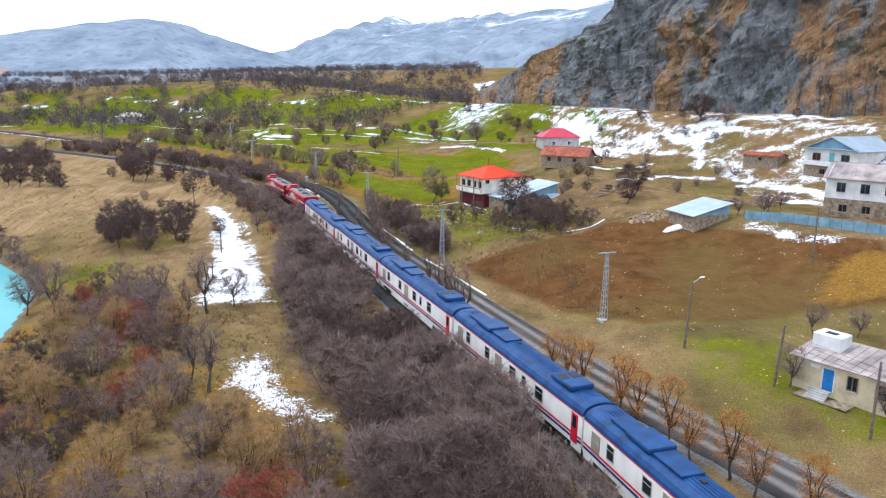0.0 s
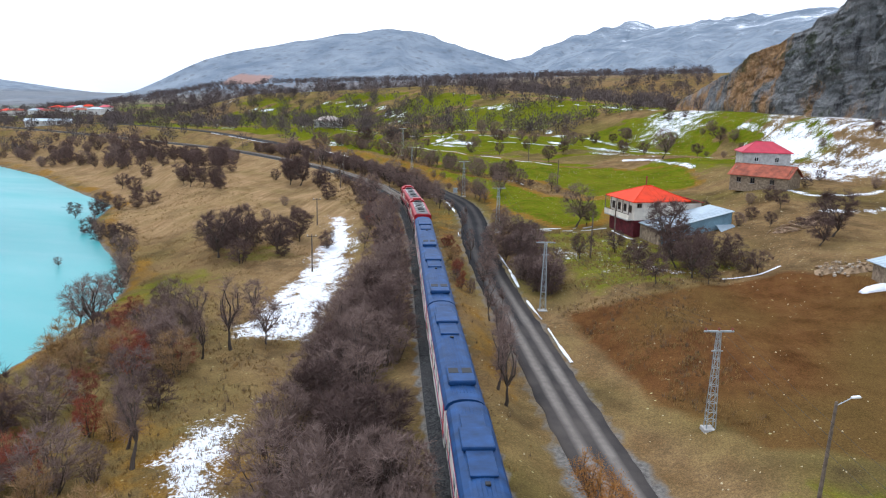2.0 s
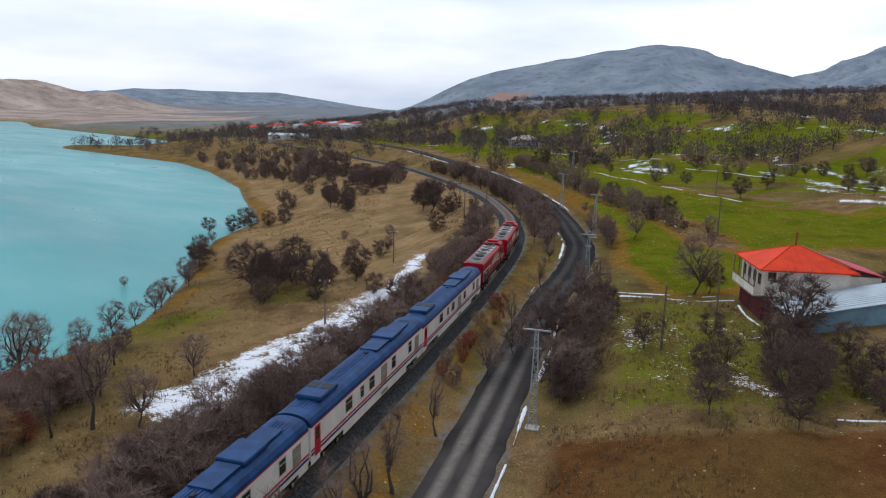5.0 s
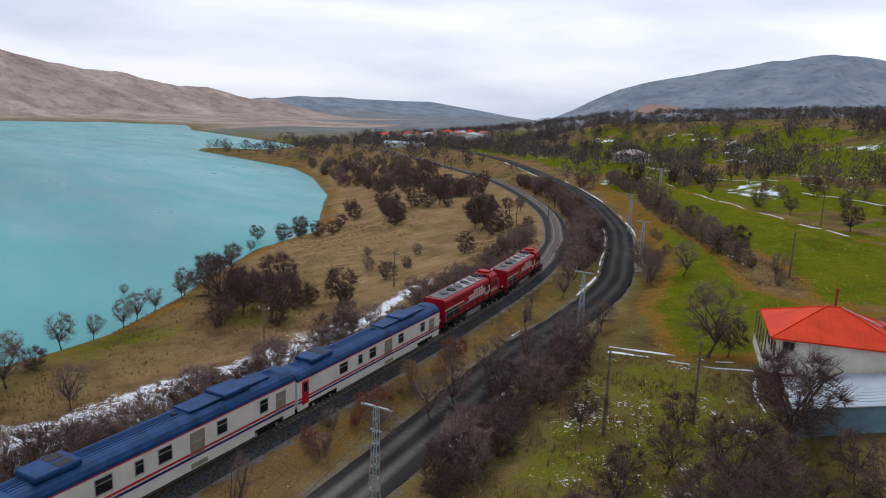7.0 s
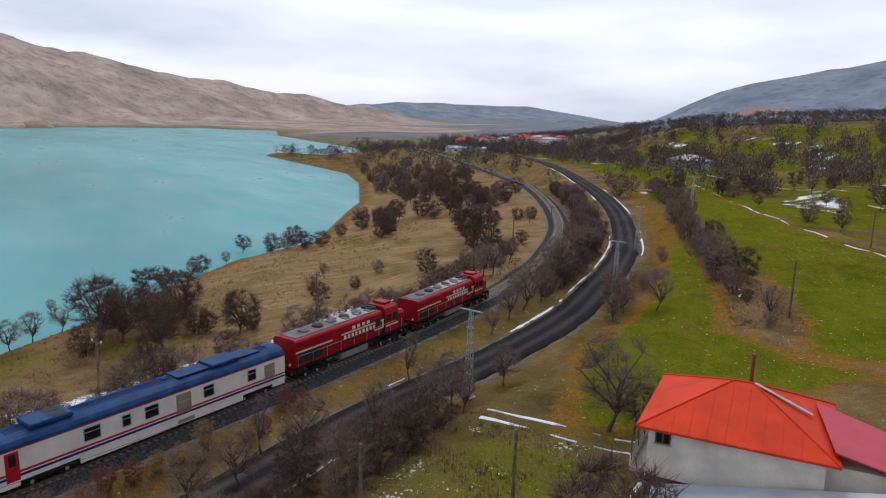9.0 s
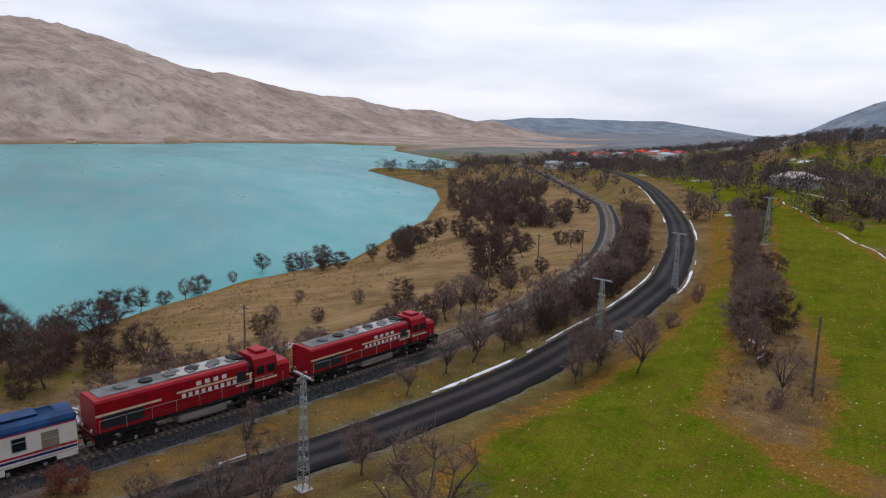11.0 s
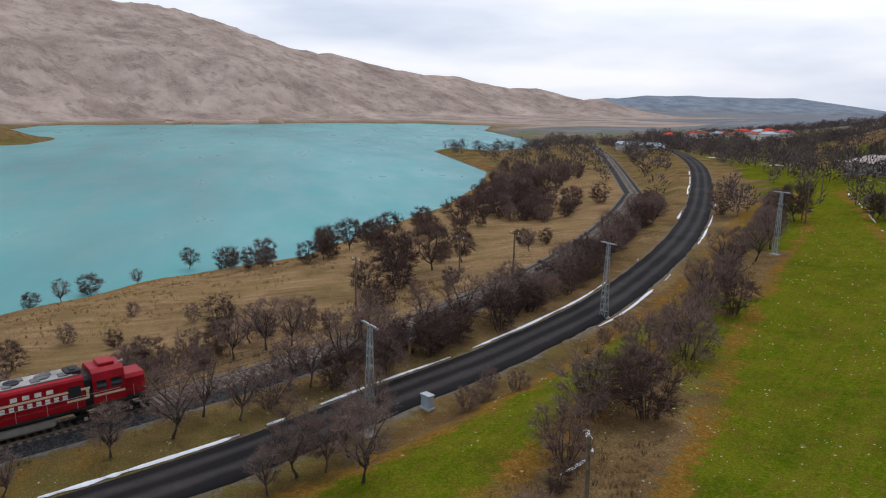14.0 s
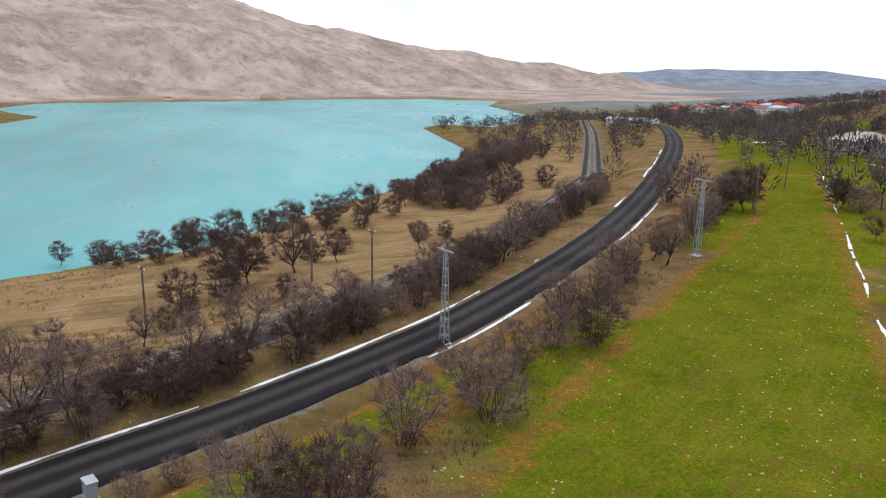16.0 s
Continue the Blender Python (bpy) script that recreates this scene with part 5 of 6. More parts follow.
MASTS = [(39, 52, 8.8), (24.6, 94, 8.8), (4.3, 128.3, 9.6), (-29.5, 208.8, 8.8), (-54.5, 240.5, 9.0), (-70.5, 276, 9.4)]
for x, y, tall in MASTS:
    lattice_mast(x, y, tall, 20)
# the mast between the road's bends, hidden by trees in part
MASTS.insert(3, (-12, 171, 8.8))
lattice_mast(-12, 171, 8.8, 20)


def wire(name, a, b, sag, label, category):
    pts = []
    for k in range(17):
        s = k / 16
        p = Vector(a).lerp(Vector(b), s)
        p.z -= 4 * sag * s * (1 - s)
        pts.append(p)
    sh = Shape().path(pts, [0.011] * 17, 4)
    ob = new(name, sh.mesh(name, M_DARK))
    return tagged(ob, label, category, "conductors of the power line")


for (xa, ya, ta), (xb, yb, tb) in zip(MASTS, MASTS[1:]):
    for dx in (-1.15, 0, 1.15):
        c, s_ = math.cos(radians(20)), math.sin(radians(20))
        wire("power_cable", (xa + dx * c, ya + dx * s_, ground_z(xa, ya) + ta + 0.36), (xb + dx * c, yb + dx * s_, ground_z(xb, yb) + tb + 0.36), 0.8, "thin sagging dark power cable between masts", "cable")


def wooden_pole(x, y, tall, arm=False, lamp=False, lean=0.0):
    root = empty("wooden_pole", pose(x, y, ground_z(x, y), lean, 0, 30), "weathered dark wooden utility pole", "utility pole", "wooden poles")
    part("post", Shape().tube((0, 0, -0.4), (0, 0, tall), 0.15, 0.1, 8), M_WOOD, root)
    if arm:
        part("crossarm", Shape().box((0, 0, tall - 0.35), (1.7, 0.1, 0.12), 0.01), M_WOOD, root)
        for dx in (-0.7, 0.7):
            part("insulator", Shape().tube((dx, 0, tall - 0.29), (dx, 0, tall - 0.05), 0.05, 0.06, 6), M_LAMP, root)
    if lamp:
        part("lamp_arm", Shape().tube((0, 0, tall - 0.3), (1.2, 0, tall + 0.2), 0.035, None, 5), M_STEEL, root)
        part("lamp_head", Shape().box((1.5, 0, tall + 0.22), (0.7, 0.25, 0.13), 0.04), M_LAMP, root)
    return root


for x, y, tall, arm, lamp, lean in ((31.2, 82.5, 8.0, False, True, 3), (57, 105, 8.0, False, False, 0), (-7, 216.5, 7.6, False, False, 2), (-24, 268, 7.0, False, False, 0), (-91, 298, 8.0, False, False, 0),
                                    (-111, 318, 8.0, False, False, -2), (-79, 229, 6.0, True, False, 0), (-37.5, 141, 6.5, True, False, 0), (-52, 172, 6.0, True, False, 0), (-65, 212, 6.5, True, False, 0),
                                    (-75, 236, 7.0, True, False, 0), (8.5, 149, 7.5, False, False, 1), (11.5, 158, 7.5, False, False, 0), (40, 61, 7, False, False, 0), (36.2, 71, 6.5, False, False, 4)):
    wooden_pole(x, y, tall, arm, lamp, lean)


def cable_box(x, y):
    root = empty("junction_box", pose(x, y, ground_z(x, y), 0, 0, 30), "pale grey metal junction box beside the road", "utility box")
    part("plinth", Shape().box((0, 0, 0.05), (1.2, 0.8, 0.3), 0.03), M_CONCRETE, root)
    part("cabinet", Shape().box((0, 0, 0.7), (1.0, 0.62, 1.1), 0.04), M_ROOF_ZINC, root)
    part("lid", Shape().box((0, 0, 1.28), (1.12, 0.74, 0.09), 0.03), M_STEEL, root)
    part("cabinet_door", Shape().box((0, -0.32, 0.7), (0.84, 0.03, 0.94)), M_ROOF_ZINC, root)


cable_box(-33.2, 214.2)


# ---- the cliff behind the village ----
def make_cliff():
    foot = smooth_line([(20, 350, 30), (36, 318, 31), (44, 303, 30), (56, 275, 29), (72, 247, 29), (92, 220, 29), (112, 197, 29), (150, 142, 30), (205, 90, 32), (270, 40, 33)], 1.6)
    s = np.concatenate([[0], np.cumsum(np.linalg.norm(np.diff(foot, axis=0), axis=1))])
    tall = np.interp(s, [0, 38, 55, 87, 120, 153, 184, 252, 330, 420], [6, 17, 26, 38, 52, 68, 84, 100, 105, 100])
    _, nrm = normals(foot)
    rows, verts = 64, []
    for i, (p, n) in enumerate(zip(foot, nrm)):
        for j in range(rows + 6):
            v = min(j / rows, 1.0)
            z = p[2] - 2 + tall[i] * v
            q = Vector((s[i] * 0.035, v * tall[i] * 0.016, 3.1))
            pillar = noise.fractal(q * 1.0, 0.9, 2.1, 5)
            rough = noise.fractal(Vector((s[i] * 0.16, z * 0.12, 7.7)), 0.7, 2.2, 6)
            ledge = 0.5 * math.sin(z * 0.33 + 3.0 * noise.noise(Vector((s[i] * 0.02, 0, 5))))
            back = tall[i] * (0.16 * v + 0.14 * v * v) + (6.5 * pillar + 3.6 * rough + 1.2 * ledge) * min(1, tall[i] / 40) * min(1.0, 0.25 + v * 3)
            if j > rows:
                back += 9.0 * (j - rows)
                z += 2.0 * (j - rows) + 1.2 * rough
            z += 3.5 * noise.fractal(Vector((s[i] * 0.06, 2.2, 9.1)), 0.8, 2.1, 4) * v * min(1, tall[i] / 30)
            verts.append((p[0] - n[0] * back, p[1] - n[1] * back, z))
    k = rows + 6
    faces = [(i * k + j, i * k + j + 1, (i + 1) * k + j + 1, (i + 1) * k + j) for i in range(len(foot) - 1) for j in range(k - 1)]
    ob = link_mesh("cliff", verts, faces, M_CLIFF, smooth=False)
    return tagged(ob, "steep grey and ochre limestone cliff", "cliff", kind="structure")


make_cliff()


# ---- trees and shrubs ----
class Grown:
    """A bare tree in the making: limbs for the trunk mesh, branches and twigs for the crown."""

    def __init__(self, seed):
        self.r = random.Random(seed)
        self.wood, self.fine = Shape(), Shape()

    def aside(self, d, amount):
        r = self.r
        return (d + Vector((r.gauss(0, 1), r.gauss(0, 1), r.gauss(0, 0.7))) * amount).normalized()

    def limb(self, p, goal, rad, shape, bends=4, sides=5, bow=0.12):
        """A tapering bent limb from p to goal."""
        r = self.r
        span = (goal - p).length
        off = Vector((r.gauss(0, 1), r.gauss(0, 1), r.gauss(0.3, 0.5))) * bow * span
        pts = []
        for k in range(bends + 1):
            s = k / bends
            q = p.lerp(goal, s) + off * 4 * s * (1 - s) * 0.5
            if 0 < k < bends:
                q += Vector((r.gauss(0, 1), r.gauss(0, 1), r.gauss(0, 1))) * 0.03 * span
            pts.append(q)
        shape.path(pts, [rad * (1 - 0.72 * k / bends) for k in range(bends + 1)], sides)
        return pts

    def bough(self, a, goal, rad):
        """A thin bent branch, tapering to a point."""
        r = self.r
        m = a.lerp(goal, 0.5) + Vector((r.gauss(0, 1), r.gauss(0, 1), r.gauss(0.4, 0.6))) * 0.09 * (goal - a).length
        o = (goal - a).orthogonal().normalized()
        o.rotate(Matrix.Rotation(r.uniform(0, 6.28), 3, (goal - a).normalized()))
        self.fine.add([a - o * rad, a + o * rad, m + o * rad * 0.7, m - o * rad * 0.7, goal], [(0, 1, 2, 3), (3, 2, 4)])
        return [a, m, goal]

    def twigs(self, pts, d, count, length, width, wide=0.8):
        r = self.r
        for _ in range(count):
            k = (0.25 + 0.75 * r.random()) * (len(pts) - 1) * 0.999
            a = pts[int(k)].lerp(pts[int(k) + 1], k - int(k))
            w = self.aside(d, wide)
            b = a + w * length * r.uniform(0.45, 1.4)
            o = w.orthogonal().normalized()
            o.rotate(Matrix.Rotation(r.uniform(0, 6.28), 3, w))
            o *= width
            self.fine.add([a - o, a + o, b], [(0, 1, 2)])

    def leaves(self, pts, count, size):
        r = self.r
        for _ in range(count):
            k = r.random() * (len(pts) - 1)
            a = pts[int(k)].lerp(pts[int(k) + 1], k - int(k)) + Vector((r.gauss(0, 0.3), r.gauss(0, 0.3), r.gauss(0, 0.3)))
            u, w = Vector((r.gauss(0, 1), r.gauss(0, 1), r.gauss(0, 1))).normalized() * size, Vector((r.gauss(0, 1), r.gauss(0, 1), r.gauss(0, 1))).normalized() * size
            self.fine.add([a, a + u, a + u + w, a + w], [(0, 1, 2, 3)])


def tree(name, label, seed, tall, spread, limbs, twig_n, mat, trunk=0.28, stems=1, leafy=0, width=0.016, group="bare trees", branches=60):
    """A tree or shrub at the origin: trunk and crown under an Empty. spread: crown width over height."""
    g = Grown(seed)
    r = g.r
    rad = tall * spread * 0.5
    low = tall * trunk * (0.75 if stems == 1 else 0.1)
    mid, half = (low + tall) / 2, (tall - low) / 2
    lobes = [(r.uniform(0, 6.28), r.uniform(0.75, 1.15)) for _ in range(5)]

    def in_crown(shell):
        """A point in the uneven, rounded crown; shell near 1 lies at its outside."""
        while True:
            v = Vector((r.uniform(-1, 1), r.uniform(-1, 1), r.uniform(-1, 1)))
            if 0.05 < v.length < 1:
                break
        v = v.normalized() * (v.length ** (1 - 0.75 * shell))
        az = math.atan2(v.y, v.x)
        k = 0.82 + 0.18 * sum(s * math.cos(az - a + 2.2 * v.z * s) for a, s in lobes) / 2
        return Vector((v.x * rad * k, v.y * rad * k, mid + v.z * half * (0.85 + 0.15 * k)))

    arms = []
    if stems == 1:
        top = g.limb(Vector((0, 0, -0.3)), Vector((r.gauss(0, 0.04) * tall, r.gauss(0, 0.04) * tall, tall * trunk)), tall * 0.028, g.wood, 3, 7, 0.06)
        for k in range(limbs):
            a = 6.283 * k / limbs + r.uniform(-0.5, 0.5)
            start = top[-1] if k % 2 else top[-2].lerp(top[-1], r.uniform(0.4, 1))
            reach = r.uniform(0.35, 0.8)
            arms.append(g.limb(start, Vector((math.cos(a) * rad * reach, math.sin(a) * rad * reach, mid + half * r.uniform(0.0, 0.75))), tall * 0.015, g.wood, 4, 5))
    else:
        for k in range(stems):
            a = 6.283 * k / stems + r.uniform(-0.5, 0.5)
            reach = r.uniform(0.1, 0.85)
            b = Vector((math.cos(a), math.sin(a), 0)) * rad * 0.3 * reach
            arms.append(g.limb(b - Vector((0, 0, 0.2)), Vector((math.cos(a) * rad * reach, math.sin(a) * rad * reach, mid + half * r.uniform(0.1, 0.85))), tall * 0.009, g.wood, 4, 4, 0.07))
    nodes = [p for arm in arms for p in arm[1:]]
    each = max(1, twig_n // branches)
    centre = Vector((0, 0, low))
    for k in range(branches):
        goal = in_crown(r.uniform(0.1, 0.9))
        a = min(nodes, key=lambda p: (p - goal).length + 0.35 * abs(p.z - goal.z + 0.3))
        bp = g.bough(a, goal, tall * 0.0042)
        out = (goal - centre).normalized() * 0.7 + (goal - a).normalized() * 0.5 + Vector((0, 0, 0.25))
        g.twigs(bp, out.normalized(), each, tall * (0.135 if stems == 1 else 0.165), width * 0.82)
        if leafy:
            g.leaves(bp, leafy, 0.085)
    root = empty(name, Matrix.Translation((0, 0, -500)), label, "tree" if stems == 1 else "shrub", group)
    part("trunk", g.wood, M_BARK, root)
    part("crown", g.fine, mat, root)
    return root


TREES = {
    "orchard": [tree("fruit_tree", "small bare fruit tree with a rounded twiggy crown", 10 + k, 4.6, 1.1, 6, 2400, M_TWIG_DARK, 0.22, width=0.021, branches=150) for k in range(3)],
    "big": [tree("bare_tree", "large bare tree with a broad dark crown", 20 + k, 8.2, 1.05, 9, 4200, M_TWIG_DARK, 0.18, width=0.027, branches=210) for k in range(3)],
    "open": [tree("bare_tree", "bare grey-brown tree with open branches", 30 + k, 6.8, 0.85, 9, 2300, M_TWIG, 0.22, width=0.017, branches=150) for k in range(3)],
    "slim": [tree("poplar", "tall slender bare poplar sapling", 40 + k, 8.2, 0.3, 5, 1100, M_TWIG, 0.3, branches=70) for k in range(2)],
    "shrub": [tree("shrub", "dense bare grey-brown shrub thicket", 50 + k, 4.3, 1.2, 0, 2700, M_TWIG, 0.2, stems=12, width=0.020, group="shrubs", branches=150) for k in range(4)],
    "dark": [tree("thorn_bush", "dense dark leafless thorn bush", 60 + k, 4.0, 1.2, 0, 2700, M_TWIG_DARK, 0.2, stems=12, width=0.022, group="shrubs", branches=150) for k in range(4)],
    "red": [tree("willow_bush", "reddish leafless willow bush", 70 + k, 3.8, 1.05, 0, 2800, M_TWIG_RED, 0.2, stems=14, group="shrubs", branches=130) for k in range(2)],
    "tan": [tree("willow_bush", "straw-coloured dry willow bush", 80 + k, 4.0, 1.0, 0, 2600, M_TWIG_TAN, 0.2, stems=14, group="shrubs", branches=130) for k in range(2)],
    "leafy": [tree("young_tree", "young tree keeping dry orange-brown leaves", 90 + k, 5.4, 0.6, 6, 800, M_LEAF_DRY, 0.26, leafy=9, branches=80) for k in range(2)],
}
PLANTED = []
pick = random.Random(5)


def plant(kind, x, y, size=1.0):
    src = pick.choice(TREES[kind])
    z = max(ground_z(x, y), -0.25)
    s = size * pick.uniform(0.85, 1.15)
    ob = copy_thing(src, Matrix.Translation((x, y, z)) @ Matrix.Rotation(pick.uniform(0, 6.28), 4, "Z"))
    ob.scale = (s * pick.uniform(0.92, 1.1), s * pick.uniform(0.92, 1.1), s)
    PLANTED.append((x, y))
    return ob


def clear_of(x, y, rail=4.3, lane=4.3):
    a, b = np.array([x]), np.array([y])
    return to_line(a, b, TRACK_S)[0][0] > rail and to_line(a, b, ROAD_S)[0][0] > lane


def scatter(poly, count, kinds, size=(0.8, 1.2), gap=1.6, rail=4.3, seed=1):
    r = random.Random(seed)
    xs, ys = [p[0] for p in poly], [p[1] for p in poly]
    done, tries = [], 0
    while len(done) < count and tries < count * 30:
        tries += 1
        x, y = r.uniform(min(xs), max(xs)), r.uniform(min(ys), max(ys))
        if not inside(np.array([x]), np.array([y]), poly)[0] or not clear_of(x, y, rail):
            continue
        if any((x - a) ** 2 + (y - b) ** 2 < gap * gap for a, b in done):
            continue
        done.append((x, y))
        plant(r.choice(kinds), x, y, r.uniform(*size))


# lake shore
for x, y, s in ((-129, 193, 1.1), (-134, 201, 1.3), (-132, 213, 1.0), (-142, 224, 1.2), (-126, 227, 1.2), (-112, 171, 0.9), (-103, 164, 0.8), (-90, 156, 1.2), (-96, 160, 1.1), (-130, 186, 1.0),
                (-150, 228, 1.2), (-124, 233, 1.2), (-116, 239, 1.0), (-126, 246, 1.1), (-138, 254, 1.1), (-160, 262, 1.2), (-178, 262, 1.1), (-170, 255, 1.0), (-148, 238, 1.0)):
    plant(pick.choice(("dark", "orchard", "dark")), x, y, s)
for x, y, s in ((-70, 134, 0.6), (-73, 137, 0.7), (-77, 141, 0.6), (-64, 124, 0.7), (-67, 129, 0.6), (-84, 149, 0.7), (-60, 117, 0.7), (-92, 141, 0.35), (-80, 147, 0.6), (-58, 110, 0.9), (-106, 168, 0.6), (-117, 178, 0.5)):
    plant("open", x, y, s)
# the grove and the slope
for x, y, s in ((-58, 144, 0.95), (-60, 155, 0.85), (-49, 150, 0.85), (-54, 146, 0.8), (-50, 160, 0.8), (-63, 150, 0.7)):
    plant("big", x, y, s)
for x, y, s in ((-81, 219, 1.0), (-88, 227, 0.95), (-85, 221, 0.9), (-108, 212, 0.65), (-121, 240, 0.8), (-92, 233, 0.7), (-103, 211, 0.7), (-116, 217, 0.7), (-122, 222, 0.6)):
    plant("big", x, y, s)
for x, y, s in ((-77, 184, 0.5), (-68, 178, 0.6), (-58, 175, 0.8), (-61, 196, 1.0), (-95, 230, 0.8), (-99, 246, 0.9), (-98, 250, 0.7), (-130, 262, 0.9), (-137, 271, 0.9), (-71, 192, 0.5), (-64, 184, 0.6)):
    plant(pick.choice(("dark", "shrub")), x, y, s)
# scrub west of the line
scatter([(-26, 150), (-17, 128), (-9, 106), (-4, 88), (7, 70), (10.5, 58), (12.5, 46), (-2, 46), (-6, 72), (-12, 84), (-20, 112)], 112, ("shrub", "shrub", "shrub", "dark", "shrub", "dark"), (0.95, 1.45), 1.7, 3.7, seed=2)
scatter([(-47, 92), (-40, 70), (-28, 46), (-6, 42), (-4, 62), (-20, 66), (-24, 80), (-32, 104), (-44, 108)], 72, ("red", "tan", "dark", "shrub", "tan", "shrub"), (0.8, 1.35), 2.1, seed=3)
scatter([(-58, 112), (-50, 100), (-38, 100), (-34, 112), (-46, 122)], 10, ("dark", "red", "open"), (0.8, 1.1), 2.5, seed=4)
for x, y, s in ((-29, 103, 1.0), (-31, 100, 0.9), (-21, 76, 1.0), (-24, 79, 0.9), (-26, 106, 0.8), (-35, 118, 0.7)):
    plant("slim" if s > 0.85 else "open", x, y, s)
scatter([(-26, 160), (-34, 178), (-48, 200), (-66, 226), (-74, 228), (-54, 198), (-40, 172), (-33, 152)], 34, ("dark", "shrub", "open"), (0.55, 0.9), 2.0, 4.6, seed=5)
# between the line and the road
scatter([(-34, 196), (-48, 216), (-66, 236), (-110, 272), (-150, 300), (-120, 285), (-70, 246), (-48, 224), (-36, 208)], 96, ("shrub", "dark", "open", "shrub", "dark"), (0.75, 1.15), 1.8, 4.0, seed=6)
for x, y, s in ((-36, 196, 0.7), (-41, 203, 0.8), (-48, 213, 0.8), (-53, 218, 0.75), (-64, 232, 0.8), (-30, 190, 0.6), (-26, 184, 0.6), (-74, 243, 0.8), (-84, 252, 0.8)):
    plant("open", x, y, s)
for x, y, s in ((2, 111, 0.9), (4.5, 102, 1.0), (3.5, 106, 0.8), (6.5, 94, 1.0), (5, 97, 0.9), (-1.5, 121, 0.8), (-12, 150, 0.7), (-18, 168, 0.7)):
    plant("slim", x, y, s)
for x, y, s in ((17.8, 74, 1.1), (16.8, 77, 0.9), (20.3, 68.5, 1.2), (21.2, 66, 1.0), (23.2, 62.7, 1.15), (24.2, 60, 1.0), (26.2, 57, 1.1), (27.2, 54.5, 1.0), (15.6, 80, 0.9), (29.5, 50, 1.0)):
    plant("leafy", x, y, s)
# the far thicket between shore and line
scatter([(-140, 246), (-205, 262), (-280, 297), (-330, 316), (-300, 335), (-225, 312), (-160, 285), (-128, 262)], 80, ("dark", "shrub", "orchard"), (0.9, 1.4), 3.0, 6.0, seed=7)
# road's east side, hedges and yards
for x, y, s in ((-22, 201, 0.6), (-24, 205, 0.6), (-33, 219, 0.55), (-43, 235, 0.5), (-33, 222, 0.5), (-31, 217, 0.5), (-20, 207, 0.9), (-47, 239, 0.5)):
    plant("open" if s > 0.55 else "shrub", x, y, s)
HEDGE = smooth_line([(-7, 211, 0), (-14, 217, 0), (-22, 225, 0), (-36, 238, 0), (-53, 253, 0), (-68, 268, 0), (-90, 290, 0), (-112, 309, 0)], 2.6)
for k, p in enumerate(HEDGE):
    if k % 7 in (2, 4, 6):
        continue
    kind = ("shrub", "open", "shrub", "dark", "shrub")[k % 5]
    plant(kind, p[0] + pick.uniform(-1.5, 1.5), p[1] + pick.uniform(-1.5, 1.5), (0.6 if k < 4 else 1.0) * pick.uniform(0.8, 1.15))
for x, y, s in ((3, 175, 1.15), (20, 158, 1.0), (42, 150, 0.7)):
    plant("open" if x < 10 else "big", x, y, s)
for x, y, s in ((16, 147, 0.8), (19, 133, 0.9), (26, 134, 0.9), (33, 142, 0.9), (5, 176, 0.9), (7, 148, 0.8), (12, 155, 0.8), (15, 143, 0.7), (17, 139, 0.8), (22, 152, 0.9), (24, 149, 0.9), (28, 147, 0.9), (30, 150, 0.9), (26, 155, 0.8)):
    plant("orchard", x, y, s)
scatter([(-8, 165), (-10, 160), (-4, 148), (3, 132), (7, 133), (1, 150), (-4, 164)], 15, ("dark", "shrub", "dark"), (0.8, 1.1), 2.0, seed=8)
for x, y, s in ((37.6, 70.6, 0.6), (42.6, 62.6, 0.6), (46.5, 57.4, 0.8), (48, 86, 0.6), (52, 84, 0.6), (56, 130, 0.6), (60, 128, 0.6), (62, 131, 0.6), (66, 134, 0.5), (83, 205, 0.8)):
    plant("open", x, y, s)
# yards and slopes of the village
for x, y, s in ((44.5, 154.5, 0.8), (72, 180, 0.55), (75, 177, 0.5), (57, 164, 0.5), (47, 176, 0.5), (79, 214, 0.9), (41, 162, 0.5), (64, 172, 0.45), (69, 160, 0.45)):
    plant(pick.choice(("dark", "shrub")) if s < 0.7 else "big", x, y, s)
scatter([(36, 215), (60, 196), (84, 196), (100, 190), (76, 232), (52, 262), (36, 290), (24, 300)], 22, ("dark", "shrub", "orchard"), (0.4, 0.75), 4.0, seed=41)
scatter([(14, 178), (36, 160), (44, 178), (36, 196), (24, 206)], 10, ("dark", "orchard", "shrub"), (0.5, 0.8), 4.0, seed=42)
for x, y, s in ((22, 146, 0.8), (25, 143.5, 0.75), (29, 145.5, 0.7), (24, 139, 0.7), (31, 143, 0.8), (20, 152, 0.7)):
    plant(pick.choice(("big", "dark")), x, y, s)
# more scrub along the line and the road
scatter([(-2, 139), (-10, 158), (-16, 176), (-12, 178), (-5, 162), (3, 140)], 10, ("shrub", "open", "dark"), (0.6, 0.9), 2.4, 4.2, seed=43)
for x, y, s in ((-8.9, 153, 0.75), (-8, 147, 0.8), (-7, 143, 0.8), (-10.5, 160, 0.6), (-6, 136, 0.8), (-30, 209, 0.7), (-24, 203, 0.75), (-26, 207, 0.7), (-32, 194, 0.8), (-34, 199, 0.8)):
    plant("open", x, y, s)
for x, y, s in ((-72.5, 214.4, 1.25), (-73.7, 219, 1.1), (-120, 198, 1.2), (-117, 201, 1.0), (-123, 194.6, 1.1), (-53, 155, 1.1), (-100, 208, 1.0), (-104, 212, 1.0), (-47, 148, 0.9), (-42, 156, 0.8), (-60.5, 147, 1.1), (-62, 151, 1.0)):
    plant("dark", x, y, s)
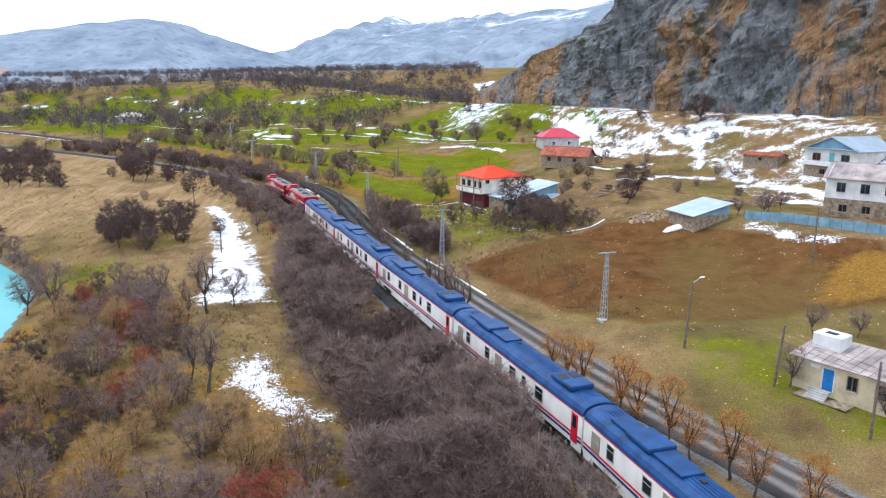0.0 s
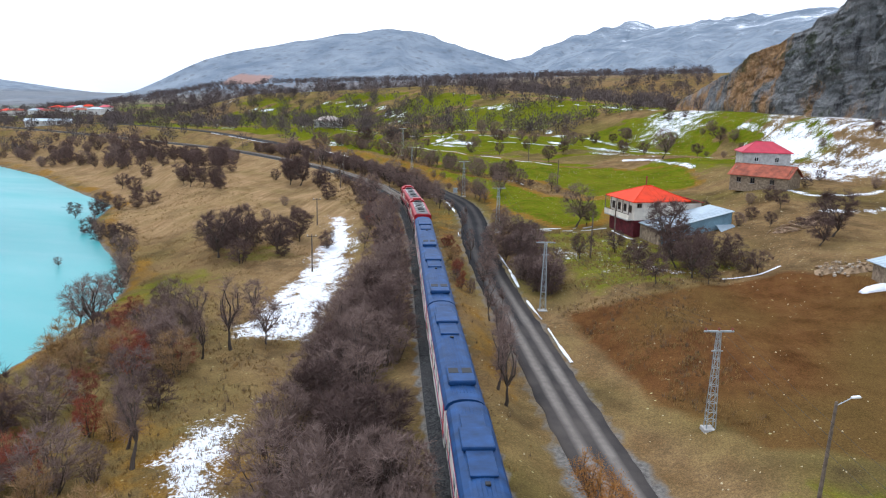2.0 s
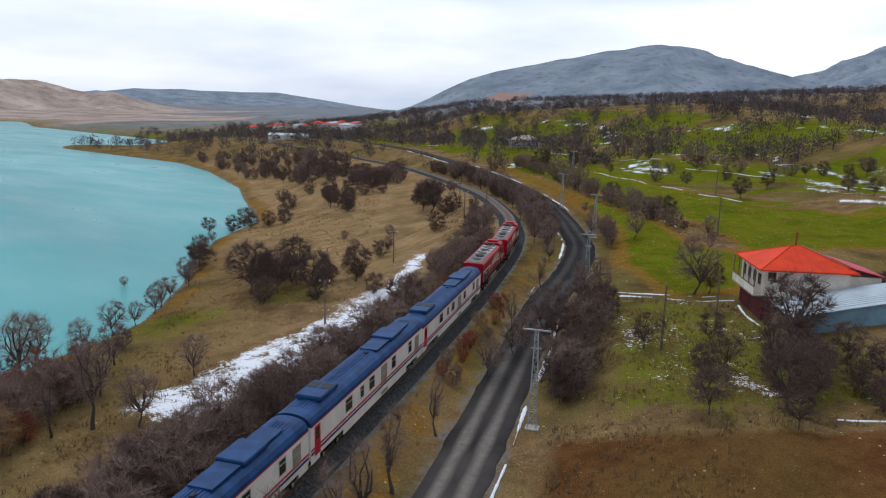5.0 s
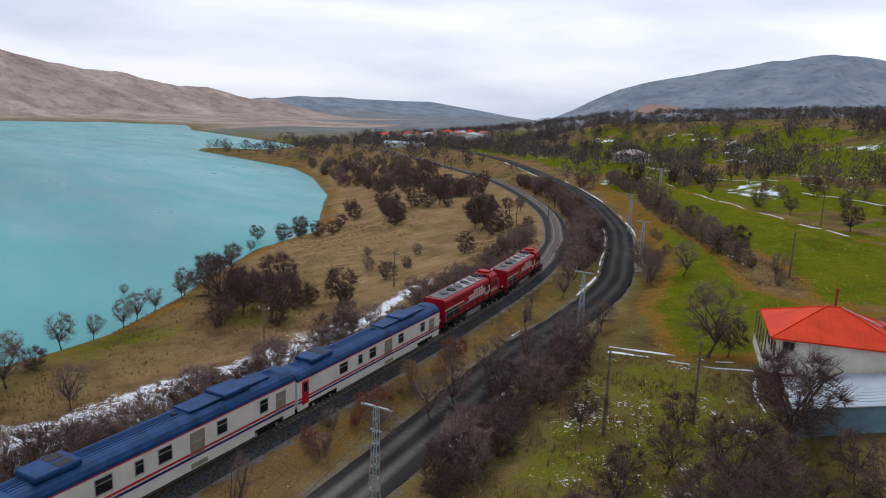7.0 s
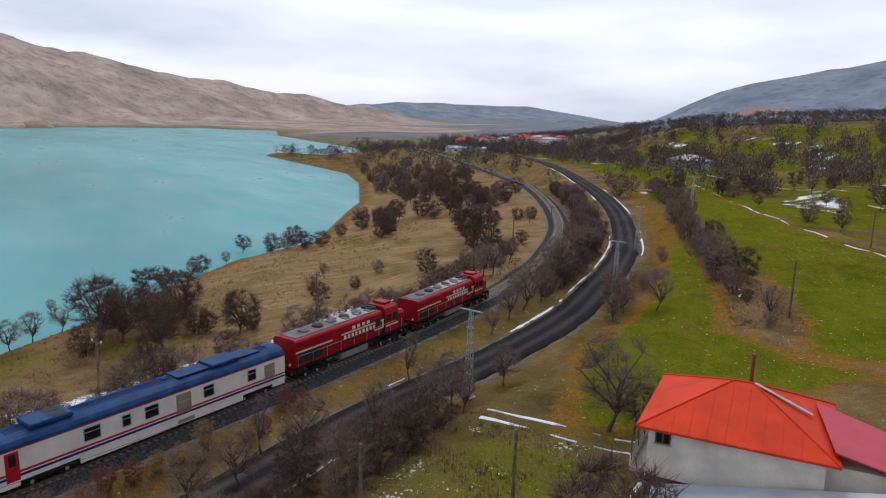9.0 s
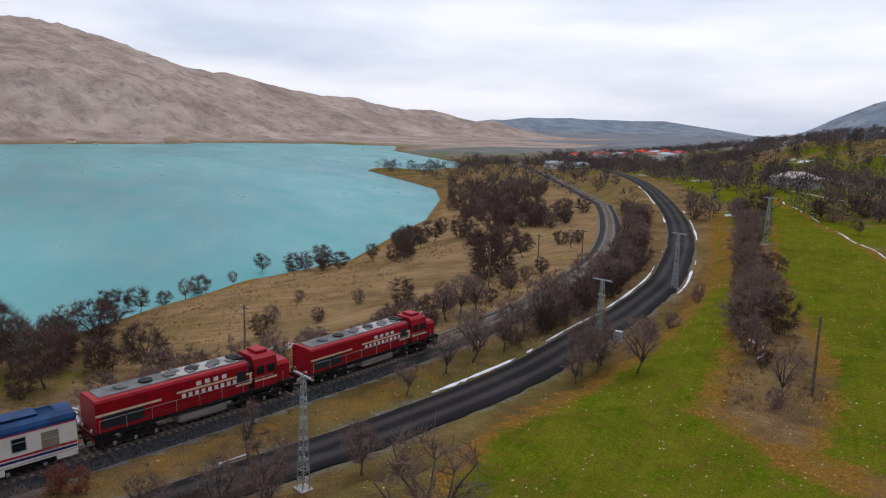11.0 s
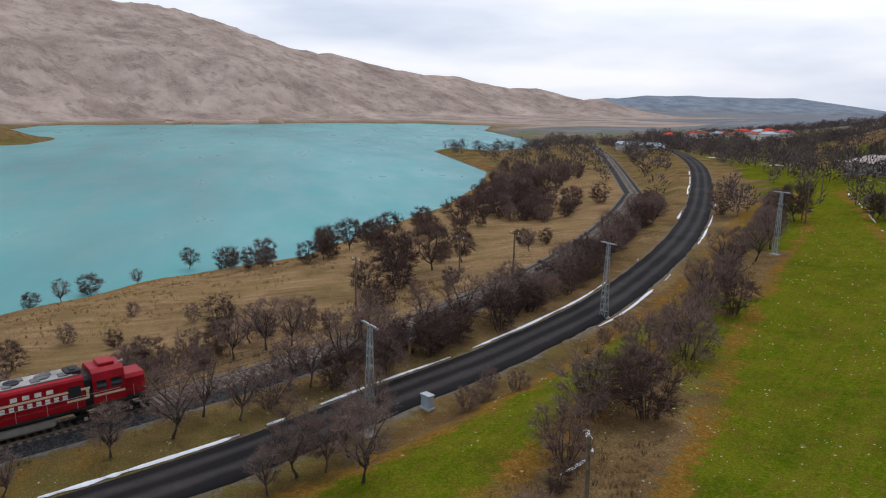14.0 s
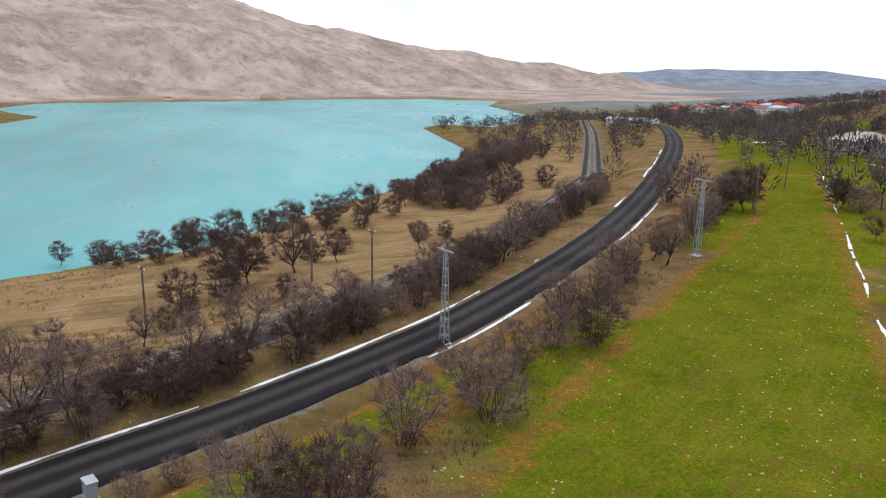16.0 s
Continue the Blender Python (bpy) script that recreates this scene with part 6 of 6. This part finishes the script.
scatter([(-150, 250), (-200, 268), (-260, 300), (-225, 306), (-165, 280), (-135, 262)], 30, ("dark", "dark", "shrub"), (1.0, 1.5), 3.0, 6.0, seed=44)
# the meadows beyond the hedge
scatter([(-112, 332), (-84, 308), (-30, 270), (26, 252), (44, 290), (20, 335), (-60, 352)], 46, ("orchard", "dark", "open", "orchard", "shrub"), (0.75, 1.2), 4.5, seed=45)
# low brush on both sides of the line
scatter([(-20, 150), (-30, 172), (-42, 196), (-52, 194), (-40, 168), (-30, 146)], 30, ("red", "shrub", "tan", "shrub"), (0.45, 0.8), 1.6, 4.0, seed=46)
scatter([(-9, 128), (-14, 142), (-19, 156), (-15, 158), (-9, 144), (-4, 130)], 14, ("red", "tan", "shrub"), (0.35, 0.6), 1.4, 3.8, seed=47)
scatter([(-66, 142), (-52, 138), (-40, 150), (-48, 164), (-62, 160)], 5, ("shrub", "dark"), (0.7, 1.0), 2.4, 4.0, seed=48)
# single bushes and trees, where none stands yet
WEST_BUSHES = [("red", -40, 82, 0.9), ("dark", -29, 78, 1.25), ("shrub", -26, 79, 1.2), ("tan", -22, 77, 1.3), ("red", -27, 58, 0.8), ("shrub", -33, 68, 1.0), ("tan", -24, 64, 0.8), ("dark", -18, 59, 0.9), ("tan", -12, 62, 0.9),
     ("dark", -116, 215, 1.4), ("dark", -143, 274, 1.5), ("dark", -42, 243, 1.2), ("open", -50, 251, 0.8), ("open", -54, 256, 0.7), ("open", -27, 230, 0.8), ("shrub", -37, 221, 0.4), ("open", -67, 270, 0.9)]
FAR_BUSHES = [("open", -74, 278, 0.9), ("big", -94, 298, 0.85), ("big", -89, 312, 0.7), ("dark", -126, 226, 1.35), ("dark", -118, 233, 1.15), ("dark", -116, 238, 1.1), ("dark", -124, 245, 1.3), ("dark", -148, 284, 1.4),
     ("dark", -134, 269, 0.9), ("open", -93, 245, 0.65), ("shrub", -82, 252, 0.9), ("shrub", -69, 244, 0.85), ("dark", -22, 228, 1.2), ("shrub", -60, 258, 1.15), ("shrub", -113, 295, 1.5)]
GROVE_BUSHES = [("dark", -42, 154, 1.2), ("dark", -46, 252, 1.3), ("big", -17, 266, 0.75), ("dark", -57, 316, 1.15), ("shrub", -26, 207, 1.0), ("open", -34, 203, 0.85), ("open", -49, 217, 0.85), ("dark", -55, 151, 1.5),
     ("dark", -51, 160, 1.4), ("dark", -120, 240, 1.4), ("open", -52, 193, 0.7), ("big", -6, 151, 0.55)]
for kind, x, y, size in WEST_BUSHES + FAR_BUSHES + GROVE_BUSHES:
    if all((x - a) ** 2 + (y - b) ** 2 > 9 for a, b in PLANTED):
        plant(kind, x, y, size)
for base in TREES.values():
    for ob in base:
        for o in (*ob.children_recursive, ob):
            bpy.data.objects.remove(o)


def far_trees():
    """Orchards and woods too far to count, as one mesh of clumped twigs on short trunks."""
    r = np.random.RandomState(8)
    n = 30000
    x, y = r.uniform(-660, 150, n), r.uniform(235, 1000, n)
    h = height(x, y)
    clump = waves(x, y, 55, 71, 3) + 0.5 * waves(x, y, 21, 72, 2)
    keep = (clump > 0.02) & (h > 1.5) & (h < 95) & (to_line(x, y, ROAD_S)[0] > 6) & (to_line(x, y, TRACK_S)[0] > 6)
    keep &= ~inside(x, y, FIELD_EAST) & ~inside(x, y, FIELD_WEST) & (to_line(x, y, ROAD_S)[2] > 0) & (np.hypot(x + 139, y - 359) > 10)
    keep &= np.hypot(x - 10, y - 226) > 125
    keep &= ~((x > 28) & (y < 330) & (r.uniform(0, 1, n) > 0.12)) & ~((x > 50) & (h > 34))
    keep |= (r.uniform(0, 1, n) < 0.35) & (x < -150) & (y < 480) & (h > 1.5) & (to_line(x, y, TRACK_S)[0] > 6) & (to_line(x, y, ROAD_S)[0] > 6) & (to_line(x, y, ROAD_S)[2] < 0) & (y > 300)
    x, y, h = x[keep][:5400], y[keep][:5400], h[keep][:5400]
    n, m = len(x), 82
    tall = r.uniform(4.2, 8.4, (n, 1))
    wide = tall * r.uniform(0.48, 0.72, (n, 1))
    a, u, zz = r.uniform(0, 6.283, (n, m)), r.uniform(0, 1, (n, m)) ** 0.45, r.uniform(-1, 1, (n, m))
    lobe = 0.85 + 0.25 * np.sin(2 * a + r.uniform(0, 6.28, (n, 1))) * np.sin(1.7 * zz + r.uniform(0, 6.28, (n, 1)))
    reach = u * wide * np.sqrt(1 - 0.85 * zz ** 2) * lobe
    c = np.stack([np.cos(a) * reach, np.sin(a) * reach, tall * 0.57 + zz * tall * 0.41], 2)
    d = c - np.stack([0 * tall, 0 * tall, tall * 0.25], 2) + r.normal(0, 0.7, (n, m, 3))
    d /= np.linalg.norm(d, axis=2, keepdims=True)
    side = np.cross(d, r.normal(0, 1, (n, m, 3)))
    side *= 0.165 / np.linalg.norm(side, axis=2, keepdims=True)
    c += np.stack([x, y, h], 1)[:, None]
    ln = r.uniform(0.7, 1.5, (n, m, 1))
    tips = np.stack([c - d * ln * 0.5 - side, c - d * ln * 0.5 + side, c + d * ln * 0.6], 2).reshape(-1, 3)
    verts = tips.tolist()
    faces = np.arange(len(tips)).reshape(-1, 3).tolist()
    for px, py, pz, t in zip(x, y, h, tall[:, 0] * 0.6):
        o = len(verts)
        verts += [(px - 0.14, py, pz - 0.2), (px + 0.14, py, pz - 0.2), (px + 0.05, py, pz + t), (px - 0.05, py, pz + t), (px, py - 0.14, pz - 0.2), (px, py + 0.14, pz - 0.2), (px, py + 0.05, pz + t), (px, py - 0.05, pz + t)]
        faces += [(o, o + 1, o + 2, o + 3), (o + 4, o + 5, o + 6, o + 7)]
    ob = link_mesh("far_trees", verts, faces, M_FAR_TWIG)
    return tagged(ob, "distant bare orchards and woods across the fields", "trees", kind="stuff")


M_FAR_TWIG = Mat("far_twigs", 0.9, 0, 0.1)
far_col = M_FAR_TWIG.noise(M_FAR_TWIG.pos(), 0.09, 3)
M_FAR_TWIG.color(M_FAR_TWIG.mix(M_FAR_TWIG.remap(far_col, 0.35, 0.65), (0.072, 0.058, 0.056), (0.15, 0.115, 0.105)))
M_FAR_TWIG = M_FAR_TWIG.m
far_trees()


# ---- snow left along the road and the field edges ----
def ribbon(sh, line, offset, keep, seed, wide=0.6, freq=0.045):
    _, nrm = normals(line)
    prev = None
    for k, (p, n) in enumerate(zip(line, nrm)):
        left = noise.fractal(Vector((k * freq, seed * 3.1, 1.7)), 0.6, 2.3, 6) + 0.1
        if not (keep(p) and left > 0):
            prev = None
            continue
        f = lambda s, c: noise.noise(Vector((k * s, c, seed)))
        w = wide * min(1.0, 0.08 + 4.0 * left) * (0.25 + 1.2 * abs(f(0.06, 5.5)) + 0.35 * abs(f(0.5, 8.5)))
        o = offset + 0.35 * f(0.05, 9.5)
        row = [(p[0] + n[0] * (o + e), p[1] + n[1] * (o + e), p[2] + z) for e, z in ((-w, -0.06), (-w * 0.5, 0.03), (w * 0.4, 0.04), (w, -0.06))]
        if prev:
            sh.add(prev + row, [(j, j + 1, j + 5, j + 4) for j in range(3)])
        prev = row


def old_snow():
    line = smooth_line(ROAD, 0.6)
    sh = Shape()
    for seed, (side, y0, y1) in enumerate(((-1, 166, 262), (1, 108, 154), (1, 236, 300), (-1, 285, 345))):
        ribbon(sh, line, side * 3.3, lambda p: y0 < p[1] < y1, seed, 0.27)
    for seed, pts in enumerate(([(-125, 337), (-86, 309), (-56, 287), (-31, 269), (-12, 259)], [(-6, 169), (2, 173.4), (9, 176)], [(-5, 167.5), (3, 171.6), (9, 174)], [(-16, 219), (-18, 222), (-21, 223)],
                                [(36, 144), (32, 141), (28, 139)], [(9.8, 173), (12.4, 168), (15, 164.6)], [(-60, 320), (-20, 300), (20, 285)], [(-150, 345), (-110, 350), (-70, 335), (-30, 322)])):
        pts = smooth_line([(x, y, ground_z(x, y)) for x, y in pts], 0.6)
        for q in pts:
            q[2] = ground_z(q[0], q[1]) + 0.04
        ribbon(sh, pts, 0.0, lambda p: True, 20 + seed, 0.32, 0.085)
    return tagged(new("roadside_snow", sh.mesh("roadside_snow", M_SNOW)), "narrow banks of old snow along road and fields", "snow", kind="stuff")


old_snow()


def field_stones():
    """Pale stones lying on fields and verges, too many to count."""
    r = np.random.RandomState(21)
    sh = Shape()
    n = 13000
    x, y = r.uniform(-110, 70, n), r.uniform(85, 300, n)
    h = height(x, y)
    dr, _, side = to_line(x, y, ROAD_S)
    dt = to_line(x, y, TRACK_S)[0]
    keep = (~inside(x, y, PLOUGHED) | (r.uniform(0, 1, n) < 0.3)) & (dr > 4) & (dt > 4.2) & (h > 4) & ((side > 0) | (dr + dt < 34)) & (waves(x, y, 30, 77, 3) > -0.25)
    for px, py, pz in zip(x[keep], y[keep], h[keep]):
        s = r.uniform(0.04, 0.13)
        p = [(px + s * math.cos(a) * r.uniform(0.7, 1.3), py + s * math.sin(a) * r.uniform(0.7, 1.3), pz - 0.03) for a in (0.2, 1.5, 2.7, 4.0, 5.2)]
        q = (px + r.uniform(-0.3, 0.3) * s, py + r.uniform(-0.3, 0.3) * s, pz + s * r.uniform(0.5, 0.9))
        sh.add(p + [q], [(i, (i + 1) % 5, 5) for i in range(5)])
    return tagged(new("field_stones", sh.mesh("field_stones", M_STONE)), "pale stones strewn over the fields", "stones", kind="stuff")


M_STONE = plain("field_stone", (0.52, 0.43, 0.27), 0.9, 0, 0.2, 0.2, 3.0)
field_stones()


# ---- dead grass and low scrub ----
def dead_grass(name, label, polys, count, tall, mat, seed):
    """Tufts of dry stalks, too many to count, as one mesh."""
    r = np.random.RandomState(seed)
    verts, faces = [], []
    for poly in polys:
        xs, ys = [p[0] for p in poly], [p[1] for p in poly]
        x, y = r.uniform(min(xs), max(xs), count * 3), r.uniform(min(ys), max(ys), count * 3)
        keep = inside(x, y, poly) & (waves(x, y, 9, seed, 3) > -0.1)
        x, y = x[keep][:count], y[keep][:count]
        ok = (to_line(x, y, ROAD_S)[0] > 4.2) & (to_line(x, y, TRACK_S)[0] > 3.4)
        x, y = x[ok], y[ok]
        h = height(x, y)
        for px, py, pz in zip(x, y, h):
            t = tall * r.uniform(0.5, 1.3)
            for _ in range(5):
                a, lean = r.uniform(0, 6.283), r.uniform(0.1, 0.7)
                bx, by = px + r.normal(0, 0.12), py + r.normal(0, 0.12)
                w = 0.022 + 0.025 * r.random_sample()
                o = len(verts)
                verts += [(bx - w * math.sin(a), by + w * math.cos(a), pz - 0.05), (bx + w * math.sin(a), by - w * math.cos(a), pz - 0.05), (bx + t * lean * math.cos(a), by + t * lean * math.sin(a), pz + t)]
                faces.append((o, o + 1, o + 2))
    return tagged(link_mesh(name, verts, faces, mat), label, "grass", kind="stuff")


def tuft_material(name, a, b, c):
    m = Mat(name, 0.9, 0, 0.1)
    n = m.noise(m.pos(), 0.22, 4)
    col = m.mix(m.remap(n, 0.35, 0.65), a, b)
    m.color(m.mix(m.remap(m.island(), 0, 1, 0, 0.7), col, c))
    return m.m


M_TUFT = tuft_material("dry_tufts", (0.26, 0.175, 0.075), (0.32, 0.18, 0.06), (0.15, 0.11, 0.05))
M_TUFT_DARK = tuft_material("dark_tufts", (0.15, 0.105, 0.07), (0.22, 0.145, 0.08), (0.09, 0.065, 0.045))
VERGES = [[(12, 60), (24, 64), (4, 112), (-8, 142), (-20, 172), (-42, 208), (-62, 236), (-110, 276), (-118, 272), (-66, 230), (-40, 192), (-24, 158), (-8, 118), (4, 84)],
          [(-20, 152), (-34, 178), (-56, 212), (-70, 226), (-80, 224), (-60, 196), (-44, 176), (-30, 146)],
          [(24, 95), (8, 124), (-2, 150), (-8, 168), (8, 172), (36, 146), (24, 130), (30, 92)],
          [(-48, 90), (-40, 60), (-22, 40), (0, 40), (6, 54), (-8, 84), (-24, 122), (-46, 124), (-56, 112)],
          [(-8, 207), (-20, 219), (-38, 236), (-60, 258), (-68, 272), (-52, 258), (-30, 238), (-12, 222), (-2, 214)],
          [(-40, 124), (-62, 128), (-84, 152), (-120, 188), (-134, 214), (-110, 232), (-84, 200), (-56, 166), (-38, 148)]]
dead_grass("dry_grass", "tufts of dry yellow winter grass on the verges", VERGES, 3600, 0.34, M_TUFT, 91)
dead_grass("low_scrub", "low dark dead scrub on banks and hedges", VERGES[:5], 1000, 0.5, M_TUFT_DARK, 92)

# ---- the far village on the plain ----
vr = random.Random(31)
for k in range(16):
    x, y = -610 + k * 9.5 + vr.uniform(-4, 4), 588 + vr.uniform(-14, 14)
    simple_house("village_house", "far pale village house with a red roof", x, y, vr.uniform(0, 90), vr.uniform(9, 13), vr.uniform(7, 9), vr.uniform(3.0, 5), 1.8, M_LIME, (M_ROOF_RED, M_ROOF_RUST, M_ROOF_CRIMSON, M_ROOF_ZINC)[k % 4], True, [(2, -2.5, 1.8, 1.2, 1.3), (2, 2.5, 1.8, 1.2, 1.3)])
simple_house("farm_shed", "long white farm shed on the plain", -356, 407, 40, 26, 9, 3.0, 1.2, M_LIME, M_ROOF_ZINC, False, [(2, -6, 1.6, 1.6, 1.0), (2, 6, 1.6, 1.6, 1.0)])
for k in range(5):
    x, y = -935 + k * 14, 88 + k * 26
    simple_house("shore_hut", "low ochre hut on the far lake shore", x - 18, y, vr.uniform(0, 90), 9, 6, 2.8, 1.2, M_PLASTER, M_ROOF_RUST, False, [(1, 0, 1.5, 1, 1)])

# ---- sleepers, laid piece by piece along the stretch nearest the road ----
sleeper_mesh = Shape().box((0, 0, 0), (2.5, 0.27, 0.16), 0.03).mesh("sleeper", M_SLEEPER)
s0 = float(RAIL_S[np.argmin(np.abs(RAIL_LINE[:, 1] - 128))])
for k in range(300):
    ob = new("sleeper", sleeper_mesh)
    ob.parent = railway
    ob.matrix_basis = on_track(s0 + k * 0.62, 1.0) @ Matrix.Translation((0, 0, -0.155))
far_sleepers = Shape()
for k in range(300, 720):
    m = on_track(s0 + k * 0.62, 1.0) @ Matrix.Translation((0, 0, -0.155))
    far_sleepers.add([m @ Vector((x, y, z)) for z in (-0.08, 0.08) for x, y in ((-1.25, -0.13), (1.25, -0.13), (1.25, 0.13), (-1.25, 0.13))], [(4, 5, 6, 7), (0, 1, 5, 4), (1, 2, 6, 5), (2, 3, 7, 6), (3, 0, 4, 7)])
tagged(part("sleepers", far_sleepers, M_SLEEPER, railway), kind="stuff")


# ---- heaps and rubble in the yards ----
def heap(name, label, x, y, wide, tall, pieces, mats, seed, long=False):
    """A mound of broken stones or cut wood, piece upon piece."""
    r = random.Random(seed)
    root = empty(name, Matrix.Translation((x, y, ground_z(x, y) - 0.05)), label, "rubble" if not long else "woodpile")
    meshes = []
    for k in range(5):
        s = Shape()
        a, b, c = (r.uniform(0.25, 0.5), r.uniform(0.2, 0.4), r.uniform(0.15, 0.3)) if not long else (r.uniform(0.9, 1.6), 0.16, 0.16)
        s.box((0, 0, 0), (a, b, c), 0.04)
        meshes.append(s.mesh("log" if long else "stone", mats[k % len(mats)]))
    for k in range(pieces):
        d, a = wide * math.sqrt(r.random()), r.uniform(0, 6.283)
        px, py = d * math.cos(a), d * math.sin(a) * 0.6
        top = tall * max(0.0, 1 - (d / wide) ** 2) * r.uniform(0.5, 1.0)
        ob = new("log" if long else "stone", r.choice(meshes))
        ob.parent = root
        dz = ground_z(x + px, y + py) - ground_z(x, y)
        ob.matrix_basis = Matrix.Translation((px, py, dz + 0.1 + top)) @ Matrix.Rotation(r.uniform(0, 6.28), 4, "Z") @ Matrix.Rotation(r.uniform(-0.5, 0.5), 4, "X")
    core = Shape()
    ring = [(wide * 0.9 * math.cos(t * 0.6283) * r.uniform(0.8, 1.1), wide * 0.54 * math.sin(t * 0.6283) * r.uniform(0.8, 1.1)) for t in range(10)]
    pts = [(px, py, ground_z(x + px, y + py) - ground_z(x, y) - 0.1) for px, py in ring] + [(0, 0, tall * 0.75)]
    core.add(pts, [(t, (t + 1) % 10, 10) for t in range(10)])
    part("mound", core, mats[0], root)
    return root


M_RUBBLE = plain("rubble", (0.36, 0.25, 0.15), 0.9, 0, 0.2, 0.25, 1.5)
M_RUBBLE_PALE = plain("rubble_pale", (0.5, 0.43, 0.34), 0.9, 0, 0.2, 0.2, 1.5)
M_LOG = plain("cut_wood", (0.32, 0.21, 0.13), 0.9, 0, 0.2, 0.25, 1.5)
for k, (x, y, w, t) in enumerate(((41.8, 139.5, 3.0, 1.0), (45, 137.5, 3.2, 1.3), (49.5, 138.5, 2.2, 0.8))):
    heap("rubble_heap", "heap of ochre stones and broken brick beside the shed", x, y, w, t, 46, [M_RUBBLE, M_RUBBLE_PALE, M_RUBBLE], 300 + k)
for k, (x, y, w, t) in enumerate(((42.5, 164, 3.4, 1.1), (39, 160.5, 3.0, 0.9), (62, 146, 3.2, 1.2), (66, 143, 3.0, 1.2), (69, 148, 2.6, 1.0), (74, 152, 3.0, 1.2))):
    heap("wood_heap", "heap of cut branches and firewood on the slope", x, y, w, t, 40, [M_LOG, M_RUBBLE, M_LOG], 320 + k, True)


def snow_lump(x, y, wide):
    s = Shape()
    r = random.Random(9)
    rings = []
    for j, (k, z) in enumerate(((1.0, -0.15), (0.85, 0.25), (0.5, 0.45))):
        for t in range(14):
            a = t * 6.283 / 14
            q = k * wide * (1 + 0.12 * r.uniform(-1, 1))
            px, py = q * math.cos(a), q * 0.45 * math.sin(a)
            rings.append((px, py, ground_z(x + px, y + py) - ground_z(x, y) + z))
    faces = [(j * 14 + t, j * 14 + (t + 1) % 14, (j + 1) * 14 + (t + 1) % 14, (j + 1) * 14 + t) for j in range(2) for t in range(14)]
    s.add(rings + [(0, 0, 0.5)], faces + [(28 + t, 28 + (t + 1) % 14, 42) for t in range(14)])
    ob = new("snow_heap", s.mesh("snow_heap", M_SNOW))
    ob.matrix_basis = Matrix.Translation((x, y, ground_z(x, y)))
    return tagged(ob, "rounded heap of old snow below the shed", "snow")


snow_lump(45.6, 130.6, 2.2)
